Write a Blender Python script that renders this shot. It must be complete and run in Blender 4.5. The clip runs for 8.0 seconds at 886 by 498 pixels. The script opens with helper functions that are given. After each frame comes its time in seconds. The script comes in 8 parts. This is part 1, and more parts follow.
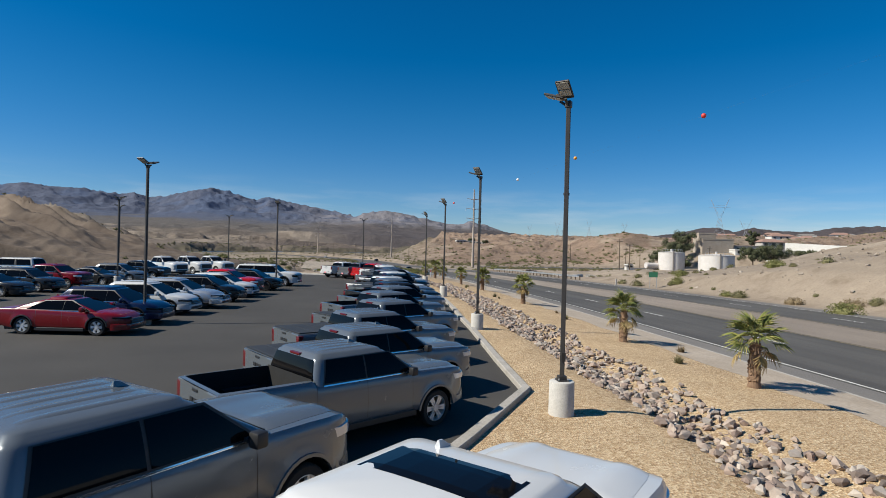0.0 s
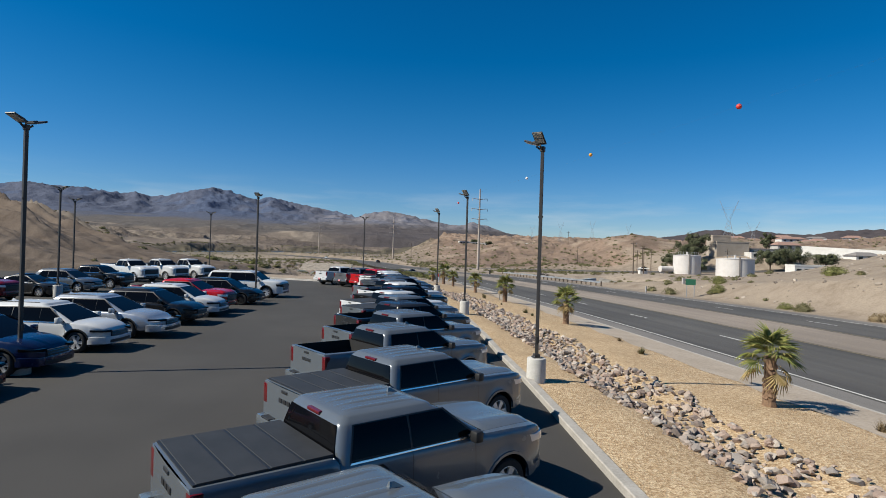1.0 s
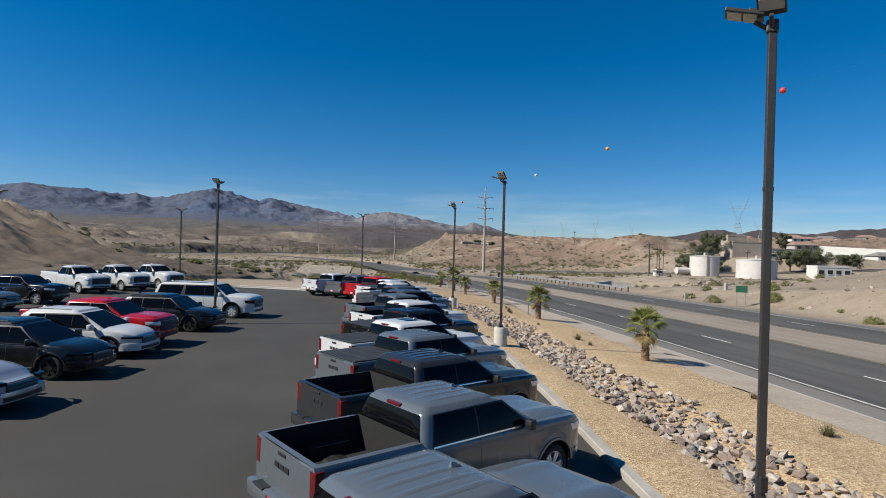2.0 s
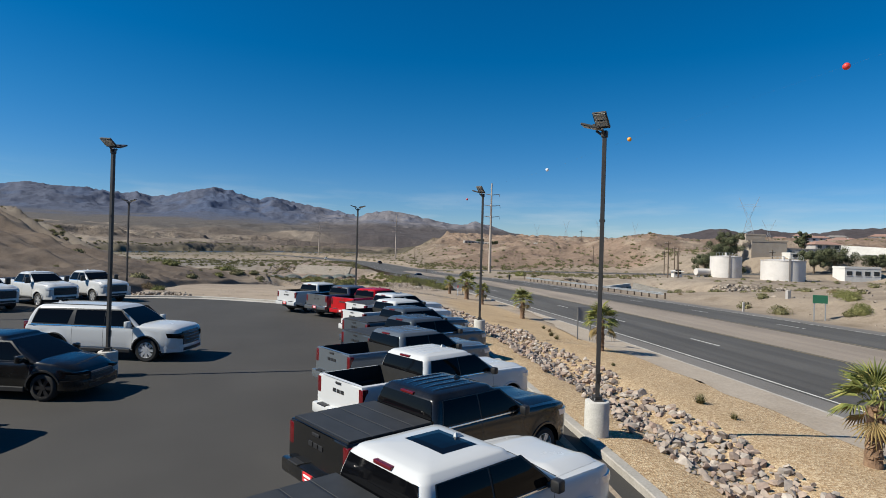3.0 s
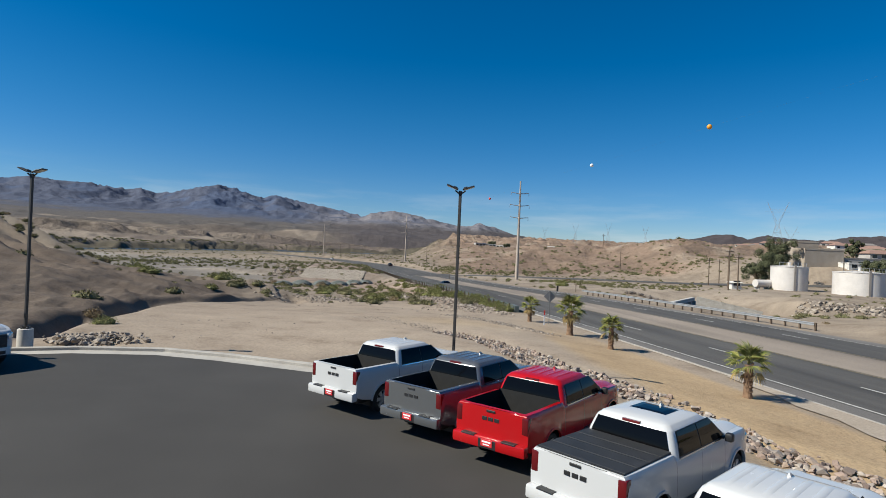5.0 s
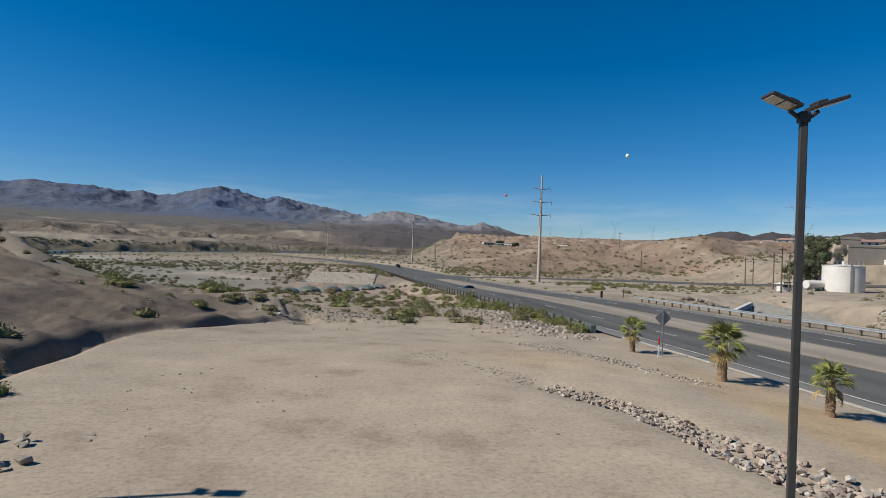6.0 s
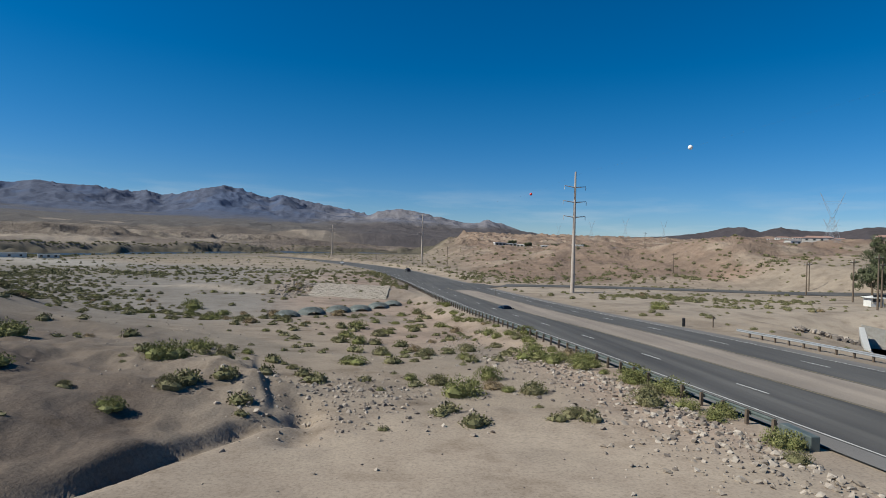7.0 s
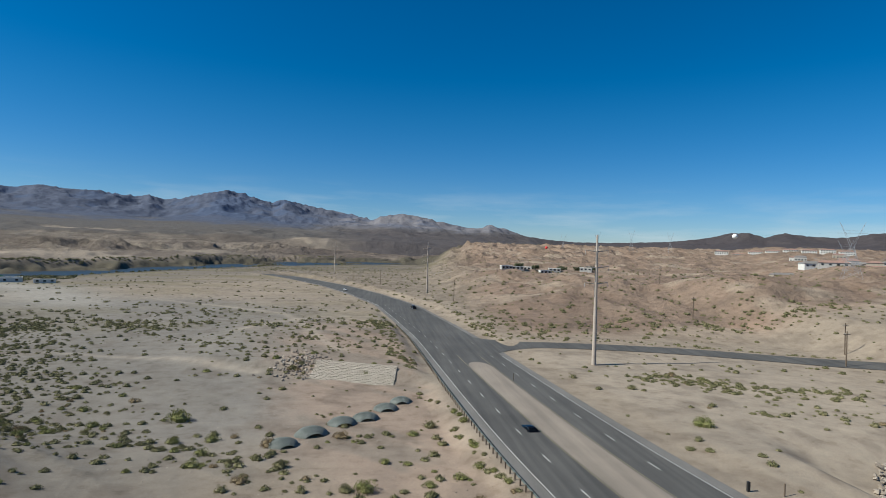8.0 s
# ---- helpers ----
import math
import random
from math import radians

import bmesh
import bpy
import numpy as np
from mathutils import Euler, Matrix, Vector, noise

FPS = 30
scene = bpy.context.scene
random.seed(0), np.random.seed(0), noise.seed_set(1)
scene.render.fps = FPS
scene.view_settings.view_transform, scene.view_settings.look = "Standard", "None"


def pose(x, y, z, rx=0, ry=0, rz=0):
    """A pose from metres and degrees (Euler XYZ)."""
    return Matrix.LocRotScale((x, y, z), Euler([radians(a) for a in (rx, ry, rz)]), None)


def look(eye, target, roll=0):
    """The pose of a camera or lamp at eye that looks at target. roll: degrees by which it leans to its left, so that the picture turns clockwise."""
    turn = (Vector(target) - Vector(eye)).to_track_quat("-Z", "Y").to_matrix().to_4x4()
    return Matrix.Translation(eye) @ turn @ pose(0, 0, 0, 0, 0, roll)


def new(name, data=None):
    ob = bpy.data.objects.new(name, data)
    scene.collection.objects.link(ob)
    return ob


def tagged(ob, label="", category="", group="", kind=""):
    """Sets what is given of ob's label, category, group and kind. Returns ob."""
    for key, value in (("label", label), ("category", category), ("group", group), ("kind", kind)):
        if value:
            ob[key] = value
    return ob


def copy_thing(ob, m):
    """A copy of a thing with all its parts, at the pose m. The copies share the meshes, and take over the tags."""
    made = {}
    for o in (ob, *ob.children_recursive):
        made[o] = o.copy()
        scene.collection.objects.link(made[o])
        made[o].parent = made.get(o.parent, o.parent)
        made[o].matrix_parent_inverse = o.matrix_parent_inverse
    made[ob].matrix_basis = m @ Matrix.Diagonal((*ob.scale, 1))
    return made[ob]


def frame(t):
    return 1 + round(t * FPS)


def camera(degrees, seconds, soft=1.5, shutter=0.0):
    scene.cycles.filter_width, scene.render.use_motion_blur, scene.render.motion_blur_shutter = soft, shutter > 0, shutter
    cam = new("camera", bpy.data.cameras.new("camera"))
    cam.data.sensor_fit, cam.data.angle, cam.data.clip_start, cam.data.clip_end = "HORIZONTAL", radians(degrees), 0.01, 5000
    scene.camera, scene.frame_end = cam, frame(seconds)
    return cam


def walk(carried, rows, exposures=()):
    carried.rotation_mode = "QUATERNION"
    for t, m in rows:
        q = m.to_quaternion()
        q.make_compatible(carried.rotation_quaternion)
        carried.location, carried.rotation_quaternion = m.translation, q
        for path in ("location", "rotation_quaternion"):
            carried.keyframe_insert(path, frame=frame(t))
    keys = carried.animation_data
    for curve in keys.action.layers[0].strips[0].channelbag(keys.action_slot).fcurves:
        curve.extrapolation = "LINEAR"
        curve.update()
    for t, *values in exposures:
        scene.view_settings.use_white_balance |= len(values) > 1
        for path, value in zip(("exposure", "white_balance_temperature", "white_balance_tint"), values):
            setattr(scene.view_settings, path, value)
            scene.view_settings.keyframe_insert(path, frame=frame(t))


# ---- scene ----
cam = camera(75.5, 8.0, soft=0.9)
PATH = [
    (0, (-0.367, 2.329, 3.774), (-0.113, 4.313, 3.771), 1.4),
    (0.5, (-0.391, 6.577, 3.851), (-0.141, 8.561, 3.849), 1.4),
    (1, (-0.391, 11.741, 3.977), (-0.142, 13.725, 3.977), 1.7),
    (1.5, (-0.375, 16.754, 4.085), (-0.127, 18.739, 4.088), 1.6),
    (3, (0.009, 33.417, 4.345), (0.251, 35.402, 4.343), 1.6),
    (3.5, (0.046, 39.61, 4.489), (0.287, 41.595, 4.487), 1.6),
    (4, (-0.357, 45.26, 4.588), (-0.119, 47.246, 4.587), 2.0),
    (4.5, (-1.98, 49.957, 4.688), (-1.745, 51.943, 4.689), 2.4),
    (5, (-4.353, 54.207, 4.818), (-4.121, 56.193, 4.82), 2.5),
    (6.5, (-8.16, 78.857, 5.346), (-7.942, 80.845, 5.343), 1.7),
    (7, (-9.391, 90.47, 7.515), (-9.181, 92.459, 7.506), 1.6),
    (7.5, (-10.268, 100.563, 14.013), (-10.066, 102.553, 14.003), 1.6),
    (8, (-10.956, 102.313, 24.634), (-10.755, 104.303, 24.634), 1.7),
]
walk(cam, [(t, look(eye, target, roll)) for t, eye, target, roll in PATH], exposures=[(0.0, 0.45, 6700, 7), (5.0, 0.46, 6650, 6), (6.5, 0.27, 6500, 5.5), (7.2, 0.32, 6430, 5), (8.0, 0.38, 6430, 3)])

# ---- sky and sun ----
SUN_EL = radians(42)
SUN_AZ = math.atan2(-1.0, -0.13)
world = bpy.data.worlds.new("desert_sky")
scene.world = world
world.use_nodes = True
wn = world.node_tree
sky = wn.nodes.new("ShaderNodeTexSky")
sky.sky_type = "NISHITA"
sky.sun_disc = False
sky.sun_elevation = SUN_EL
sky.sun_rotation = SUN_AZ
sky.altitude = 200
sky.air_density = 0.9
sky.dust_density = 0.1
sky.ozone_density = 6.0
deep = wn.nodes.new("ShaderNodeHueSaturation")
deep.inputs["Saturation"].default_value = 1.35
wn.links.new(sky.outputs[0], deep.inputs["Color"])
# thin high cloud low over the horizon
sky_at = wn.nodes.new("ShaderNodeTexCoord")
sky_map = wn.nodes.new("ShaderNodeMapping")
sky_map.inputs["Scale"].default_value = (2.2, 2.2, 16.0)
wn.links.new(sky_at.outputs["Generated"], sky_map.inputs["Vector"])
cirrus = wn.nodes.new("ShaderNodeTexNoise")
cirrus.inputs["Scale"].default_value = 2.4
cirrus.inputs["Detail"].default_value = 6.0
cirrus.inputs["Roughness"].default_value = 0.55
wn.links.new(sky_map.outputs[0], cirrus.inputs["Vector"])
sky_up = wn.nodes.new("ShaderNodeSeparateXYZ")
wn.links.new(sky_at.outputs["Generated"], sky_up.inputs[0])
veil = wn.nodes.new("ShaderNodeValToRGB")
veil.color_ramp.elements[0].position, veil.color_ramp.elements[0].color = 0.46, (0, 0, 0, 1)
veil.color_ramp.elements[1].position, veil.color_ramp.elements[1].color = 0.74, (1, 1, 1, 1)
wn.links.new(cirrus.outputs["Fac"], veil.inputs[0])
low = wn.nodes.new("ShaderNodeValToRGB")
low.color_ramp.elements[0].position, low.color_ramp.elements[0].color = 0.02, (0.62, 0.62, 0.62, 1)
low.color_ramp.elements[1].position, low.color_ramp.elements[1].color = 0.115, (0, 0, 0, 1)
wn.links.new(sky_up.outputs["Z"], low.inputs[0])
cover = wn.nodes.new("ShaderNodeMath")
cover.operation = "MULTIPLY"
wn.links.new(veil.outputs[0], cover.inputs[0])
wn.links.new(low.outputs[0], cover.inputs[1])
# the air over the horizon stays blue
blue = wn.nodes.new("ShaderNodeMix")
blue.data_type, blue.blend_type = "RGBA", "MULTIPLY"
haze = wn.nodes.new("ShaderNodeValToRGB")
haze.color_ramp.elements[0].position, haze.color_ramp.elements[0].color = 0.0, (0.80, 0.83, 1.0, 1)
haze.color_ramp.elements[1].position, haze.color_ramp.elements[1].color = 0.22, (1, 1, 1, 1)
wn.links.new(sky_up.outputs["Z"], haze.inputs[0])
blue.inputs[0].default_value = 1.0
wn.links.new(deep.outputs[0], blue.inputs[6])
wn.links.new(haze.outputs[0], blue.inputs[7])
clouded = wn.nodes.new("ShaderNodeMix")
clouded.data_type = "RGBA"
wn.links.new(cover.outputs[0], clouded.inputs[0])
wn.links.new(blue.outputs[2], clouded.inputs[6])
clouded.inputs[7].default_value = (6.4, 7.2, 8.0, 1)
wn.links.new(clouded.outputs[2], wn.nodes["Background"].inputs[0])
wn.nodes["Background"].inputs[1].default_value = 0.071
sun_data = bpy.data.lights.new("sun", "SUN")
sun_data.energy = 5.0
sun_data.angle = radians(0.53)
sun_data.color = (1.0, 0.955, 0.875)
sun = new("sun", sun_data)
sun.matrix_world = look((-60, -8, 60 * math.tan(SUN_EL)), (0, 0, 0))
scene.view_settings.exposure = 0.0


# ---- materials ----
def nodes_of(name):
    m = bpy.data.materials.new(name)
    m.use_nodes = True
    nt = m.node_tree
    return m, nt, nt.nodes["Principled BSDF"]


def noise_node(nt, coord, scale, detail=4.0, rough=0.6):
    n = nt.nodes.new("ShaderNodeTexNoise")
    n.inputs["Scale"].default_value = scale
    n.inputs["Detail"].default_value = detail
    n.inputs["Roughness"].default_value = rough
    nt.links.new(coord, n.inputs["Vector"])
    return n.outputs["Fac"]


def ramp_node(nt, fac, stops):
    r = nt.nodes.new("ShaderNodeValToRGB")
    while len(r.color_ramp.elements) < len(stops):
        r.color_ramp.elements.new(0.5)
    for e, (p, c) in zip(r.color_ramp.elements, stops):
        e.position = p
        e.color = (*c, 1)
    nt.links.new(fac, r.inputs[0])
    return r.outputs[0]


def mix_node(nt, kind, fac, a, b):
    m = nt.nodes.new("ShaderNodeMix")
    m.data_type = "RGBA"
    m.blend_type = kind
    if isinstance(fac, float):
        m.inputs[0].default_value = fac
    else:
        nt.links.new(fac, m.inputs[0])
    for k, v in ((6, a), (7, b)):
        if isinstance(v, tuple):
            m.inputs[k].default_value = (*v, 1)
        else:
            nt.links.new(v, m.inputs[k])
    return m.outputs[2]


def bump_node(nt, bsdf, height, strength, distance):
    b = nt.nodes.new("ShaderNodeBump")
    b.inputs["Strength"].default_value = strength
    b.inputs["Distance"].default_value = distance
    nt.links.new(height, b.inputs["Height"])
    nt.links.new(b.outputs[0], bsdf.inputs["Normal"])


def surface(name, c1, c2, scale=3.0, fine=40.0, rough=0.8, metal=0.0, bump=0.0, dist=0.01, spec=0.5, grey=0.25):
    """A weathered surface: two colours blotched at one scale, broken up by a finer grain."""
    m, nt, b = nodes_of(name)
    tc = nt.nodes.new("ShaderNodeTexCoord").outputs["Object"]
    big = noise_node(nt, tc, scale, 5)
    small = noise_node(nt, tc, fine, 3)
    col = ramp_node(nt, big, [(0.3, c1), (0.7, c2)])
    g = ramp_node(nt, small, [(0.25, (1 - grey,) * 3), (0.75, (1 + 0.4 * grey,) * 3)])
    nt.links.new(mix_node(nt, "MULTIPLY", 1.0, col, g), b.inputs["Base Color"])
    b.inputs["Roughness"].default_value = rough
    b.inputs["Metallic"].default_value = metal
    b.inputs["Specular IOR Level"].default_value = spec
    if bump:
        bump_node(nt, b, small, bump, dist)
    return m


def plain(name, c, rough=0.5, metal=0.0, coat=0.0, emit=0.0, spec=0.5):
    m, nt, b = nodes_of(name)
    b.inputs["Base Color"].default_value = (*c, 1)
    b.inputs["Roughness"].default_value = rough
    b.inputs["Metallic"].default_value = metal
    b.inputs["Coat Weight"].default_value = coat
    b.inputs["Specular IOR Level"].default_value = spec
    return m


def paint_material():
    """Car paint: colour and metal share come from the object's own colour."""
    m, nt, b = nodes_of("car_paint")
    info = nt.nodes.new("ShaderNodeObjectInfo")
    tc = nt.nodes.new("ShaderNodeTexCoord").outputs["Object"]
    dust = noise_node(nt, tc, 2.2, 5)
    d = ramp_node(nt, dust, [(0.45, (0, 0, 0)), (0.8, (0.012, 0.012, 0.012))])
    nt.links.new(mix_node(nt, "MIX", d, info.outputs["Color"], (0.42, 0.36, 0.29)), b.inputs["Base Color"])
    nt.links.new(info.outputs["Alpha"], b.inputs["Metallic"])
    nt.links.new(ramp_node(nt, dust, [(0.3, (0.20,) * 3), (0.8, (0.30,) * 3)]), b.inputs["Roughness"])
    b.inputs["Coat Weight"].default_value = 0.4
    b.inputs["Specular IOR Level"].default_value = 0.35
    b.inputs["Coat Roughness"].default_value = 0.06
    return m


def ground_material():
    """Desert soil: the soil's kind comes with the sheet, pebbles, crust and mottling are added here."""
    m, nt, b = nodes_of("desert_soil")
    tc = nt.nodes.new("ShaderNodeTexCoord").outputs["Object"]
    att = nt.nodes.new("ShaderNodeAttribute")
    att.attribute_name = "soil"
    n1 = noise_node(nt, tc, 0.02, 6, 0.65)
    n2 = noise_node(nt, tc, 0.3, 6, 0.7)
    n3 = noise_node(nt, tc, 7.0, 4, 0.7)
    v1 = ramp_node(nt, n1, [(0.3, (0.86, 0.85, 0.84)), (0.7, (1.1, 1.08, 1.05))])
    v2 = ramp_node(nt, n2, [(0.30, (0.70, 0.67, 0.64)), (0.46, (0.97, 0.96, 0.96)), (0.56, (1.03, 1.03, 1.03)), (0.74, (1.20, 1.20, 1.18))])
    v3 = ramp_node(nt, n3, [(0.3, (0.72, 0.71, 0.7)), (0.5, (1.0, 1.0, 1.0)), (0.72, (1.16, 1.16, 1.16))])
    c = mix_node(nt, "MULTIPLY", 1.0, att.outputs["Color"], v1)
    c = mix_node(nt, "MULTIPLY", 1.0, c, v2)
    c = mix_node(nt, "MULTIPLY", 1.0, c, v3)
    # rugged ground: gullies and crags at two more scales, tinted darker where low
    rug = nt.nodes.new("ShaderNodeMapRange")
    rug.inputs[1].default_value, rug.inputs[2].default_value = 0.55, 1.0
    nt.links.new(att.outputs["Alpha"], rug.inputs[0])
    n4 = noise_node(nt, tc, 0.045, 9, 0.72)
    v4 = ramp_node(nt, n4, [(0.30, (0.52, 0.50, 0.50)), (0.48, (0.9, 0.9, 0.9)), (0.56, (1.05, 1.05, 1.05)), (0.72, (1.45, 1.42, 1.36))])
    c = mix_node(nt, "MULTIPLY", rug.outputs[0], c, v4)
    nt.links.new(c, b.inputs["Base Color"])
    b.inputs["Roughness"].default_value = 0.95
    b.inputs["Specular IOR Level"].default_value = 0.15
    s = nt.nodes.new("ShaderNodeMath")
    s.operation = "ADD"
    nt.links.new(n2, s.inputs[0])
    k = nt.nodes.new("ShaderNodeMath")
    k.operation = "MULTIPLY"
    k.inputs[1].default_value = 0.2
    nt.links.new(n3, k.inputs[0])
    nt.links.new(k.outputs[0], s.inputs[1])
    big = nt.nodes.new("ShaderNodeBump")
    big.inputs["Distance"].default_value = 14.0
    nt.links.new(rug.outputs[0], big.inputs["Strength"])
    nt.links.new(n4, big.inputs["Height"])
    fine = nt.nodes.new("ShaderNodeBump")
    fine.inputs["Distance"].default_value = 0.33
    nt.links.new(att.outputs["Alpha"], fine.inputs["Strength"])
    nt.links.new(s.outputs[0], fine.inputs["Height"])
    nt.links.new(big.outputs[0], fine.inputs["Normal"])
    nt.links.new(fine.outputs[0], b.inputs["Normal"])
    return m


def asphalt_material(name, dark, pale, streak):
    m, nt, b = nodes_of(name)
    tc = nt.nodes.new("ShaderNodeTexCoord").outputs["Object"]
    mp = nt.nodes.new("ShaderNodeMapping")
    mp.inputs["Scale"].default_value = streak
    nt.links.new(tc, mp.inputs[0])
    n1 = noise_node(nt, mp.outputs[0], 0.35, 5, 0.6)
    n2 = noise_node(nt, tc, 45.0, 3, 0.7)
    n3 = noise_node(nt, tc, 0.09, 3, 0.5)
    c = ramp_node(nt, n1, [(0.3, dark), (0.72, pale)])
    v2 = ramp_node(nt, n2, [(0.3, (0.7,) * 3), (0.7, (1.25,) * 3)])
    v3 = ramp_node(nt, n3, [(0.3, (0.86,) * 3), (0.7, (1.12,) * 3)])
    c = mix_node(nt, "MULTIPLY", 1.0, c, v2)
    c = mix_node(nt, "MULTIPLY", 1.0, c, v3)
    nt.links.new(c, b.inputs["Base Color"])
    b.inputs["Roughness"].default_value = 0.85
    b.inputs["Specular IOR Level"].default_value = 0.3
    bump_node(nt, b, n2, 0.5, 0.006)
    return m


def gravel_material():
    m, nt, b = nodes_of("golden_gravel")
    tc = nt.nodes.new("ShaderNodeTexCoord").outputs["Object"]
    vo = nt.nodes.new("ShaderNodeTexVoronoi")
    vo.inputs["Scale"].default_value = 22.0
    nt.links.new(tc, vo.inputs["Vector"])
    n1 = noise_node(nt, tc, 0.5, 5, 0.6)
    n2 = noise_node(nt, tc, 12.0, 4, 0.7)
    sep = nt.nodes.new("ShaderNodeSeparateColor")
    nt.links.new(vo.outputs["Color"], sep.inputs[0])
    c = ramp_node(nt, sep.outputs[0], [(0.0, (0.281, 0.187, 0.106)), (0.5, (0.425, 0.306, 0.183)), (1.0, (0.561, 0.442, 0.297))])
    v = ramp_node(nt, n1, [(0.3, (0.88, 0.87, 0.86)), (0.7, (1.1, 1.1, 1.1))])
    v2 = ramp_node(nt, n2, [(0.3, (0.8, 0.8, 0.8)), (0.7, (1.12, 1.12, 1.12))])
    c = mix_node(nt, "MULTIPLY", 1.0, c, v)
    c = mix_node(nt, "MULTIPLY", 1.0, c, v2)
    nt.links.new(c, b.inputs["Base Color"])
    b.inputs["Roughness"].default_value = 0.95
    b.inputs["Specular IOR Level"].default_value = 0.15
    bump_node(nt, b, vo.outputs["Distance"], 0.7, 0.03)
    return m


def island_material(name, stops, rough=0.9, bump_scale=9.0, bump=0.5, dist=0.03, grain=0.2, by_object=False, spec=0.3):
    """Loose pieces of one kind, each with a tint of its own."""
    m, nt, b = nodes_of(name)
    if by_object:
        fac = nt.nodes.new("ShaderNodeObjectInfo").outputs["Random"]
    else:
        fac = nt.nodes.new("ShaderNodeNewGeometry").outputs["Random Per Island"]
    tc = nt.nodes.new("ShaderNodeTexCoord").outputs["Object"]
    n = noise_node(nt, tc, bump_scale, 4, 0.65)
    c = ramp_node(nt, fac, stops)
    g = ramp_node(nt, n, [(0.3, (1 - grain,) * 3), (0.7, (1 + 0.5 * grain,) * 3)])
    nt.links.new(mix_node(nt, "MULTIPLY", 1.0, c, g), b.inputs["Base Color"])
    b.inputs["Roughness"].default_value = rough
    b.inputs["Specular IOR Level"].default_value = spec
    if bump:
        bump_node(nt, b, n, bump, dist)
    return m


def leaf_material(name, c1, c2, c3):
    m, nt, b = nodes_of(name)
    r = nt.nodes.new("ShaderNodeNewGeometry").outputs["Random Per Island"]
    c = ramp_node(nt, r, [(0.0, c1), (0.6, c2), (1.0, c3)])
    nt.links.new(c, b.inputs["Base Color"])
    b.inputs["Roughness"].default_value = 0.8
    b.inputs["Specular IOR Level"].default_value = 0.12
    return m


M_PAINT = paint_material()
M_GROUND = ground_material()
M_LOT = asphalt_material("lot_asphalt", (0.0450, 0.0420, 0.0390), (0.0565, 0.0530, 0.0490), (1, 1, 1))
M_ROAD = asphalt_material("road_asphalt", (0.060, 0.057, 0.054), (0.106, 0.100, 0.092), (2.2, 0.05, 1))
M_SHOULDER = asphalt_material("worn_asphalt", (0.128, 0.119, 0.111), (0.178, 0.166, 0.153), (1.0, 0.1, 1))
M_MEDIAN = asphalt_material("dusty_median", (0.204, 0.170, 0.140), (0.289, 0.242, 0.196), (1.5, 0.05, 1))
M_WALK = surface("dusty_concrete", (0.315, 0.258, 0.198), (0.405, 0.340, 0.272), 0.5, 9, 0.95, 0, 0.4, 0.02)
M_GRAVEL = gravel_material()
M_CONCRETE = surface("concrete", (0.340, 0.315, 0.281), (0.442, 0.416, 0.374), 1.2, 25, 0.9, 0, 0.3, 0.006)
M_PALECONC = surface("pale_concrete", (0.442, 0.425, 0.391), (0.527, 0.510, 0.476), 2.0, 30, 0.9, 0, 0.3, 0.004)
M_KERB = surface("weathered_kerb", (0.289, 0.268, 0.238), (0.383, 0.357, 0.323), 1.6, 22, 0.9, 0, 0.4, 0.006)
M_LINE = surface("road_paint", (0.468, 0.459, 0.425), (0.637, 0.629, 0.595), 1.5, 20, 0.8)
M_YELLOW = surface("yellow_road_paint", (0.221, 0.178, 0.111), (0.289, 0.238, 0.145), 1.5, 20, 0.8)
M_ROCK = island_material("riprap_stone", [(0.0, (0.145, 0.119, 0.106)), (0.25, (0.306, 0.225, 0.183)), (0.5, (0.383, 0.310, 0.255)), (0.75, (0.230, 0.204, 0.187)), (1.0, (0.468, 0.408, 0.348))])
M_ROCK_ONE = island_material("riprap_stone_single", [(0.0, (0.145, 0.119, 0.106)), (0.25, (0.306, 0.225, 0.183)), (0.5, (0.383, 0.310, 0.255)), (0.75, (0.230, 0.204, 0.187)), (1.0, (0.468, 0.408, 0.348))], by_object=True)
M_RUBBLE = island_material("dusty_stone", [(0.0, (0.145, 0.119, 0.102)), (0.35, (0.238, 0.200, 0.162)), (0.7, (0.315, 0.264, 0.217)), (1.0, (0.391, 0.340, 0.285))])
M_TYRE = surface("tyre_rubber", (0.012, 0.012, 0.012), (0.02, 0.02, 0.02), 6, 60, 0.85)
M_RIM = plain("alloy_rim", (0.612, 0.620, 0.637), 0.38, 0.55)
M_RIM_DARK = plain("black_rim", (0.03, 0.03, 0.032), 0.35, 0.4)
M_CHROME = plain("chrome", (0.75, 0.75, 0.76), 0.12, 1.0)
M_GLASS = plain("tinted_glass", (0.003, 0.0032, 0.004), 0.04, 0.0, 0.0, 0, 0.13)
M_BLACK = plain("black_trim", (0.014, 0.014, 0.015), 0.5)
M_LINER = surface("bed_liner", (0.006, 0.006, 0.006), (0.011, 0.011, 0.011), 5, 120, 0.9)
M_COVER = surface("tonneau_vinyl", (0.018, 0.019, 0.020), (0.028, 0.029, 0.031), 3, 200, 0.62)
M_REDLAMP = plain("red_lamp", (0.10, 0.004, 0.006), 0.2, 0, 0.3)
M_LAMP = plain("clear_lamp", (0.55, 0.57, 0.6), 0.1, 0.3, 1.0)
M_PLATE = plain("red_plate", (0.55, 0.03, 0.035), 0.4)
M_WHITEBAR = plain("white_print", (0.8, 0.8, 0.8), 0.5)
M_POLE = surface("bronze_paint", (0.034, 0.031, 0.029), (0.050, 0.046, 0.043), 2, 30, 0.5, 0.2)
M_LENS = plain("lamp_lens", (0.42, 0.40, 0.34), 0.3, 0.1)
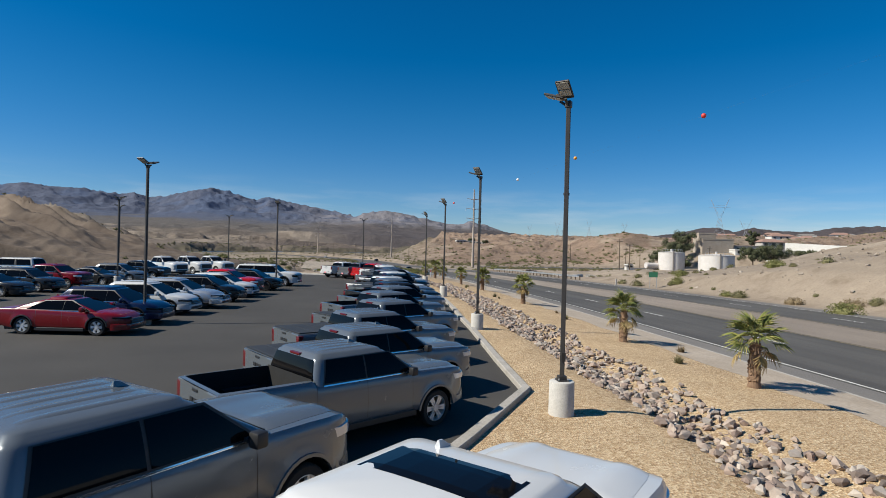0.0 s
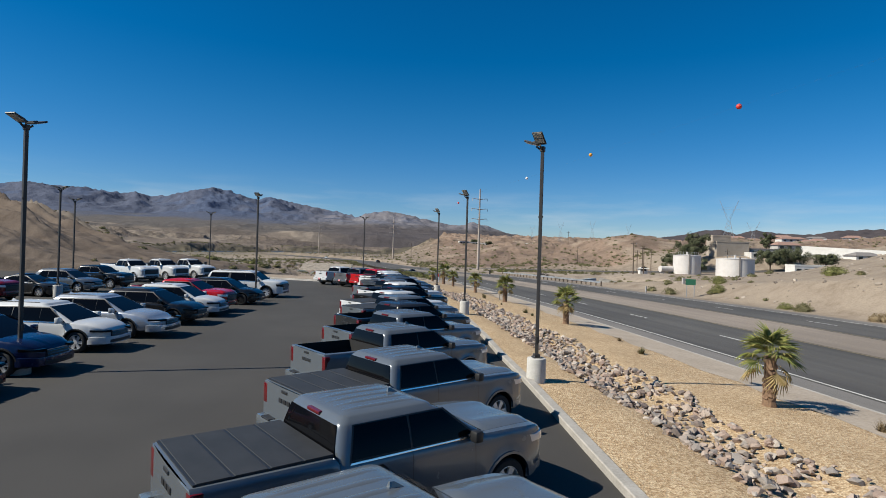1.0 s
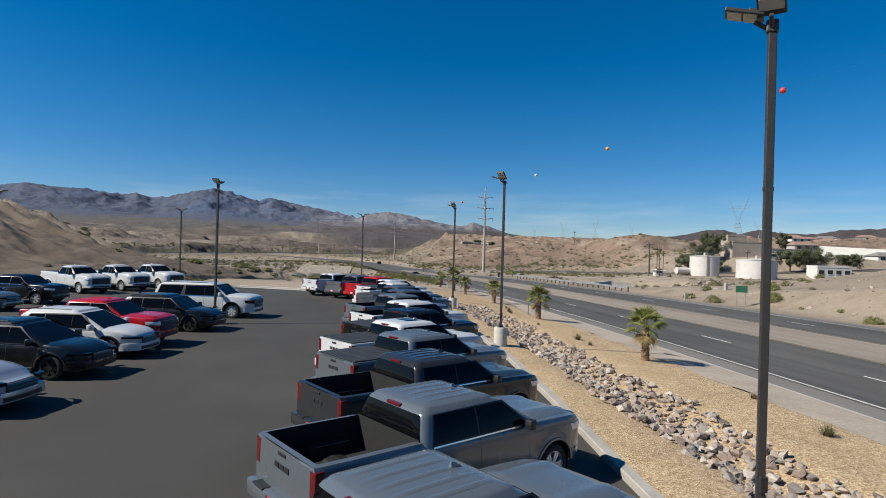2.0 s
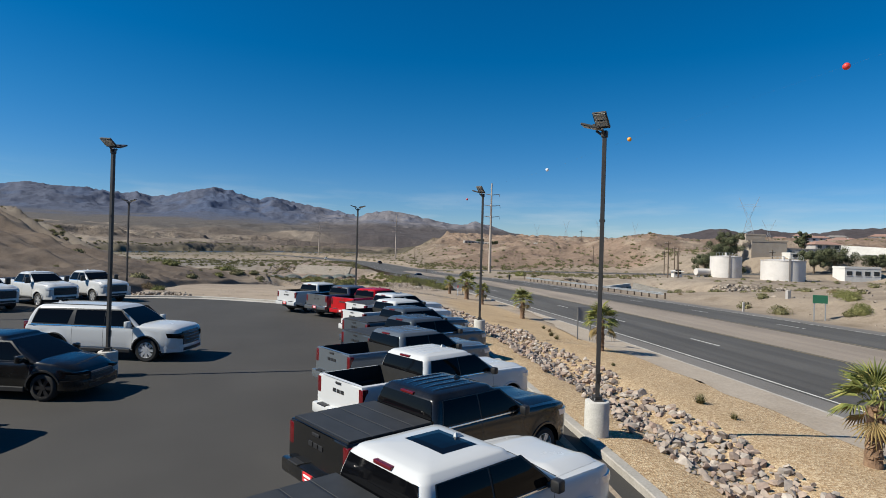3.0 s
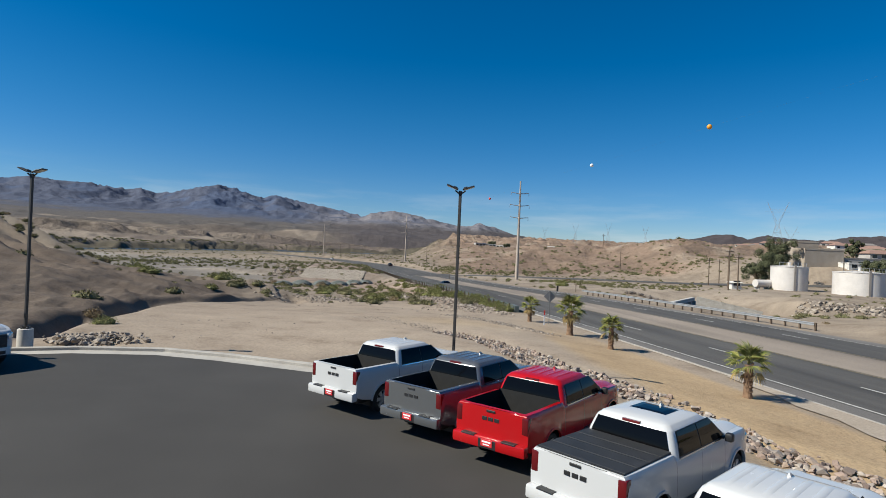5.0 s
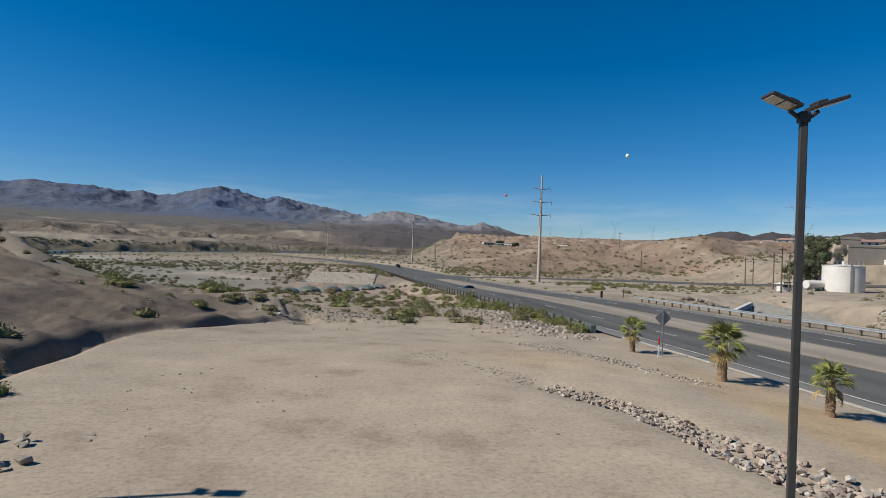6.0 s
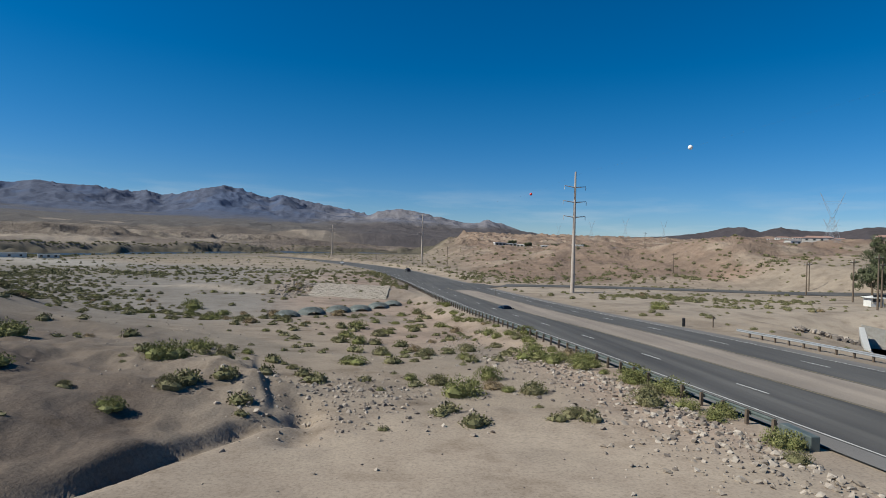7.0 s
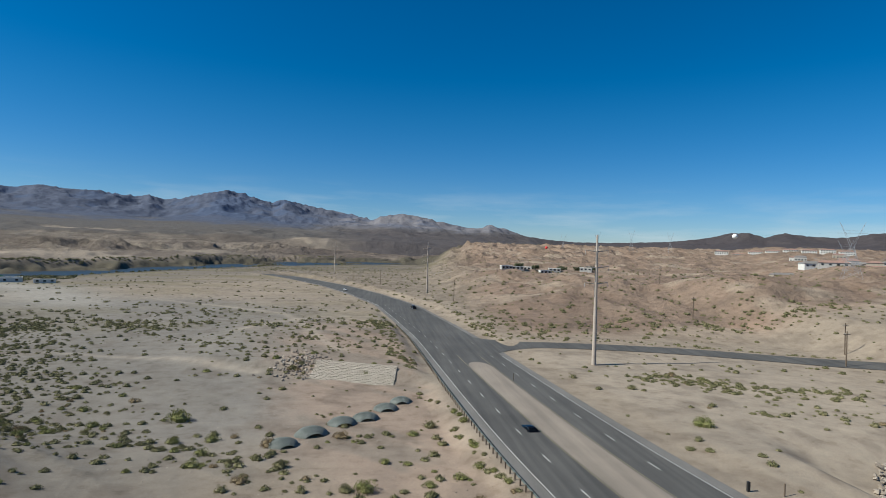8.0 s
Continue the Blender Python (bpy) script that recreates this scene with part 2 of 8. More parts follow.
M_GALV = surface("galvanised_steel", (0.36, 0.37, 0.38), (0.48, 0.49, 0.50), 3, 40, 0.5, 0.6)
M_RAILPAINT = surface("weathered_rail", (0.10, 0.125, 0.12), (0.15, 0.175, 0.165), 2, 30, 0.6, 0.4)
M_WOODPOLE = surface("weathered_wood", (0.093, 0.068, 0.047), (0.145, 0.106, 0.076), 4, 40, 0.9, 0, 0.4, 0.01)
M_STEELPOLE = surface("weathering_steel", (0.340, 0.281, 0.238), (0.425, 0.365, 0.315), 0.6, 20, 0.8)
M_TANK = surface("tank_paint", (0.527, 0.493, 0.459), (0.629, 0.595, 0.561), 0.4, 12, 0.6)
M_STUCCO = surface("tan_stucco", (0.315, 0.264, 0.212), (0.383, 0.327, 0.268), 0.4, 20, 0.9)
M_WHITEWALL = surface("white_stucco", (0.561, 0.544, 0.510), (0.646, 0.629, 0.595), 0.5, 20, 0.9)
M_GREYWALL = surface("grey_stucco", (0.340, 0.323, 0.306), (0.425, 0.399, 0.374), 0.5, 20, 0.9)
M_TILE = surface("clay_roof", (0.250, 0.150, 0.115), (0.320, 0.200, 0.160), 0.8, 12, 0.9)
M_ROOFGREY = surface("grey_roof", (0.170, 0.153, 0.145), (0.230, 0.212, 0.196), 0.8, 12, 0.9)
M_WINDOW = plain("dark_window", (0.02, 0.025, 0.03), 0.1)
M_TRUNK = surface("palm_bark", (0.145, 0.085, 0.051), (0.255, 0.162, 0.098), 7, 40, 0.95, 0, 0.6, 0.02)
M_PALM = leaf_material("palm_leaf", (0.111, 0.132, 0.038), (0.174, 0.187, 0.055), (0.306, 0.272, 0.093))
M_PALM_DRY = leaf_material("dry_palm_leaf", (0.255, 0.187, 0.076), (0.306, 0.221, 0.102), (0.357, 0.281, 0.136))
M_SHRUB = leaf_material("shrub_leaf", (0.102, 0.099, 0.049), (0.140, 0.132, 0.066), (0.212, 0.189, 0.104))
M_SHRUB_G = leaf_material("green_shrub_leaf", (0.106, 0.116, 0.043), (0.153, 0.158, 0.058), (0.221, 0.212, 0.093))
M_SHRUB_D = leaf_material("dry_shrub_twig", (0.136, 0.098, 0.055), (0.187, 0.140, 0.081), (0.255, 0.196, 0.119))
M_TREE = leaf_material("tree_leaf", (0.047, 0.056, 0.029), (0.081, 0.089, 0.048), (0.128, 0.132, 0.076))
M_BARK = surface("tree_bark", (0.085, 0.064, 0.043), (0.136, 0.102, 0.072), 6, 40, 0.95)
M_WATER = plain("river_water", (0.034, 0.042, 0.046), 0.4, 0, 0, 0, 0.14)
M_STONEWALL = surface("pale_stone", (0.315, 0.272, 0.221), (0.399, 0.348, 0.289), 0.6, 6, 0.95, 0, 0.6, 0.1)
M_PIPE = surface("galvanised_culvert", (0.19, 0.215, 0.20), (0.30, 0.32, 0.30), 0.5, 8, 0.7, 0.1)
M_RED = plain("red_marker", (0.62, 0.04, 0.03), 0.5)
M_ORANGE = plain("orange_marker", (0.72, 0.30, 0.03), 0.5)
M_WHITE = plain("white_marker", (0.75, 0.75, 0.75), 0.5)
M_GREENSIGN = plain("green_sign", (0.02, 0.11, 0.06), 0.5)
M_PYLON = surface("dull_lattice_steel", (0.26, 0.28, 0.31), (0.33, 0.35, 0.38), 2, 30, 0.8, 0.1)
M_SIGNBACK = plain("sign_back", (0.22, 0.22, 0.22), 0.5, 0.5)


# ---- building helpers ----
def mesh_of(name, verts, faces, mats, face_mats=None, smooth=None):
    me = bpy.data.meshes.new(name)
    me.from_pydata([tuple(v) for v in verts], [], [tuple(f) for f in faces])
    for m in mats if isinstance(mats, (list, tuple)) else [mats]:
        me.materials.append(m)
    if face_mats is not None:
        me.polygons.foreach_set("material_index", np.array(face_mats, dtype=np.int32))
    if smooth is not None:
        me.polygons.foreach_set("use_smooth", np.ones(len(me.polygons), dtype=bool))
        if smooth < 180:
            me.set_sharp_from_angle(angle=radians(smooth))
    me.update()
    return me


def child(name, me, parent, label=""):
    ob = new(name, me)
    ob.parent = parent
    if label:
        ob["label"] = label
    return ob


def part(name, bm, material, parent, label="", smooth=None):
    me = bpy.data.meshes.new(name)
    bm.to_mesh(me)
    bm.free()
    for m in material if isinstance(material, (list, tuple)) else [material]:
        me.materials.append(m)
    if smooth is not None:
        me.polygons.foreach_set("use_smooth", np.ones(len(me.polygons), dtype=bool))
        me.set_sharp_from_angle(angle=radians(smooth))
    return child(name, me, parent, label)


def thing(name, label, category, m=None, group="", kind=""):
    ob = new(name)
    ob.empty_display_size = 0.2
    if m is not None:
        ob.matrix_world = m
    return tagged(ob, label, category, group, kind)


def box(bm, x0, x1, y0, y1, z0, z1, bevel=0.0, m=None):
    r = bmesh.ops.create_cube(bm, size=1.0)
    vs = r["verts"]
    bmesh.ops.scale(bm, vec=(x1 - x0, y1 - y0, z1 - z0), verts=vs)
    bmesh.ops.translate(bm, vec=((x0 + x1) / 2, (y0 + y1) / 2, (z0 + z1) / 2), verts=vs)
    if bevel:
        es = list({e for v in vs for e in v.link_edges})
        r2 = bmesh.ops.bevel(bm, geom=es, offset=bevel, segments=2, profile=0.5, affect="EDGES")
        vs = list({v for f in r2["faces"] for v in f.verts} | {v for v in vs if v.is_valid})
    if m is not None:
        bmesh.ops.transform(bm, matrix=m, verts=vs)
    return vs


def cone(bm, p0, p1, r0, r1, n=12, caps=True):
    p0, p1 = Vector(p0), Vector(p1)
    d = p1 - p0
    r = bmesh.ops.create_cone(bm, cap_ends=caps, segments=n, radius1=r0, radius2=r1, depth=d.length)
    m = Matrix.Translation((p0 + p1) / 2) @ d.to_track_quat("Z", "Y").to_matrix().to_4x4()
    bmesh.ops.transform(bm, matrix=m, verts=r["verts"])
    return r["verts"]


def smooth01(a, b, v):
    t = np.clip((v - a) / (b - a), 0, 1)
    return t * t * (3 - 2 * t)


def lattice(ix, iy, seed):
    h = (ix.astype(np.int64) * 374761393 + iy.astype(np.int64) * 668265263 + seed * 974634777) & 0x7FFFFFFF
    h = ((h ^ (h >> 13)) * 1274126177) & 0x7FFFFFFF
    return ((h ^ (h >> 16)) & 0xFFFFF) / float(0xFFFFF)


def vnoise(x, y, seed=0):
    x, y = np.asarray(x, float), np.asarray(y, float)
    ix, iy = np.floor(x), np.floor(y)
    fx, fy = x - ix, y - iy
    fx, fy = fx * fx * (3 - 2 * fx), fy * fy * (3 - 2 * fy)
    a, b = lattice(ix, iy, seed), lattice(ix + 1, iy, seed)
    c, d = lattice(ix, iy + 1, seed), lattice(ix + 1, iy + 1, seed)
    return (a * (1 - fx) + b * fx) * (1 - fy) + (c * (1 - fx) + d * fx) * fy


def fbm(x, y, octaves=4, seed=0, ridged=False):
    s, amp, tot = 0.0, 1.0, 0.0
    for o in range(octaves):
        n = vnoise(x * 2 ** o + 17.3 * o, y * 2 ** o - 9.1 * o, seed + o)
        if ridged:
            n = 1 - np.abs(2 * n - 1)
        s, tot, amp = s + n * amp, tot + amp, amp * 0.5
    return s / tot

# ---- the land ----
# the road's near edge line, x over y, and the road's height over y
LINE_Y = [-120, 16, 57, 80, 100, 118, 140, 163, 179, 212, 246, 293, 330, 413, 491, 575, 678, 780, 1000]
LINE_X = [16.0, 16.4, 17.0, 16.6, 15.4, 13.8, 11.2, 8.6, 7.1, 5.0, 3.2, 0.5, -3.5, -14, -34, -62, -107, -160, -290]
ROAD_Y = [-120, 20, 35, 55, 78, 105, 140, 155, 180, 240, 300, 365, 480, 700, 1000]
ROAD_Z = [-0.4, -0.55, -0.65, -0.85, -1.2, -1.5, -1.9, -2.1, -2.9, -4.4, -5.6, -6.2, -7.0, -8.5, -10]


def soften(y, ys, vs, reach=14.0):
    tot = 0.0
    for k, w in ((-1.0, 0.25), (-0.5, 0.5), (0.0, 0.7), (0.5, 0.5), (1.0, 0.25)):
        tot = tot + w * np.interp(np.asarray(y, float) + k * reach, ys, vs)
    return tot / 2.2


def line_x(y):
    return soften(y, LINE_Y, LINE_X)


def road_z(y):
    return soften(y, ROAD_Y, ROAD_Z)


SIDE_ROAD = [(18, 280), (32, 280.5), (50, 279), (71, 272), (92, 261), (121, 241), (150, 224), (190, 205), (260, 180)]
RIPRAP = [(7.2, 4), (7.4, 15), (7.7, 30), (7.8, 45), (7.7, 57), (7.0, 66), (5.5, 73), (3.5, 80), (2.2, 87.6), (0.0, 92.0)]


def path_gap(x, y, pts):
    """Distance to a bent line."""
    best = np.full(np.shape(x), 1e9)
    for (ax, ay), (bx, by) in zip(pts, pts[1:]):
        l2 = (bx - ax) ** 2 + (by - ay) ** 2
        t = np.clip(((x - ax) * (bx - ax) + (y - ay) * (by - ay)) / l2, 0, 1)
        best = np.minimum(best, np.hypot(x - ax - t * (bx - ax), y - ay - t * (by - ay)))
    return best


def mound(x, y, cx, cy, sx, sy, h):
    return h * np.exp(-((x - cx) / sx) ** 2 - ((y - cy) / sy) ** 2)


def river_gap(x, y):
    """How far out a place lies, measured in the river's own distance at that bearing."""
    az = np.degrees(np.arctan2(x, np.maximum(y, 1)))
    dn = np.interp(az, [-60, -40, -24.5, -18, -9.4, -3, 3, 12, 40], [560, 640, 790, 930, 1180, 1330, 1450, 1700, 2200])
    return np.hypot(x, y) / dn


def land_z(x, y):
    x, y = np.asarray(x, float), np.asarray(y, float)
    d = x - line_x(y)
    left = np.interp(y, [-120, 74, 88, 120, 135, 162, 200, 260, 365, 480, 700, 900], [0, 0, -0.35, -1.6, -2.1, -3.7, -5.3, -5.6, -6.2, -7.2, -9.5, -11])
    right = np.interp(y, [-120, 60, 90, 165, 190, 247, 300, 400, 900], [-0.3, -0.3, -1.0, -1.9, -2.8, -4.5, -4.9, -5, -6])
    z = left + (right - left) * smooth01(6, 20, d)
    out = smooth01(2, 14, np.abs(d - 10.5) - 13)
    rough = smooth01(84, 130, y) * out + smooth01(26, 40, d) * out * (y > -40) + smooth01(-26, -40, x)
    rough = np.clip(rough, 0, 1)
    z = z + rough * (1.5 * (fbm(x / 34, y / 34, 4, 3) - 0.5) + 0.5 * (fbm(x / 7, y / 7, 3, 9) - 0.5))
    # eroded hill behind the lot, and the bank over the road
    edge_wave = 2.2 * (fbm(x / 9, y / 9, 3, 27) - 0.5)
    nearhill = mound(x, y, -86, 118, 34, 42, 10.5) + mound(x, y, -84, 176, 25, 44, 12.5) + mound(x, y, -58, 102, 20, 26, 3.4) + ((0.16 + 0.36 * smooth01(0.3, 0.7, fbm(x / 8, y / 8, 3, 29))) * smooth01(-0.05, -0.75, path_side(x, y) + edge_wave) + 0.55 * smooth01(-1.1, -11.0, path_side(x, y))) * smooth01(81, 90, y) * (1 - smooth01(128, 150, y))
    cut = fbm((x * 0.6 + y * 0.8) / 6, (x * 0.8 - y * 0.6) / 30, 3, 21, True)
    z = z + nearhill * (0.62 + 0.55 * cut) + 0.6 * smooth01(-0.5, -3.0, path_side(x, y)) * smooth01(80, 84, y) * (1 - smooth01(132, 150, y)) * (fbm(x / 7, y / 4.5, 5, 23, True) - 0.5)
    bank = mound(x, y, 92, 66, 34, 36, 9.0) + mound(x, y, 70, 20, 22, 40, 6.5)
    z = z + bank * (0.85 + 0.3 * fbm(x / 16, y / 16, 3, 5))
    # ditch beside the dirt pad
    ditch = path_gap(x, y, [(-20.5, 83.5), (-21.4, 88.5), (-21.8, 97.4), (-22.6, 104.0), (-21.0, 109), (-18.6, 113.5), (-15.6, 119), (-13.5, 121.5)])
    z = z - 0.72 * np.exp(-(ditch / 0.6) ** 2) * (0.4 + fbm(x / 3, y / 3, 2, 31))
    z = z - 0.4 * np.exp(-(path_gap(x, y, [(-13.2, 117.5), (-12.8, 120), (-14, 124)]) / 0.9) ** 2)
    # wash that the culvert drains: trough on the right, broad bed on the left
    inlet = smooth01(17, 12, np.hypot(x - 62, y - 158.5)) * smooth01(-1.0, 1.5, (x - 56.3) * 0.755 - (y - 161.5) * 0.656)
    trough = smooth01(44, 52, x) * (1 - smooth01(70, 84, x)) * np.exp(-((y - 169 - 0.1 * (x - 56)) / 12) ** 2)
    channel = smooth01(38, 47, x) * (1 - smooth01(120, 150, x)) * np.exp(-((y - 145) / np.where(y < 145, 22, 8)) ** 2)
    z = z - 4.2 * trough - 2.6 * channel
    z = z * (1 - inlet) + inlet * np.minimum(z, -6.6)
    broken = smooth01(-0.6, -2.2, path_side(x, y)) * smooth01(80, 84, y) * (1 - smooth01(140, 165, y)) * smooth01(-75, -60, x)
    z = z + broken * (0.42 * (fbm(x / 2.6, y / 2.1, 3, 24, True) - 0.5) + 0.5 * (fbm(x / 13, y / 9, 3, 26, True) - 0.5))
    # bare lumps of spoil at the head of the ditch
    z = z + (mound(x, y, -19.2, 127.5, 2.6, 2.2, 0.6) + mound(x, y, -15.6, 126.3, 2.2, 1.8, 0.5)) * (0.6 + 0.8 * fbm(x / 1.8, y / 1.8, 3, 35, True))
    bed = np.exp(-((x + 75 + 0.25 * (y - 240)) / 48) ** 2) * smooth01(165, 205, y) * (1 - smooth01(330, 430, y))
    z = z * (1 - bed) + bed * (-6.0 + 0.5 * fbm(x / 9, y / 30, 3, 8))
    bankl = smooth01(232, 240, y + 0.35 * (x + 20)) * smooth01(-75, -50, x) * (1 - smooth01(-6, 2, d)) * (1 - smooth01(300, 420, y))
    z = z + 1.8 * bankl
    # red hills and the plateau with houses
    bearing = np.degrees(np.arctan2(x, np.maximum(y, 1)))
    edge = smooth01(2.0, 9.0, bearing + 5 * (fbm(x / 90, y / 90, 2, 13) - 0.5)) * smooth01(30, 150, d + 26 * (fbm(x / 60, y / 60, 3, 12) - 0.5) + 0.10 * (y - 330))
    rise = smooth01(292, 430, y + 40 * (fbm(x / 45, y / 45, 3, 14) - 0.5) + 0.35 * np.maximum(x - 60, 0))
    gul = fbm(x / 38, y / 38, 6, 40, True)
    plateau = edge * rise
    z = z + plateau * (14.0 + 33 * smooth01(600, 1500, y)) * (0.26 + 1.05 * gul) * (1 - 0.25 * (plateau > 0.98) * (gul - 0.5))
    z = z + 11 * plateau * smooth01(29, 34, bearing) * smooth01(430, 580, np.hypot(x, y))
    shelf = smooth01(122, 152, x) * smooth01(206, 240, y) * (1 - smooth01(330, 420, y))
    z = z + 9.0 * shelf
    tanks = np.exp(-((x - 117) / 32) ** 2 - ((y - 198) / 19) ** 4)
    z = z * (1 - 0.9 * tanks) + 0.9 * tanks * -2.2
    # river valley and the bluffs behind it
    g = river_gap(x, y)
    far = smooth01(0.55, 0.92, g)
    z = z * (1 - far * (1 - edge * rise)) + far * (1 - edge * rise) * (-10.7 + 1.6 * (fbm(x / 55, y / 55, 4, 58) - 0.5))
    z = z - 3.4 * smooth01(0.105, 0.075, np.abs(g - 1.03 + 0.05 * (fbm(x / 70, y / 70, 3, 55) - 0.5))) * (bearing < 1)
    # terraces: a fluted cliff over the water, a bench, a second cliff
    warp = 0.34 * (fbm(x / 230, y / 230, 5, 50, True) - 0.5) + 0.20 * (fbm(x / 75, y / 75, 5, 51, True) - 0.5)
    gn = g + warp
    tall = 0.6 + 0.8 * fbm(x / 300, y / 300, 3, 60)
    terrace = 9 * tall * smooth01(1.12, 1.22, gn) + 7 * smooth01(1.22, 1.44, gn) + 15 * tall * smooth01(1.44, 1.62, gn) + 14 * smooth01(1.55, 2.2, gn)
    rugged = smooth01(-13, -7, bearing + 4 * (fbm(x / 200, y / 200, 2, 62) - 0.5)) * smooth01(1.12, 1.5, g)
    crags = 58 * fbm(x / 260, y / 260, 7, 67, True) * smooth01(1.10, 1.7, g)
    over = smooth01(1.08, 1.14, gn)
    bl = terrace * (1 - rugged) + crags * rugged + 6 * (fbm(x / 32, y / 32, 5, 64, True) - 0.5)
    z = z + over * bl * (1 - edge * rise)
    # road bed, verge, side road
    near_side = np.where(y < 112, smooth01(-13, -2.6, d), smooth01(-7.5, -2.6, d))
    rb = near_side * (1 - smooth01(24.5, 31, d)) * (1 - smooth01(700, 900, y))
    lip = np.where((d < -1.9) & (y < 112), 0.09, -0.10)
    z = z * (1 - rb) + rb * (road_z(y) + lip)
    sg = path_gap(x, y, SIDE_ROAD)
    sb = (1 - smooth01(7.0, 15, sg)) * smooth01(23, 31, x)
    z = z * (1 - sb) + sb * (side_z(x) - 0.08)
    # riprap swale beside the lot
    z = z - 0.22 * np.exp(-(path_gap(x, y, RIPRAP) / 1.1) ** 2)
    # the lot's own bed
    lot_top = np.interp(x, [-60, -33, -24, -19.5, -16.4, -13, -10.3, -6.8, -2.6, 0.8, 3.4, 4.4], [86, 83, 80.2, 78.7, 79.5, 79.5, 78.6, 77, 75.2, 72.6, 69.3, 66])
    lot = (1 - smooth01(4.0, 4.4, x)) * (1 - smooth01(lot_top - 0.6, lot_top + 0.1, y)) * smooth01(-62, -58, x)
    z = z * (1 - lot) - 0.2 * lot
    return z


def side_z(x):
    return np.interp(x, [10, 20, 60, 110, 150, 190, 260], [-5.2, -5.1, -4.7, -3.6, -1.5, 1.5, 3.0])


# kinds of soil
TAN, PINK, PALE = (0.262, 0.217, 0.170), (0.312, 0.258, 0.204), (0.190, 0.174, 0.157)
REDSOIL, BROWN, GREY = (0.238, 0.168, 0.127), (0.111, 0.088, 0.072), (0.152, 0.134, 0.117)
CREAM, SAGE = (0.391, 0.327, 0.255), (0.170, 0.146, 0.083)


def path_side(x, y):
    """Signed distance east of the ditch beside the dirt pad."""
    return x - np.interp(y, [60, 80, 88.5, 97.4, 104, 109, 113.5, 119, 122, 140, 190], [-19.5, -19.5, -21.0, -21.4, -22.2, -20.6, -18.2, -15.2, -14.5, -20, -45])


def soil_of(x, y, z):
    d = x - line_x(y)
    c = np.empty((len(x), 3))
    c[:] = TAN

    def lay(col, w):
        w = np.clip(w, 0, 1)[:, None]
        c[:] = c * (1 - w) + np.array(col) * w

    n = fbm(x / 22, y / 22, 4, 71)
    n2 = fbm(x / 5, y / 5, 3, 77)
    lay(PINK, smooth01(70, 84, y) * (1 - smooth01(112, 132, y + 16 * (n - 0.5))) * (1 - smooth01(-4, 0, d)))
    wash = smooth01(165, 205, y) * (1 - smooth01(360, 480, y)) * np.exp(-((x + 75 + 0.25 * (y - 240)) / 52) ** 2)
    lay(PALE, wash * 1.4)
    lay((0.150, 0.138, 0.118), 0.75 * smooth01(-60, -100, x + 0.5 * (y - 240) + 26 * (n - 0.5)) * smooth01(150, 185, y) * (1 - smooth01(350, 480, y)))
    lay((0.285, 0.215, 0.170), 0.75 * smooth01(-34, -18, x + 0.3 * (y - 200) + 10 * (n2 - 0.5)) * (1 - smooth01(-8, -2, d)) * smooth01(140, 160, y) * (1 - smooth01(300, 340, y)))
    lay((0.165, 0.148, 0.126), 0.55 * smooth01(0.50, 0.62, fbm((x + 0.8 * y) / 8, (y - 0.8 * x) / 34, 4, 73)) * smooth01(125, 150, y) * (1 - smooth01(330, 380, y)) * (1 - smooth01(-5, -1, d)))
    lay((0.191, 0.174, 0.153), 0.6 * smooth01(-22, -50, x + 14 * (n - 0.5)) * smooth01(148, 170, y) * (1 - smooth01(330, 420, y)))
    lay((0.315, 0.268, 0.217), 0.6 * smooth01(27, 32, d) * (1 - smooth01(70, 120, d)) * smooth01(150, 190, y) * (1 - smooth01(255, 270, y)))
    lay(BROWN, 0.85 * np.exp(-((x + 66) / 36) ** 2 - ((y - 122) / 40) ** 2) * (0.6 + 0.8 * n))
    lay(BROWN, 0.92 * smooth01(0.6, -1.2 - 14 * smooth01(112, 130, y), path_side(x, y) + 5 * (n2 - 0.5) * smooth01(108, 122, y)) * smooth01(79, 82, y) * (1 - smooth01(122, 158, y + 30 * (n - 0.5))) * smooth01(-110, -80, x))
    lay(CREAM, 0.7 * smooth01(3.5, 7, z) * np.exp(-((x - 90) / 45) ** 2 - ((y - 60) / 50) ** 2))
    hill = smooth01(285, 320, y + 30 * (n - 0.5)) * smooth01(18, 60, d + 0.1 * (y - 300)) * smooth01(3, 8, np.degrees(np.arctan2(x, np.maximum(y, 1))))
    lay(REDSOIL, 0.85 * hill * (0.65 + 0.6 * n))
    lay(CREAM, hill * smooth01(0.60, 0.72, fbm(x / 30, y / 30, 3, 90)) * 0.5)
    lay(SAGE, 0.22 * smooth01(0.50, 0.62, fbm(x / 48, y / 26, 4, 95)) * smooth01(220, 330, y) * (1 - smooth01(-10, 0, d)))
    lay(BROWN, 0.35 * smooth01(0.58, 0.7, n2) * smooth01(100, 130, y))
    gold = smooth01(62, 65, y) * (1 - smooth01(80, 106, y + 14 * (n - 0.5))) * smooth01(5.0, 6.6, x - 0.06 * (y - 66) + 1.6 * (n2 - 0.5)) * (1 - smooth01(-4.4, -3.6, d))
    lay((0.374, 0.276, 0.170), 0.95 * gold)
    lay((0.357, 0.276, 0.178), 0.55 * np.exp(-((x - 2.6) / 4.2) ** 2 - ((y - 98.5 + 0.4 * (x - 2.6)) / 3.2) ** 2) * (0.6 + 0.8 * n2))
    lay((0.340, 0.255, 0.200), 0.6 * np.exp(-((d + 6) / 3.0) ** 2) * smooth01(112, 118, y) * (1 - smooth01(140, 155, y)))
    g = river_gap(x, y)
    n3 = fbm(x / 90, y / 90, 6, 99)
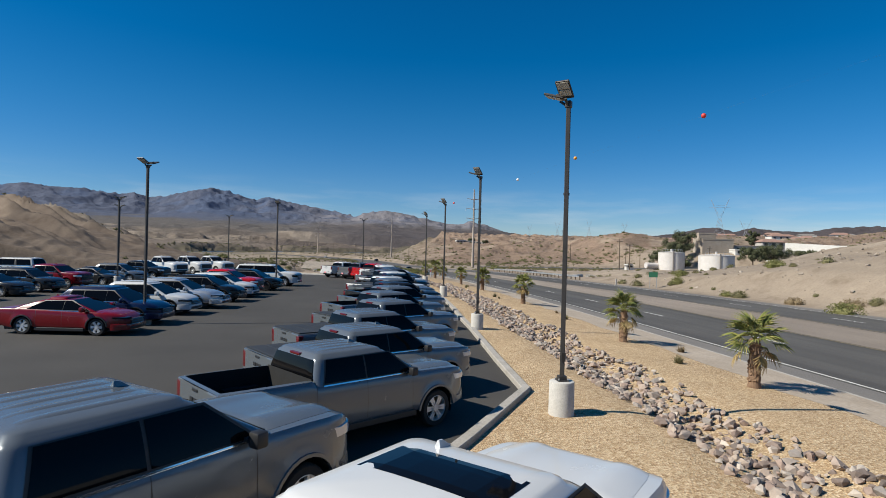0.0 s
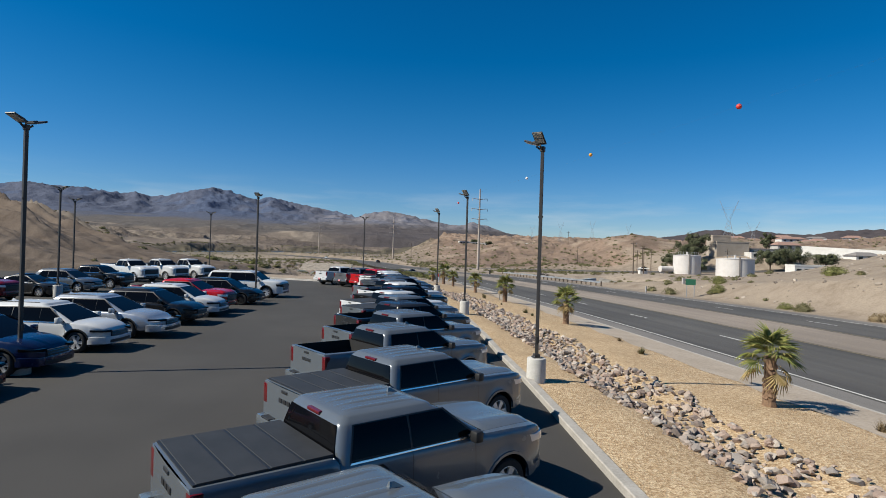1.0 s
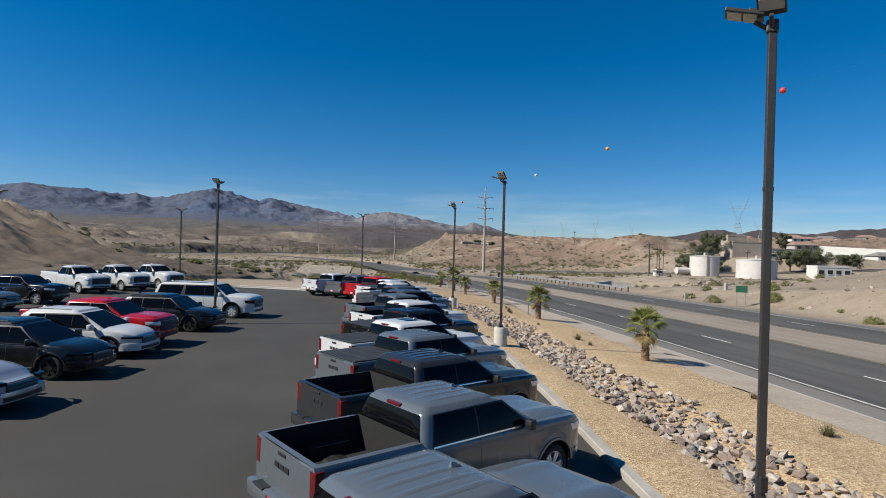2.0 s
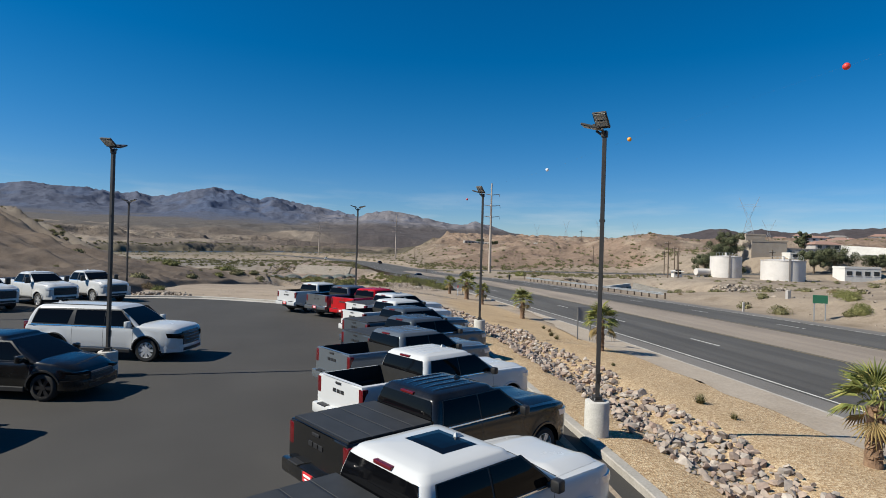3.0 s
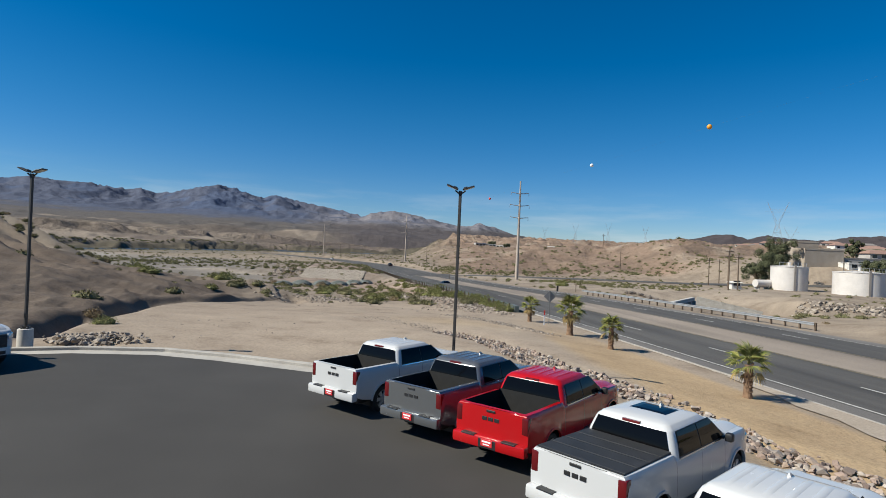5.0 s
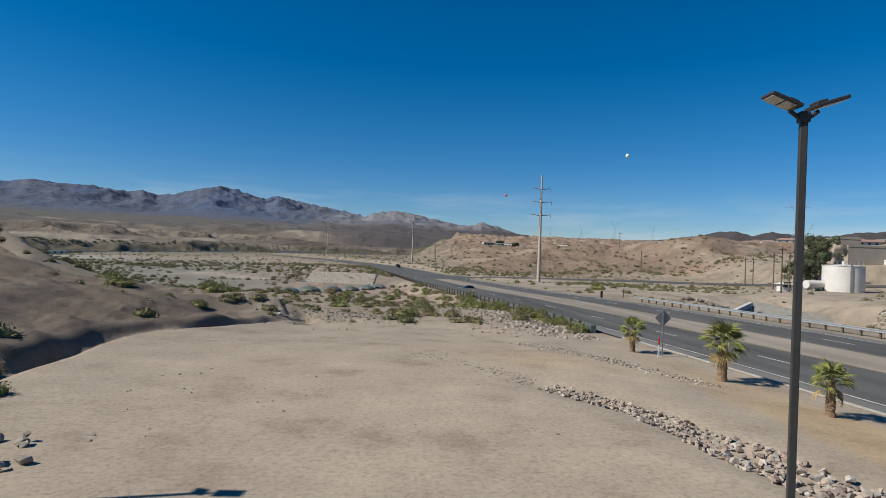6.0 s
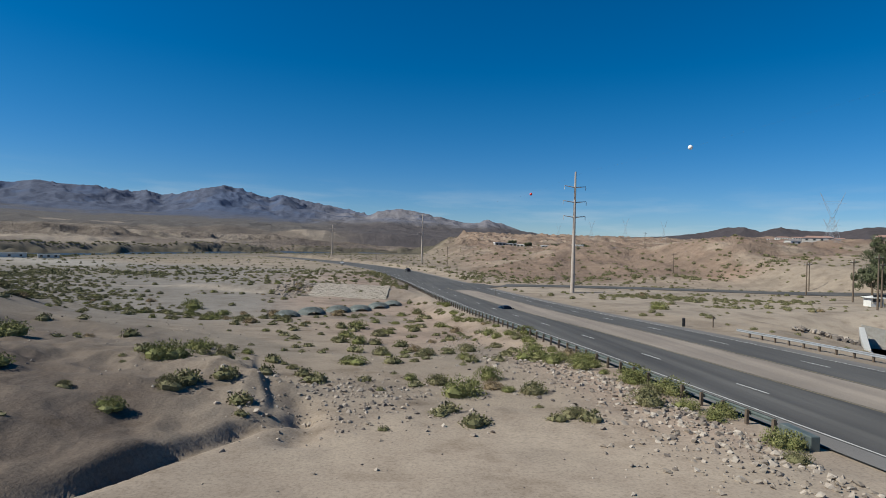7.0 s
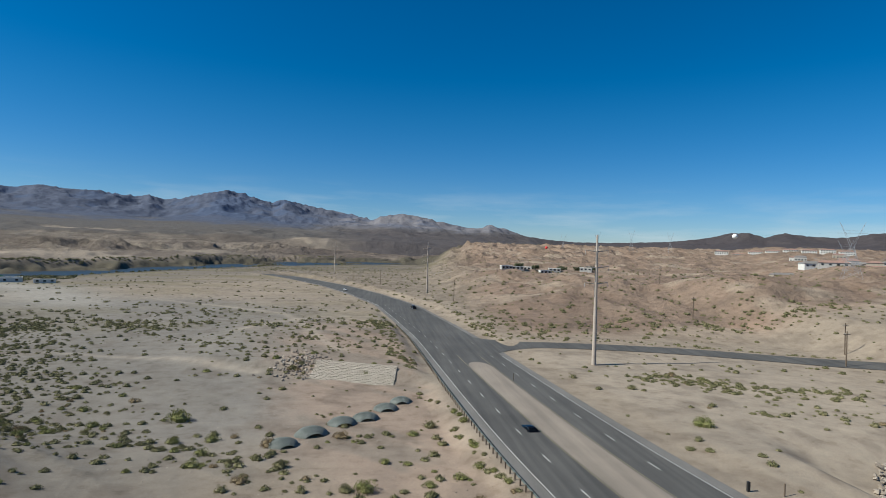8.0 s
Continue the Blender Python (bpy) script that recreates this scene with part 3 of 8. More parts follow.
    az = np.degrees(np.arctan2(x, np.maximum(y, 1)))
    lay(GREY, smooth01(0.5, 0.8, g) * 0.7 * (1 - hill))
    lay((0.162, 0.140, 0.085), smooth01(0.45, 0.7, g) * (1 - smooth01(0.93, 0.98, g)) * smooth01(0.46, 0.6, fbm(x / 70, y / 22, 4, 97)) * 0.7 * (1 - hill))
    lay((0.289, 0.272, 0.246), 0.8 * np.exp(-(path_gap(x, y, [(-330, 560), (-240, 505), (-195, 440), (-165, 400)]) / 26) ** 2))
    lay((0.078, 0.070, 0.050), smooth01(0.89, 0.925, g) * (1 - smooth01(1.12, 1.16, g)) * 0.85)
    blf = smooth01(1.10, 1.16, g)
    lay((0.190, 0.158, 0.131), blf)
    strata = 0.5 + 0.5 * np.sin(z * 0.75 + 5 * n3)
    lay((0.345, 0.290, 0.230), blf * np.maximum(smooth01(0.54, 0.66, n3), 0.6 * smooth01(0.6, 0.95, strata)) * 0.6)
    lay((0.149, 0.123, 0.104), blf * smooth01(0.52, 0.36, n3) * 0.6)
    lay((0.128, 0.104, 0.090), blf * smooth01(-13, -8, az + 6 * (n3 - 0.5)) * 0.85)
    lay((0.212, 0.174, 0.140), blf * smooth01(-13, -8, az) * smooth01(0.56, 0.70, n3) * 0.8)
    lay((0.165, 0.141, 0.118), 0.7 * smooth01(1.75, 2.05, g) * (1 - 0.7 * smooth01(-13, -8, az)))
    # worn dirt tracks in the wash and on the flats
    for pts_, wd in (([(-22, 262), (-31.8, 286.6), (-42, 322), (-53.6, 351.4), (-70, 372), (-86.9, 389.1), (-130, 420)], 2.2), ([(-60, 300), (-40, 335), (-8, 352)], 1.6), ([(-130, 250), (-96, 262), (-64, 254), (-40, 240)], 1.3)):
        lay((0.340, 0.293, 0.242), 0.55 * np.exp(-(path_gap(x, y, pts_) / wd) ** 2))
    # ruts worn into the hill behind the lot
    rut = np.sin((x * 0.62 + y * 0.30) * 0.9 + 2 * n)
    lay((0.306, 0.246, 0.191), 0.75 * smooth01(0.35, 0.9, rut) * np.exp(-((x + 84) / 22) ** 2 - ((y - 108) / 30) ** 2))
    return c


def relief_of(x, y):
    """How broken the surface is: low on the graded pad, high on crags and badlands."""
    d = x - line_x(y)
    g = river_gap(x, y)
    r = np.full(len(x), 0.45)
    pad = smooth01(76, 82, y) * (1 - smooth01(114, 122, y)) * smooth01(-0.5, 0.5, path_side(x, y)) * (1 - smooth01(-4, 0, d))
    r = r * (1 - 0.85 * pad)
    hill = smooth01(285, 320, y) * smooth01(18, 60, d + 0.1 * (y - 300))
    r = np.maximum(r, 0.80 * hill)
    r = np.maximum(r, 0.50 * smooth01(0.2, -1.0, path_side(x, y)) * smooth01(80, 83, y) * (1 - smooth01(135, 160, y)))
    return np.maximum(r, 0.95 * smooth01(1.15, 1.3, g))


def sheet(name, rs, azs, zfun, cfun, material, cx=0.0, cy=0.0, closed=False, rfun=None):
    """A fan-shaped sheet, fine near its centre and coarse far out."""
    R, A = np.meshgrid(rs, azs, indexing="ij")
    x, y = cx + R * np.sin(A), cy + R * np.cos(A)
    xf, yf = x.ravel(), y.ravel()
    z = zfun(xf, yf)
    co = np.stack([xf, yf, z], 1)
    nr, na = len(rs), len(azs)
    i = np.arange(nr * na).reshape(nr, na)
    a, b, c, e = i[:-1, :-1], i[1:, :-1], i[1:, 1:], i[:-1, 1:]
    quads = np.stack([a, b, c, e], -1).reshape(-1, 4)[:, ::-1]
    if closed:
        a, b, c, e = i[:-1, -1], i[1:, -1], i[1:, 0], i[:-1, 0]
        quads = np.concatenate([quads, np.stack([a, b, c, e], -1)[:, ::-1]])
    me = bpy.data.meshes.new(name)
    me.vertices.add(len(co))
    me.vertices.foreach_set("co", co.ravel())
    me.loops.add(quads.size)
    me.loops.foreach_set("vertex_index", quads.ravel().astype(np.int32))
    me.polygons.add(len(quads))
    me.polygons.foreach_set("loop_start", (np.arange(len(quads)) * 4).astype(np.int32))
    me.polygons.foreach_set("use_smooth", np.ones(len(quads), dtype=bool))
    me.update(calc_edges=True)
    if cfun:
        col = np.ones((len(co), 4), dtype=np.float32)
        col[:, :3] = cfun(xf, yf, z)
        col[:, 3] = rfun(xf, yf)
        att = me.color_attributes.new("soil", "FLOAT_COLOR", "POINT")
        att.data.foreach_set("color", col.ravel())
    me.materials.append(material)
    return new(name, me)


AZ_FRONT = np.radians(np.concatenate([np.arange(-44, -17, 0.17), np.arange(-17, -6.5, 0.06), np.arange(-6.5, 62, 0.17)]))
AZ_BACK = np.radians(np.arange(62, 316, 3.0))
AZ_ALL = np.concatenate([AZ_FRONT, AZ_BACK])
R_GROUND = np.concatenate([[0.05, 4, 8], np.geomspace(12, 78, 70), np.arange(78.4, 134, 0.44), np.geomspace(134.6, 700, 165), np.geomspace(706, 2350, 170)])
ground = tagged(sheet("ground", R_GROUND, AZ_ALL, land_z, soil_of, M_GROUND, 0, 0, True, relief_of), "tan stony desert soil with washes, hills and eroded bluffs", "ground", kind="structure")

# ---- mountains ----
# bearing and height of the crest line, in degrees
SKYLINE = [(-48, 4.6), (-36, 4.4), (-30.9, 4.15), (-29.5, 4.55), (-27, 4.31), (-25.4, 4.39), (-23.6, 4.15), (-22.2, 4.06), (-21.3, 4.32), (-20.2, 3.9), (-18.7, 4.15), (-16.6, 4.74),
           (-15.1, 5.06), (-13.7, 4.93), (-12.2, 4.49), (-10.9, 4.13), (-9.8, 4.57), (-8.3, 4.16), (-5.7, 3.73), (-3.5, 3.38), (-1.4, 2.9), (-0.7, 3.32), (1.5, 3.62), (3.2, 3.39),
           (5.5, 2.9), (7.8, 2.45), (9.2, 2.44), (10, 2.8), (11.7, 2.39), (13.4, 1.81), (15.4, 1.5), (18, 1.3), (21, 1.3), (24, 1.4), (27, 1.55), (30, 1.95), (31.8, 2.4), (33.2, 2.5),
           (34.5, 2.1), (36, 2.45), (37.9, 2.2), (40.2, 2.1), (42, 2.5), (46, 2.6), (52, 2.3), (66, 2.0)]
MOUNTAIN_R, MOUNTAIN_A = np.geomspace(1790, 4700, 200), np.arange(-47, 64, 0.12)
HEART_Y = 40.0


def mountain_z(x, y):
    """Ranges carved by spurs that run down towards the valley, brought up to the crest line."""
    az, r = np.degrees(np.arctan2(x, y - HEART_Y)), np.hypot(x, y - HEART_Y)
    el = np.interp(az, [a for a, _ in SKYLINE], [e for _, e in SKYLINE])
    even = np.interp(az, [-48, -30, -22, -14, -9, -4, 2, 8, 13, 18, 27, 33, 45, 66], [4.5, 4.35, 4.2, 4.65, 4.3, 3.5, 3.3, 2.6, 1.9, 1.4, 1.6, 2.2, 2.4, 2.1])
    crest = np.interp(az, [-48, -9, -2.4, -0.8, 14, 18, 66], [4250, 4200, 4100, 3950, 4000, 4300, 4300])
    t = (r - 1800) / (crest - 1800)
    el = even + (el - even) * smooth01(0.55, 1.0, t)
    warp = 150 * (fbm(x / 330, y / 330, 3, 7) - 0.5)
    spur = fbm((x - warp) / 420, (y + warp) / 420, 7, 33, True)
    crag = fbm((x + warp) / 170, (y - warp) / 170, 6, 43, True)
    west = np.interp(t, [0, 0.2, 0.5, 0.72, 1.0], [0.20, 0.32, 0.45, 0.63, 1.0])
    east = np.interp(t, [0, 0.3, 0.6, 0.8, 1.0], [0.22, 0.42, 0.62, 0.74, 1.0])
    low_hills = np.interp(t, [0, 0.3, 0.8, 0.88, 1.0], [0.25, 0.45, 0.60, 0.68, 1.0])
    k1, k2 = smooth01(-11, -4, az), smooth01(14, 17, az)
    lift = (west * (1 - k1) + east * k1) * (1 - k2) + low_hills * k2
    start = 0.56 - 0.50 * k1 + 0.20 * k2
    wild = smooth01(start, start + 0.16, t)
    body = lift * (1 + wild * (0.40 * (spur - 0.60) + 0.20 * (crag - 0.58)))
    low = smooth01(0.34, 0.16, t) * (1 - k2)
    body = body + low * (0.16 * (fbm(x / 190, y / 190, 7, 47, True) - 0.55) + 0.05)
    body = np.where(t > 1, body - 2.2 * (t - 1), body)
    grid = body.reshape(len(MOUNTAIN_R), len(MOUNTAIN_A))
    peak = grid.max(axis=0)
    w = np.hanning(17)
    peak = np.convolve(np.pad(peak, 8, mode="edge"), w / w.sum(), mode="valid")
    body = grid.ravel() + smooth01(0.72, 1.0, t) * np.broadcast_to(1 - peak[None, :], grid.shape).ravel()
    return 4.5 + r * np.tan(np.radians(el * body)) - 60 * (1 - smooth01(-0.02, 0.05, t))


def mountain_soil_haze(x, y, z):
    az, r = np.degrees(np.arctan2(x, y - HEART_Y)), np.hypot(x, y - HEART_Y)
    n = fbm(x / 240, y / 240, 5, 11, True)
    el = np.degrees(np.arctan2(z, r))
    k1, k2 = smooth01(-9, -1, az), smooth01(14, 17, az)
    c = np.empty((len(x), 3))
    c[:] = (0.106, 0.097, 0.092)

    def lay(col, w):
        c[:] = c * (1 - w[:, None]) + np.array(col) * w[:, None]

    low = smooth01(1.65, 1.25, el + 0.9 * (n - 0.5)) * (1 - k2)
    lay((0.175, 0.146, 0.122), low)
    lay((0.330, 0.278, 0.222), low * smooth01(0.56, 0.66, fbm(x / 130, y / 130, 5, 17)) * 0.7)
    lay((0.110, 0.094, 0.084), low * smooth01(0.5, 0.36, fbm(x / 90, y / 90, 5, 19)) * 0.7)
    # upper slopes: blue of distance haze put into the rock colour
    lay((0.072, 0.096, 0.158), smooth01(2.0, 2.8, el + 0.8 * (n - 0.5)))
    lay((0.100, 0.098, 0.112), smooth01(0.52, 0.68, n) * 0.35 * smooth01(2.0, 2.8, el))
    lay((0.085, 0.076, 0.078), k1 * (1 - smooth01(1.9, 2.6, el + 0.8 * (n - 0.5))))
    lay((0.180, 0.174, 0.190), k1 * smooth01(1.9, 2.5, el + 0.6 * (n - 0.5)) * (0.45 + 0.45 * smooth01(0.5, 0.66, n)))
    lay((0.066, 0.058, 0.062), k2)
    return c


mountains = tagged(sheet("backdrop_mountains", MOUNTAIN_R, np.radians(MOUNTAIN_A), mountain_z, mountain_soil_haze, M_GROUND, 0.0, HEART_Y, rfun=lambda x, y: np.full(len(x), 0.74)),
                   "rugged desert mountain range on the horizon, coloured blue-grey as by haze", "mountains", kind="structure")

# ---- river ----
bm = bmesh.new()
bank = []
for az, dn in ((-60, 560), (-40, 640), (-30, 725), (-24.5, 790), (-18, 930), (-9.4, 1180), (-3, 1330), (1, 1410)):
    a = radians(az)
    bank.append([bm.verts.new((math.sin(a) * dn * k, math.cos(a) * dn * k, -11.6)) for k in (0.88, 1.17)])
for p, q in zip(bank, bank[1:]):
    bm.faces.new((p[0], q[0], q[1], p[1]))
me = bpy.data.meshes.new("water")
bm.to_mesh(me)
bm.free()
me.materials.append(M_WATER)
tagged(new("water", me), "dark blue river below pale bluffs", "river", kind="structure")


# ---- roads ----
def ribbon(name, ys, lo, hi, lift, material, label, category, zf=road_z, steps=2):
    """A strip of the road between two offsets from its edge line."""
    verts, faces = [], []
    for y in ys:
        x0 = float(line_x(y))
        a, b = (lo(y) if callable(lo) else lo), (hi(y) if callable(hi) else hi)
        for k in range(steps + 1):
            verts.append((x0 + a + (b - a) * k / steps, y, float(zf(y)) + lift))
    n = steps + 1
    for i in range(len(ys) - 1):
        for k in range(steps):
            faces.append((i * n + k, i * n + k + 1, (i + 1) * n + k + 1, (i + 1) * n + k))
    return tagged(new(name, mesh_of(name, verts, faces, material)), label, category, kind="structure")


YS = list(np.arange(-120, 760, 4.0))
ribbon("road", YS, -1.9, 22.05, 0.0, M_ROAD, "dark asphalt highway with worn wheel tracks", "road", steps=6)
ribbon("road_shoulder", YS, -1.85, -0.35, 0.006, M_SHOULDER, "grey worn asphalt road shoulder", "road shoulder")
ribbon("road_shoulder", YS, 20.3, 22.0, 0.006, M_SHOULDER, "grey worn asphalt road shoulder", "road shoulder")
ribbon("road_median", [y for y in YS if y <= 244], 7.6, 13.3, 0.012, M_MEDIAN, "dusty tan flush median between the carriageways", "median", steps=3)
bm = bmesh.new()
nose = []
for k in range(13):
    a = math.pi * k / 12
    y = 244 + 6 * math.sin(a)
    nose.append(bm.verts.new((float(line_x(y)) + 10.45 + 2.85 * math.cos(a), y, float(road_z(y)) + 0.012)))
bm.faces.new(nose)
me = bpy.data.meshes.new("median_nose")
bm.to_mesh(me)
bm.free()
me.materials.append(M_MEDIAN)
tagged(new("median_nose", me), "rounded dusty end of the median", "median", kind="structure")
for off, mat_, nm in ((-0.2, M_LINE, "white"), (7.3, M_YELLOW, "faded yellow"), (13.5, M_YELLOW, "faded yellow"), (20.0, M_LINE, "white")):
    top = 260 if off > 0 else 700
    ribbon("edge_line", [y for y in YS if y <= top], off, off + 0.12, 0.018, mat_, nm + " painted line along the asphalt", "road marking", steps=1)


def dash(off, y0):
    verts = []
    for y in (y0, y0 + 3.0):
        x0 = float(line_x(y)) + off
        verts += [(x0, y, float(road_z(y)) + 0.018), (x0 + 0.14, y, float(road_z(y)) + 0.018)]
    tagged(new("lane_dash", mesh_of("lane_dash", verts, [(0, 1, 3, 2)], M_LINE)), "white dashed lane mark on dark asphalt", "road marking", "lane dashes", "structure")


for k in range(34):
    dash(3.7, 4.2 + 12.2 * k)
    if k < 24:
        dash(16.8, 1.0 + 12.2 * k)

# side road that joins behind the steel pole
verts, faces = [], []
pts = []
for (ax, ay), (bx, by) in zip(SIDE_ROAD, SIDE_ROAD[1:]):
    pts += [(ax + (bx - ax) * k / 6, ay + (by - ay) * k / 6) for k in range(6)]
pts = [pts[0]] + [tuple(np.mean(pts[max(0, i - 4):i + 5], axis=0)) for i in range(1, len(pts) - 1)] + [pts[-1]]
for i, p in enumerate(pts):
    q, o = pts[min(i + 1, len(pts) - 1)], pts[max(i - 1, 0)]
    t = Vector((q[0] - o[0], q[1] - o[1], 0)).normalized()
    w = 5.4 + 15 * max(0, 1 - (p[0] - 18) / 22) ** 2
    for s in (-1, 0, 1):
        vx, vy = p[0] - t.y * s * w, p[1] + t.x * s * w
        k = float(smooth01(23, 40, vx))
        verts.append((vx, vy, k * float(side_z(vx)) + (1 - k) * float(road_z(vy)) + 0.035))
for i in range(len(pts) - 1):
    faces += [(i * 3, i * 3 + 3, i * 3 + 4, i * 3 + 1), (i * 3 + 1, i * 3 + 4, i * 3 + 5, i * 3 + 2)]
tagged(new("side_road", mesh_of("side_road", verts, faces, M_ROAD)), "dark asphalt side road that meets the highway", "road", kind="structure")

# ---- kerb and verge along the highway ----
YK = list(np.arange(-60, 112.1, 2.0))


def prism(name, rows, material, label, category, kind="structure"):
    """Joins cross-sections of equal length into a solid strip."""
    verts = [v for r in rows for v in r]
    n = len(rows[0])
    faces = [(i * n + k, i * n + (k + 1) % n, (i + 1) * n + (k + 1) % n, (i + 1) * n + k) for i in range(len(rows) - 1) for k in range(n)]
    faces += [tuple(range(n - 1, -1, -1)), tuple(range((len(rows) - 1) * n, len(rows) * n))]
    me = mesh_of(name, verts, faces, material)
    bm = bmesh.new()
    bm.from_mesh(me)
    bmesh.ops.recalc_face_normals(bm, faces=bm.faces)
    bm.to_mesh(me)
    bm.free()
    return tagged(new(name, me), label, category, kind=kind)


prism("kerb", [[(float(line_x(y)) + o, y, float(road_z(y)) + z) for o, z in ((-2.05, -0.2), (-2.05, 0.15), (-1.95, 0.16), (-1.87, 0.13), (-1.85, -0.2))] for y in YK],
      M_KERB, "pale concrete kerb between highway and verge", "kerb")


def verge_z(x, y):
    """Top of the gravel bed between the lot's kerb and the road's kerb."""
    x0 = float(line_x(y)) - 2.05
    t = min(max((x - 5.0) / (x0 - 5.0), 0), 1)
    z = 0.02 + t ** 1.35 * (float(road_z(y)) + 0.13 - 0.02)
    g = float(path_gap(np.array([x]), np.array([y]), RIPRAP)[0])
    if y > 58:
        k = min((y - 58) / 8, 1)
        return (z - 0.30 * math.exp(-(g / 1.0) ** 2)) * (1 - k) + k * (float(land_z(np.array([x]), np.array([y]))[0]) + 0.03)
    return z - 0.30 * math.exp(-(g / 1.0) ** 2) * (1 if y < 70 else 0.6)


def strip(name, ys, a, b, zf, lift, material, label, category, steps):
    verts, faces = [], []
    for y in ys:
        for k in range(steps + 1):
            x = a(y) + (b(y) - a(y)) * k / steps
            verts.append((x, y, zf(x, y) + lift))
    n = steps + 1
    for i in range(len(ys) - 1):
        for k in range(steps):
            faces.append((i * n + k, i * n + k + 1, (i + 1) * n + k + 1, (i + 1) * n + k))
    return tagged(new(name, mesh_of(name, verts, faces, material, smooth=180)), label, category, kind="structure")


def lot_edge(y):
    return float(np.interp(y, [-60, 9, 13.4, 17.1, 21.2, 28.3, 32.9, 37.5, 43.1, 53, 62, 65.5], [-1.2, -1.2, 1.55, 3.7, 3.88, 4.3, 4.47, 4.75, 4.95, 4.8, 4.6, 4.5]))


YG = list(np.arange(-40, 66.1, 0.7))
strip("gravel_bed", YG, lambda y: lot_edge(y) + 0.15, lambda y: float(line_x(y)) - 3.9 + 0.35 * math.sin(y * 0.9) + 0.2 * math.sin(y * 2.3), verge_z, 0.012, M_GRAVEL,
      "golden crushed gravel bed beside the parking lot", "gravel", 26)
strip("pavement", [y for y in YK if y < 84], lambda y: float(line_x(y)) - 2.1 - 2.3 * min(1, (84 - y) / 16) + 0.2 * math.sin(y * 1.3), lambda y: float(line_x(y)) - 2.06, verge_z, 0.02, M_WALK, "dusty pale verge strip beside the kerb", "verge", 5)
# ---- the lot ----
EDGE = [(-1.2, -40), (-1.2, 9), (1.55, 13.4), (3.7, 17.1), (3.88, 21.2), (4.3, 28.3), (4.47, 32.9), (4.75, 37.5), (4.95, 43.1), (4.8, 53), (4.6, 62), (4.4, 66),
        (3.4, 69.3), (0.8, 72.6), (-2.6, 75.2), (-6.8, 77.0), (-10.3, 78.6), (-13.0, 79.5), (-16.4, 79.5), (-19.5, 78.7), (-24, 80.2), (-33, 83), (-60, 86)]
bm = bmesh.new()
bm.faces.new([bm.verts.new((x, y, 0)) for x, y in EDGE] + [bm.verts.new((-60, -40, 0))])
bmesh.ops.triangulate(bm, faces=bm.faces)
bmesh.ops.recalc_face_normals(bm, faces=bm.faces)
me = bpy.data.meshes.new("parking_lot")
bm.to_mesh(me)
bm.free()
me.materials.append(M_LOT)
tagged(new("parking_lot", me), "dark grey smooth asphalt parking lot", "parking lot", kind="structure")


def kerb_run(name, pts, width, height, label, material):
    rows = []
    for i, p in enumerate(pts):
        a, b = Vector(pts[max(i - 1, 0)]), Vector(pts[min(i + 1, len(pts) - 1)])
        t = (b - a).normalized()
        n = Vector((t.y, -t.x))
        prof = ((0, -0.25), (0, height - 0.02), (0.02, height), (width - 0.02, height), (width, height - 0.02), (width, -0.6))
        rows.append([(p[0] + n.x * o, p[1] + n.y * o, z) for o, z in prof])
    prism(name, rows, material, label, "kerb")


kerb_run("kerb", EDGE[1:12], 0.25, 0.16, "pale concrete kerb between asphalt and gravel", M_KERB)
kerb_run("kerb", EDGE[11:], 0.3, 0.13, "dusty tan concrete kerb round the end of the lot", M_CONCRETE)
# pale gutter along the far end of the lot
rows = EDGE[14:20]
bm = bmesh.new()
vs = []
for i, p in enumerate(rows):
    a, b = Vector(rows[max(i - 1, 0)]), Vector(rows[min(i + 1, len(rows) - 1)])
    t = (b - a).normalized()
    vs.append([bm.verts.new((p[0] - t.y * o, p[1] + t.x * o, 0.006)) for o in (0.0, 0.75)])
for p, q in zip(vs, vs[1:]):
    bm.faces.new((p[0], q[0], q[1], p[1]))
me = bpy.data.meshes.new("gutter")
bm.to_mesh(me)
bm.free()
me.materials.append(M_CONCRETE)
tagged(new("gutter", me), "pale concrete gutter along the asphalt", "gutter", kind="structure")


# ---- vehicles ----
class Faces:
    """Collects faces part by part, each part with its own vertices."""

    def __init__(self):
        self.parts = {}

    def add(self, key, pts, mat_index=0):
        vs, fs, ms, seen = self.parts.setdefault(key, ([], [], [], {}))
        ids = []
        for p in pts:
            k = (round(p[0], 4), round(p[1], 4), round(p[2], 4))
            if k not in seen:
                seen[k] = len(vs)
                vs.append(k)
            if seen[k] not in ids:
                ids.append(seen[k])
        if len(ids) > 2:
            fs.append(ids)
            ms.append(mat_index)

    def make(self, key, name, mats, parent, label="", smooth=38):
        vs, fs, ms, _ = self.parts[key]
        me = mesh_of(name, vs, fs, mats, ms)
        bm = bmesh.new()
        bm.from_mesh(me)
        bmesh.ops.recalc_face_normals(bm, faces=bm.faces)
        bm.to_mesh(me)
        bm.free()
        me.polygons.foreach_set("use_smooth", np.ones(len(me.polygons), dtype=bool))
        me.set_sharp_from_angle(angle=radians(smooth))
        return child(name, me, parent, label)


def table(pairs):
    xs, vs = [p[0] for p in pairs], [p[1] for p in pairs]
    return lambda x: float(np.interp(x, xs, vs))


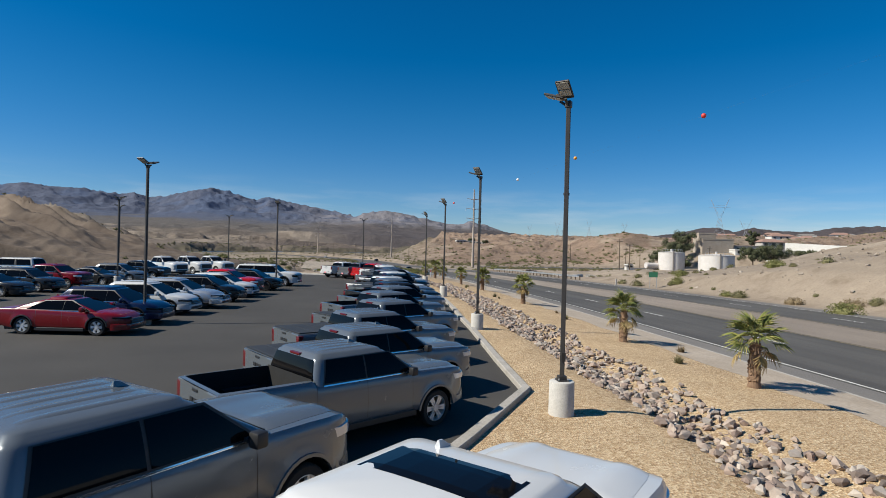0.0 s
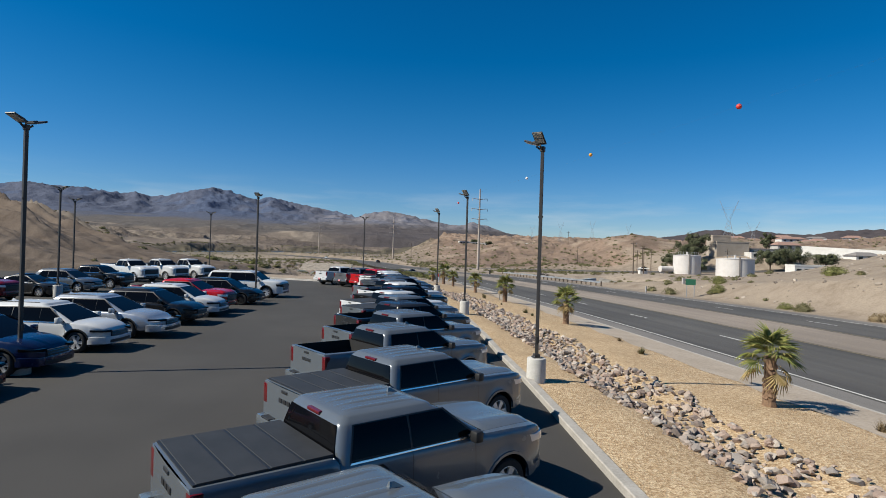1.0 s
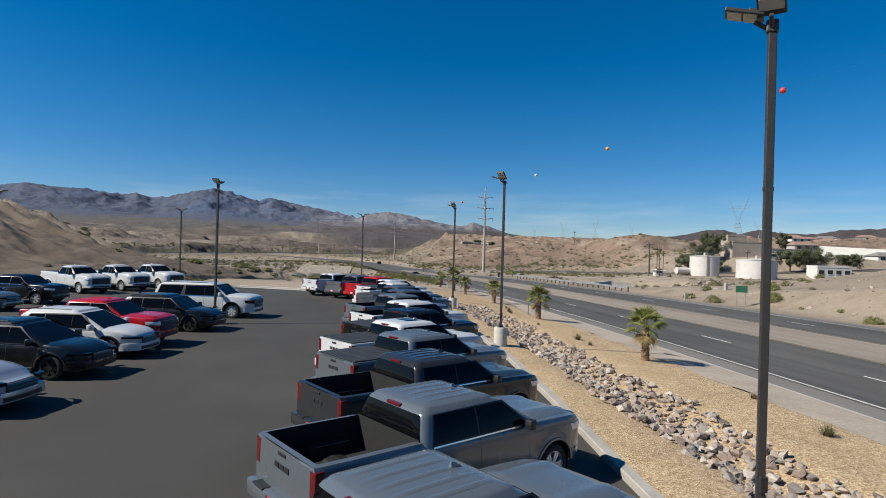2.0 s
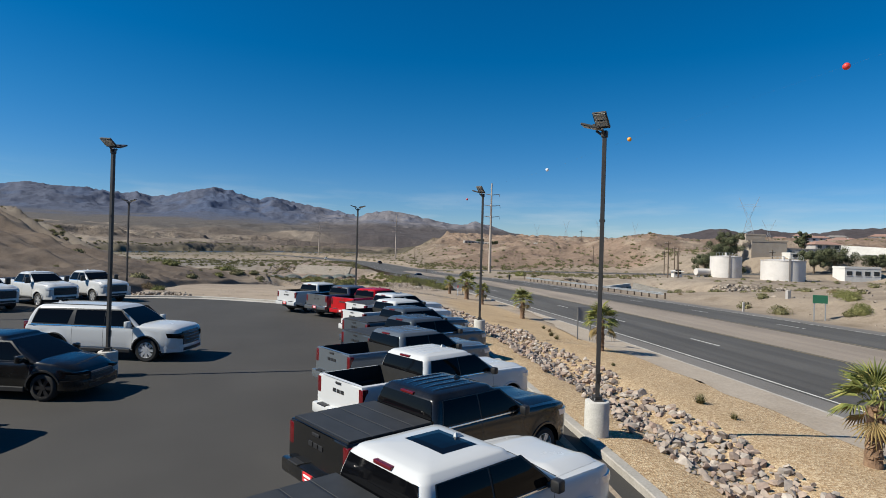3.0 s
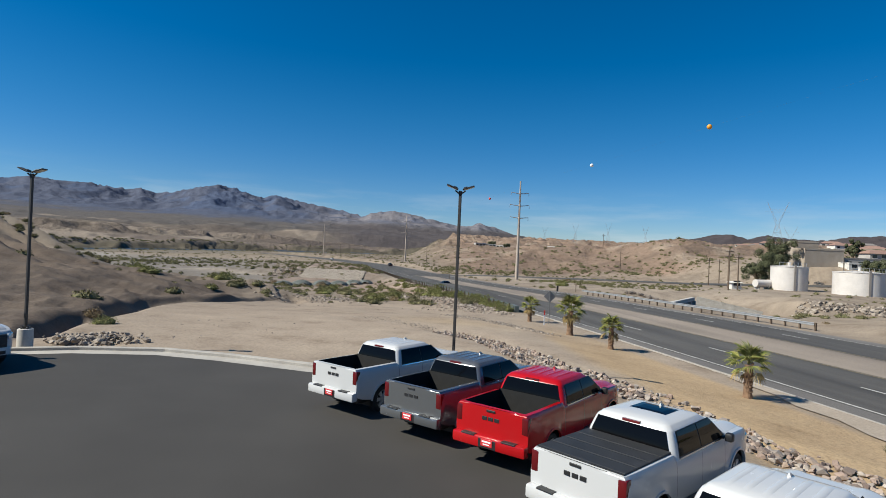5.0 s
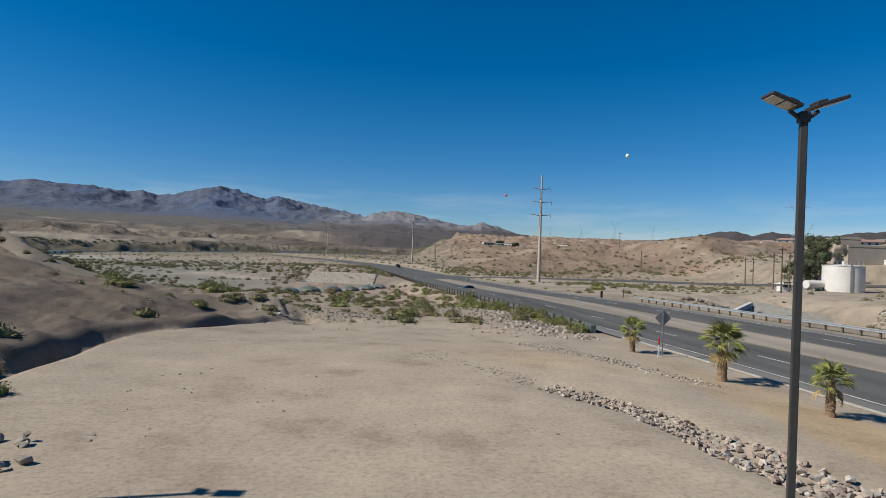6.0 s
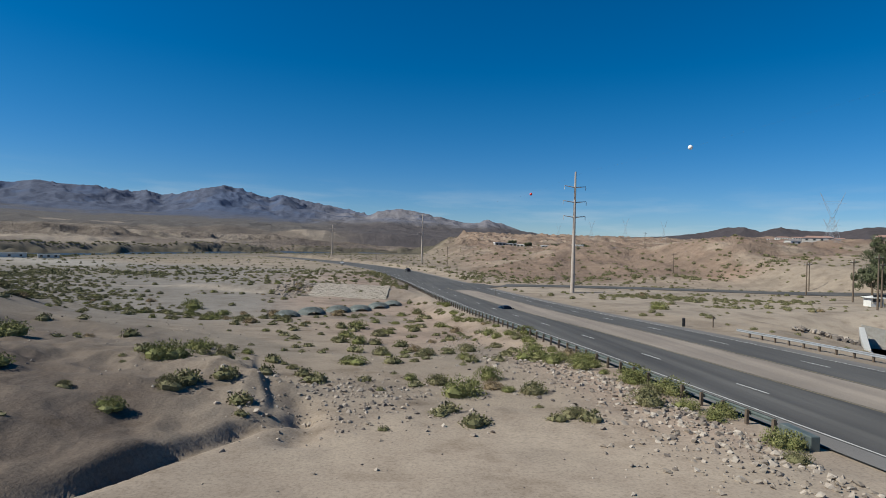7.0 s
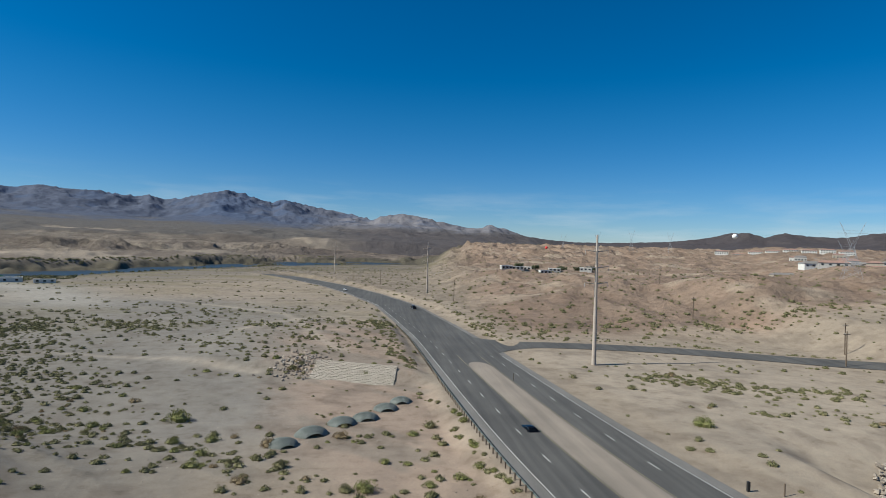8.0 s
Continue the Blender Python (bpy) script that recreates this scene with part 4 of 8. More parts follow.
def wheel_meshes(r, w, dark, spokes):
    """Tyre and rim as two meshes, axle along y, outer side towards +y."""
    bm = bmesh.new()
    prof = [(0.70 * r, -w / 2), (0.93 * r, -w / 2), (0.985 * r, -w * 0.40), (r, -w * 0.25), (r, w * 0.25), (0.985 * r, w * 0.40), (0.93 * r, w / 2), (0.70 * r, w / 2), (0.68 * r, w * 0.2), (0.68 * r, -w * 0.2)]
    n = 28
    ring = [[bm.verts.new((math.cos(2 * math.pi * i / n) * q, y, math.sin(2 * math.pi * i / n) * q)) for q, y in prof] for i in range(n)]
    for i in range(n):
        a, b = ring[i], ring[(i + 1) % n]
        for k in range(len(prof)):
            bm.faces.new((a[k], a[(k + 1) % len(prof)], b[(k + 1) % len(prof)], b[k]))
    bmesh.ops.recalc_face_normals(bm, faces=bm.faces)
    tyre = bpy.data.meshes.new("tyre")
    bm.to_mesh(tyre)
    bm.free()
    tyre.materials.append(M_TYRE)
    tyre.polygons.foreach_set("use_smooth", np.ones(len(tyre.polygons), dtype=bool))
    tyre.set_sharp_from_angle(angle=radians(50))
    bm = bmesh.new()
    rr = 0.70 * r
    rim = [(rr, w * 0.44), (rr * 0.94, w * 0.46), (rr * 0.90, w * 0.30), (rr * 0.88, -w * 0.2)]
    ring = [[bm.verts.new((math.cos(2 * math.pi * i / n) * q, y, math.sin(2 * math.pi * i / n) * q)) for q, y in rim] for i in range(n)]
    for i in range(n):
        a, b = ring[i], ring[(i + 1) % n]
        for k in range(3):
            bm.faces.new((a[k], a[k + 1], b[k + 1], b[k]))
    for s in range(spokes):
        for d in (-0.13, 0.13):
            a = 2 * math.pi * s / spokes + d
            m = pose(0, 0, 0, 0, -math.degrees(a), 0)
            box(bm, 0.05, rr * 0.93, w * 0.26, w * 0.40, -0.028, 0.028, 0.0, m)
    cone(bm, (0, w * 0.22, 0), (0, w * 0.42, 0), 0.085, 0.07, 14)
    back = bmesh.ops.create_circle(bm, cap_ends=True, segments=n, radius=rr * 0.9)
    bmesh.ops.transform(bm, matrix=pose(0, -0.05 * w, 0, -90), verts=back["verts"])
    for f in bm.faces:
        f.material_index = 0
    for v in back["verts"]:
        for f in v.link_faces:
            f.material_index = 1
    bmesh.ops.recalc_face_normals(bm, faces=[f for f in bm.faces if f.material_index == 0])
    me = bpy.data.meshes.new("rim")
    bm.to_mesh(me)
    bm.free()
    me.materials.append(M_RIM_DARK if dark else M_RIM)
    me.materials.append(M_BLACK)
    return tyre, me


def build_vehicle(name, d, label, category):
    """A road vehicle, tail at x = 0, nose at x = L, standing on z = 0. d holds its measures."""
    root = thing(name, label, category)
    L, W = d["L"], d["W"] / 2
    ra, fa, wr = d["rear_axle"], d["front_axle"], d["wheel_r"]
    arch = wr + d.get("arch", 0.09)
    top, sill = table(d["top"]), d["sill"]
    low = table([(0, sill + 0.16), (0.35, sill + 0.04), (0.7, sill), (L - 0.8, sill), (L - 0.35, sill + 0.02), (L, sill + 0.12)])
    plan = table([(0, d.get("tail_w", 0.95)), (0.12, d.get("tail_w2", 0.98)), (0.6, 1.0), (L - 1.0, 1.0)] + [(L - a, w) for a, w in d.get("nose_plan", ((0.5, 0.985), (0.25, 0.94), (0.1, 0.875), (0.0, 0.76)))])
    bed = d.get("bed", 0.0)
    seams = d["seams"]
    xs = set(np.round(np.linspace(0, L, int(L / 0.13)), 3))
    xs |= {0.05, 0.12, round(L - 0.05, 3), round(L - 0.1, 3)}
    for ax in (ra, fa):
        xs = {x for x in xs if abs(x - ax) > arch + 0.03}
        xs |= {round(ax + arch * math.cos(math.pi * k / 14), 3) for k in range(15)}
    for s in seams:
        xs = {x for x in xs if abs(x - s) > 0.03}
        xs |= {round(s - 0.006, 4), round(s + 0.006, 4)}
    if bed:
        xs = {x for x in xs if abs(x - bed) > 0.03} | {bed}
    xs = sorted(xs)
    rows = [0.0, 0.10, 0.24, 0.42, 0.60, 0.76, 0.88, 0.95, 1.0]
    prof = [0.955, 0.985, 0.997, 1.0, 0.992, 0.985, 0.972, 0.955, 0.925]

    def bottom(x):
        z = low(x)
        for ax in (ra, fa):
            if abs(x - ax) < arch:
                z = max(z, wr + math.sqrt(max(arch ** 2 - (x - ax) ** 2, 0)))
        return z

    def side(x, k, s):
        b, t = bottom(x), top(x)
        sill_z = low(x)
        z = b + (t - b) * rows[k]
        u = (z - sill_z) / max(t - sill_z, 0.1)
        w = W * plan(x) * float(np.interp(u, rows, prof))
        for ax in (ra, fa):
            g = math.hypot(x - ax, z - wr) - arch
            if g < 0.14:
                w += d.get("flare", 0.02) * max(0, 1 - max(g, 0) / 0.14)
        return (x, s * w, z)

    F = Faces()
    doors = d["doors"]
    for s in (1, -1):
        for x0, x1 in zip(xs, xs[1:]):
            mid = (x0 + x1) / 2
            seam = any(abs(mid - q) < 0.005 for q in seams)
            door = next((i for i, (a, b) in enumerate(doors) if a < mid < b), None)
            for k in range(len(rows) - 1):
                q = [side(x0, k, s), side(x1, k, s), side(x1, k + 1, s), side(x0, k + 1, s)]
                if seam and k > 0:
                    F.add("body", q, 1)
                elif door is not None and k > 0:
                    F.add(("door", door, s), q)
                else:
                    F.add("body", q)
    # hood, deck and the base under the glass
    crown = table(d["crown"])
    nt = 8
    lip = len(rows) - 1

    def deck(x, j):
        a, b = side(x, lip, 1), side(x, lip, -1)
        t = j / nt
        e = 1 - (2 * t - 1) ** 4
        return (x, a[1] + (b[1] - a[1]) * t, a[2] + crown(x) * e)

    for x0, x1 in zip(xs, xs[1:]):
        if bed and x1 <= bed + 1e-6:
            continue
        for j in range(nt):
            F.add("body", [deck(x0, j), deck(x1, j), deck(x1, j + 1), deck(x0, j + 1)])
    # nose and tail
    for x in (xs[0], xs[-1]):
        for k in range(len(rows) - 1):
            for j in range(4):
                def across(kk, jj):
                    a, b = side(x, kk, 1), side(x, kk, -1)
                    t = jj / 4
                    bow = (0.09 if x else -0.03) * (1 - (2 * t - 1) ** 2)
                    return (x + bow, a[1] + (b[1] - a[1]) * t, a[2])
                F.add("body" if (x or not bed) else "tailgate", [across(k, j), across(k, j + 1), across(k + 1, j + 1), across(k + 1, j)])
        if x or not bed:
            for j in range(nt):
                t0, t1 = j / nt, (j + 1) / nt
                a, b = side(x, lip, 1), side(x, lip, -1)
                bow0, bow1 = ((0.09 if x else -0.03) * (1 - (2 * t - 1) ** 2) for t in (t0, t1))
                F.add("body", [deck(x, j), deck(x, j + 1), (x + bow1, a[1] + (b[1] - a[1]) * t1, a[2]), (x + bow0, a[1] + (b[1] - a[1]) * t0, a[2])])
    if bed:
        zf = d["bed_floor"]
        ins = 0.09
        for s in (1, -1):
            for x0, x1 in zip(xs, xs[1:]):
                if x1 > bed + 1e-6:
                    break
                a, b = side(x0, lip, s), side(x1, lip, s)
                ai, bi = (max(x0, 0.09), a[1] - s * ins, a[2] + 0.012), (max(x1, 0.09), b[1] - s * ins, b[2] + 0.012)
                F.add("rail", [a, b, bi, ai])
                F.add("liner", [ai, bi, (bi[0], bi[1] - s * 0.01, zf), (ai[0], ai[1] - s * 0.01, zf)])
        w = W * 0.86
        zr = top(0.1)
        F.add("liner", [(0.09, -w, zf), (bed, -w, zf), (bed, w, zf), (0.09, w, zf)])
        F.add("liner", [(bed - 0.01, -w, zf), (bed - 0.01, w, zf), (bed - 0.01, w, zr + 0.02), (bed - 0.01, -w, zr + 0.02)])
        for s in (1, -1):
            for k in range(2):
                xw = ra - 0.36 + 0.72 * k
                F.add("liner", [(xw, s * w, zf), (xw, s * (w - 0.2), zf), (xw, s * (w - 0.2), zf + 0.2), (xw, s * w, zf + 0.2)])
            F.add("liner", [(ra - 0.36, s * (w - 0.2), zf), (ra + 0.36, s * (w - 0.2), zf), (ra + 0.36, s * (w - 0.2), zf + 0.2), (ra - 0.36, s * (w - 0.2), zf + 0.2)])
            F.add("liner", [(ra - 0.36, s * w, zf + 0.2), (ra + 0.36, s * w, zf + 0.2), (ra + 0.36, s * (w - 0.2), zf + 0.2), (ra - 0.36, s * (w - 0.2), zf + 0.2)])
        a, b = side(0, lip, 1), side(0, lip, -1)
        F.add("tailgate", [a, b, (0.085, b[1] + ins, b[2] + 0.01), (0.085, a[1] - ins, a[2] + 0.01)])
        F.add("tailgate", [(0.085, b[1] + ins, b[2] + 0.01), (0.085, a[1] - ins, a[2] + 0.01), (0.085, a[1] - ins, zf), (0.085, b[1] + ins, zf)])
    body = F.make("body", "body", [M_PAINT, M_BLACK], root)
    for i in range(len(doors)):
        for s in (1, -1):
            dr = F.make(("door", i, s), "door", [M_PAINT], root)
            a, b = doors[i]
            hx = a + 0.16
            hz = top(hx) - d.get("handle_drop", 0.2)
            hy = max(v[1] * s for v in (side(hx, k, 1) for k in range(5, 8)))
            bm = bmesh.new()
            box(bm, hx - 0.09, hx + 0.12, -0.012, 0.035, -0.02, 0.02, 0.008, pose(0, s * (hy - 0.005), hz))
            bmesh.ops.translate(bm, vec=(0, -0.02 if s < 0 else 0, 0), verts=bm.verts)
            part("handle", bm, M_CHROME if d.get("chrome") else M_BLACK, dr, "door handle")
    if bed:
        F.make("tailgate", "tailgate", [M_PAINT], root)
        F.make("rail", "bed_rail", [M_PAINT], root)
        F.make("liner", "bed_liner", [M_LINER], root, "black bed liner", 20)
    # raised hood with two power lines
    if d.get("hood"):
        h0, h1 = d["hood"]
        bm = bmesh.new()
        grid = []
        for i in range(13):
            x = h0 + (h1 - h0) * i / 12
            a = side(x, lip, 1)
            wide = a[1] * (0.90 - 0.06 * i / 12)
            row = []
            for j in range(17):
                y = wide * (2 * j / 16 - 1)
                t = (a[1] - y) / (2 * a[1])
                rim_ = i in (0, 12) or j in (0, 16)
                z = a[2] + crown(x) * (1 - (2 * t - 1) ** 4) + (0.0 if rim_ else 0.022 + 0.026 * math.exp(-((abs(y) - 0.52) / 0.11) ** 2))
                row.append(bm.verts.new((x, y, z)))
            grid.append(row)
        for i in range(12):
            for j in range(16):
                bm.faces.new((grid[i][j], grid[i + 1][j], grid[i + 1][j + 1], grid[i][j + 1]))
        part("hood", bm, M_PAINT, root, "", 32)
        bm = bmesh.new()
        box(bm, h0 - 0.10, h0 - 0.012, -W * 0.84, W * 0.84, top(h0) - 0.02, top(h0) + crown(h0) + 0.012, 0.008)
        part("cowl", bm, M_BLACK, root, "black cowl below the windshield")
    # black lips over the wheels and along the sills
    for ax in (ra, fa):
        for s in (1, -1):
            bm = bmesh.new()
            prev = None
            for k in range(15):
                a = math.pi * (0.02 + 0.96 * k / 14)
                px_, pz_ = ax + arch * math.cos(a), wr + arch * math.sin(a)
                yo = max(abs(side(px_, q, 1)[1]) for q in range(3)) + 0.006
                ring_ = [bm.verts.new((ax + (arch + o) * math.cos(a), s * (yo + e), wr + (arch + o) * math.sin(a))) for o, e in ((-0.015, -0.05), (-0.012, 0.010), (0.030, 0.008), (0.036, -0.02))]
                if prev:
                    for q in range(3):
                        bm.faces.new((prev[q], ring_[q], ring_[q + 1], prev[q + 1]))
                prev = ring_
            part("wheel_arch_trim", bm, M_BLACK if d.get("cladding") else M_PAINT, root, "", 40)
    for s in (1, -1):
        bm = bmesh.new()
        a, b = ra + arch + 0.08, fa - arch - 0.08
        box(bm, a, b, min(s * W * 0.93, s * W * 1.0), max(s * W * 0.93, s * W * 1.0), sill - 0.10, sill + 0.035, 0.02)
        part("running_board" if bed else "sill_trim", bm, M_BLACK, root, "black trim below the doors")
    # glasshouse
    z0, z1 = d["belt"], d["roof"]
    xr, xf = table(d["rear_x"]), table(d["front_x"])
    hw = table(d["cab_w"])
    lev = [0, 0.2, 0.4, 0.6, 0.75, 0.86, 0.93, 0.97]

    def ring(v, grow=0.0):
        z = z0 + (z1 - z0) * v
        a, b, h, r = xr(v) - grow, xf(v) + grow, hw(v) + grow, 0.13
        pts = []
        for cx, cy, q in ((b - r, h - r, 0), (a + r, h - r, 1), (a + r, -h + r, 2), (b - r, -h + r, 3)):
            for k in range(5):
                t = math.pi / 2 * (q + k / 4)
                pts.append((cx + r * math.cos(t), cy + r * math.sin(t), z))
        return pts

    rings = [ring(v) for v in lev]
    rise = d.get("roof_crown", 0.05)
    zl = z0 + (z1 - z0) * 0.97
    for inset, dz in ((0.03, 0.36), (0.09, 0.60), (0.34, 0.90), (0.75, 1.0)):
        a, b = xr(0.97), xf(0.97)
        cx = (a + b) / 2
        rings.append([(cx + (p[0] - cx) * (1 - inset), p[1] * (1 - inset), zl + (z1 - zl) * 0.8 * dz + rise * dz) for p in rings[len(lev) - 1]])
    for a, b in zip(rings, rings[1:]):
        for k in range(20):
            F.add("cab", [a[k], a[(k + 1) % 20], b[(k + 1) % 20], b[k]])
    F.add("cab", rings[-1])
    F.make("cab", "cab", [M_PAINT], root, "", 45)

    def bend(over):
        q = min(max(0.0, over + 0.13), 0.125)
        return 0.13 - math.sqrt(0.13 ** 2 - q * q)

    def pane(nm, pts2d, face, s=1, lab="", off=0.012, material=M_GLASS):
        """A pane on the glasshouse, corners given as (u, v): u along the face, v up."""
        nu, nv = (6 if face == "side" else 14), 4
        verts, faces = [], []
        (a, b, c, e) = pts2d
        for i in range(nu + 1):
            for j in range(nv + 1):
                p, q = i / nu, j / nv
                u = (a[0] * (1 - p) + b[0] * p) * (1 - q) + (e[0] * (1 - p) + c[0] * p) * q
                v = (a[1] * (1 - p) + b[1] * p) * (1 - q) + (e[1] * (1 - p) + c[1] * p) * q
                z = z0 + (z1 - z0) * v
                if face == "side":
                    verts.append((u, s * (hw(v) + off), z))
                elif face == "front":
                    verts.append((xf(v) + off - bend(abs(u) - hw(v)), u, z))
                else:
                    verts.append((xr(v) - off + bend(abs(u) - hw(v)), u, z))
        for i in range(nu):
            for j in range(nv):
                k = i * (nv + 1) + j
                faces.append((k, k + nv + 1, k + nv + 2, k + 1))
        me = mesh_of(nm, verts, faces, material, smooth=180)
        return child(nm, me, root, lab)

    for corners in d["side_glass"]:
        for s in (1, -1):
            pane("window", corners, "side", s, "dark tinted side window")
    g0, g1 = d["side_glass"][0], d["side_glass"][-1]
    trim = [(g0[0][0] - 0.035, 0.045), (g1[1][0] + 0.06, 0.035), (g1[2][0] + 0.03, 0.90), (g0[3][0] - 0.03, 0.88)]
    for s in (1, -1):
        pane("window_trim", trim, "side", s, "black window surround and pillars", 0.006, M_BLACK)
    if d.get("chrome") or bed:
        line = [(trim[0][0], 0.0), (trim[1][0], -0.01), (trim[1][0] - 0.03, 0.035), (trim[0][0] + 0.02, 0.045)]
        for s in (1, -1):
            pane("window_molding", line, "side", s, "bright molding under the side windows", 0.016, M_CHROME)
    gw = d["glass_w"]
    pane("windshield", [(-gw[0], 0.06), (gw[0], 0.06), (gw[1], 0.9), (-gw[1], 0.9)], "front", 1, "dark reflecting windshield")
    pane("rear_window", [(-gw[2], d.get("rear_v", 0.16)), (gw[2], d.get("rear_v", 0.12)), (gw[3], 0.88), (-gw[3], 0.88)], "rear", 1, "dark tinted rear window")
    # brake lamp over the rear window
    xb = xr(0.93)
    bm = bmesh.new()
    box(bm, -0.03, 0.05, -0.19, 0.19, -0.025, 0.025, 0.01, pose(xb, 0, z0 + (z1 - z0) * 0.94))
    part("brake_light", bm, M_REDLAMP, root, "dark red high brake light")
    cx, hl, hwid = (xr(0.97) + xf(0.97)) / 2, (xf(0.97) - xr(0.97)) / 2, hw(0.97)

    def roof_at(x, y):
        q = max(abs(x - cx) / hl, abs(y) / hwid)
        dz = float(np.interp(q, [0.25, 0.66, 0.91, 0.97, 1.0], [1.0, 0.90, 0.60, 0.36, 0.0]))
        return zl + (z1 - zl) * 0.8 * dz + rise * dz

    if d.get("ribs") and not d.get("sunroof"):
        for y in (-0.50, -0.25, 0.0, 0.25, 0.50):
            bm = bmesh.new()
            rows_ = []
            for k in range(13):
                x = cx + hl * 0.84 * (2 * k / 12 - 1)
                up = 0.016 * min(1, 4 * min(k, 12 - k) / 12 + 0.1)
                rows_.append([bm.verts.new((x, y + o, roof_at(x, y + o) + h_ * up - 0.003)) for o, h_ in ((-0.062, 0), (-0.035, 1), (0.035, 1), (0.062, 0))])
            for r0, r1 in zip(rows_, rows_[1:]):
                for k in range(3):
                    bm.faces.new((r0[k], r1[k], r1[k + 1], r0[k + 1]))
            part("roof_rib", bm, M_PAINT, root, "", 60)
    if d.get("rails"):
        a, b = xr(0.97) + 0.1, xf(0.97) - 0.3
        for s in (1, -1):
            bm = bmesh.new()
            box(bm, a, b, s * (hw(0.97) - 0.12) - 0.02, s * (hw(0.97) - 0.12) + 0.02, zl, z1 + rise * 0.5 + 0.03, 0.012)
            part("roof_rail", bm, M_BLACK, root, "black roof rail")
    if d.get("sunroof"):
        sl, sw_, off_ = d.get("roof_size", (0.32, 0.40, 0.16))
        bm = bmesh.new()
        grid = [[bm.verts.new((cx + off_ + sl * (2 * i / 6 - 1), sw_ * (2 * j / 6 - 1), roof_at(cx + off_ + sl * (2 * i / 6 - 1), sw_ * (2 * j / 6 - 1)) + (0.012 if 0 < i < 6 and 0 < j < 6 else 0.002))) for j in range(7)] for i in range(7)]
        for i in range(6):
            for j in range(6):
                bm.faces.new((grid[i][j], grid[i + 1][j], grid[i + 1][j + 1], grid[i][j + 1]))
        part("sunroof", bm, M_GLASS, root, "dark glass sunroof")
    # antenna fin
    fx = d.get("fin", None)
    fin_y = d.get("fin_y", 0.0)
    if fx is not None:
        bm = bmesh.new()
        vs = [bm.verts.new(p) for p in ((fx - 0.09, -0.035, 0), (fx + 0.09, -0.02, 0), (fx + 0.09, 0.02, 0), (fx - 0.09, 0.035, 0), (fx - 0.07, -0.008, 0.075), (fx - 0.02, -0.008, 0.07), (fx - 0.02, 0.008, 0.07), (fx - 0.07, 0.008, 0.075))]
        for f in ((0, 1, 5, 4), (1, 2, 6, 5), (2, 3, 7, 6), (3, 0, 4, 7), (4, 5, 6, 7)):
            bm.faces.new([vs[i] for i in f])
        bmesh.ops.translate(bm, vec=(0, fin_y, roof_at(fx, fin_y) - 0.008), verts=bm.verts)
        part("antenna_fin", bm, M_PAINT, root)
    # mirrors
    mx, mz = d["mirror"]
    for s in (1, -1):
        bm = bmesh.new()
        mw = d.get("mirror_w", 0.2)
        box(bm, mx - 0.06, mx + 0.08, s * (W * 0.93) - 0.02, s * (W * 0.93 + 0.1) + 0.02, mz - 0.03, mz + 0.03, 0.01)
        box(bm, mx - 0.07, mx + 0.09, min(s * (W + 0.02), s * (W + 0.02 + mw)), max(s * (W + 0.02), s * (W + 0.02 + mw)), mz - 0.07, mz + d.get("mirror_h", 0.16), 0.035)
        part("mirror", bm, M_BLACK if d.get("dark_mirror", True) else M_PAINT, root, "side mirror", 40)
    # dark underbody and wheel wells
    bm = bmesh.new()
    box(bm, 0.25, L - 0.3, -W * 0.80, W * 0.80, sill - 0.10, sill + 0.12, 0.02)
    for ax in (ra, fa):
        r = bmesh.ops.create_cone(bm, cap_ends=True, segments=20, radius1=arch + 0.02, radius2=arch + 0.02, depth=2 * W * 0.93)
        bmesh.ops.transform(bm, matrix=pose(ax, 0, wr, 90), verts=r["verts"])
        bmesh.ops.delete(bm, geom=[v for v in r["verts"] if v.co.z < wr - arch * 0.55], context="VERTS")
    part("underbody", bm, M_BLACK, root, "black underbody and wheel wells")
    # wheels
    tyre, rim = wheel_meshes(wr, d["tyre_w"], d.get("dark_rims", False), d.get("spokes", 6))
    for ax in (ra, fa):
        for s in (1, -1):
            hub = child("wheel", None, root)
            hub.matrix_local = pose(ax, s * (W - d["tyre_w"] / 2 - 0.005), wr, 0, 0, 0 if s > 0 else 180)
            child("tyre", tyre, hub, "black rubber tyre")
            child("rim", rim, hub, "alloy rim")
    # lamps, grille, bumpers, plate
    hz0, hz1 = d["head_z"]
    tz0, tz1 = d["tail_z"]
    inv = [(0.76, 0.0), (0.875, 0.1), (0.94, 0.25), (0.985, 0.5), (1.0, 1.0)]

    def nose_x(y):
        u = abs(y) / W
        if u <= 0.76:
            return L + 0.09 * (1 - (u / 0.76) ** 2)
        return L - float(np.interp(u, [p[0] for p in inv], [p[1] for p in inv]))

    def nose_patch(name, y0, y1, za, zb, off, mat_, parent, lab="", lean=0.0, taper=0.0):
        """A piece that hugs the rounded nose between two widths and two heights."""
        n = 10
        verts, faces = [], []
        for k in range(n + 1):
            y = y0 + (y1 - y0) * k / n
            cut = taper * abs(y - y0) / abs(y1 - y0)
            x = nose_x(y) + off
            lo, hi = za + cut * (zb - za), zb
            verts += [(x - 0.16, y, lo), (x, y, lo + 0.01), (x + 0.006, y, (lo + hi) / 2), (x - lean, y, hi - 0.01), (x - 0.16, y, hi)]
        for k in range(n):
            for q in range(4):
                faces.append((k * 5 + q, k * 5 + q + 1, k * 5 + q + 6, k * 5 + q + 5))
        faces += [(0, 1, 2, 3, 4), tuple(n * 5 + q for q in (4, 3, 2, 1, 0))]
        me = mesh_of(name, verts, faces, mat_)
        bm_ = bmesh.new()
        bm_.from_mesh(me)
        bmesh.ops.recalc_face_normals(bm_, faces=bm_.faces)
        bm_.to_mesh(me)
        bm_.free()
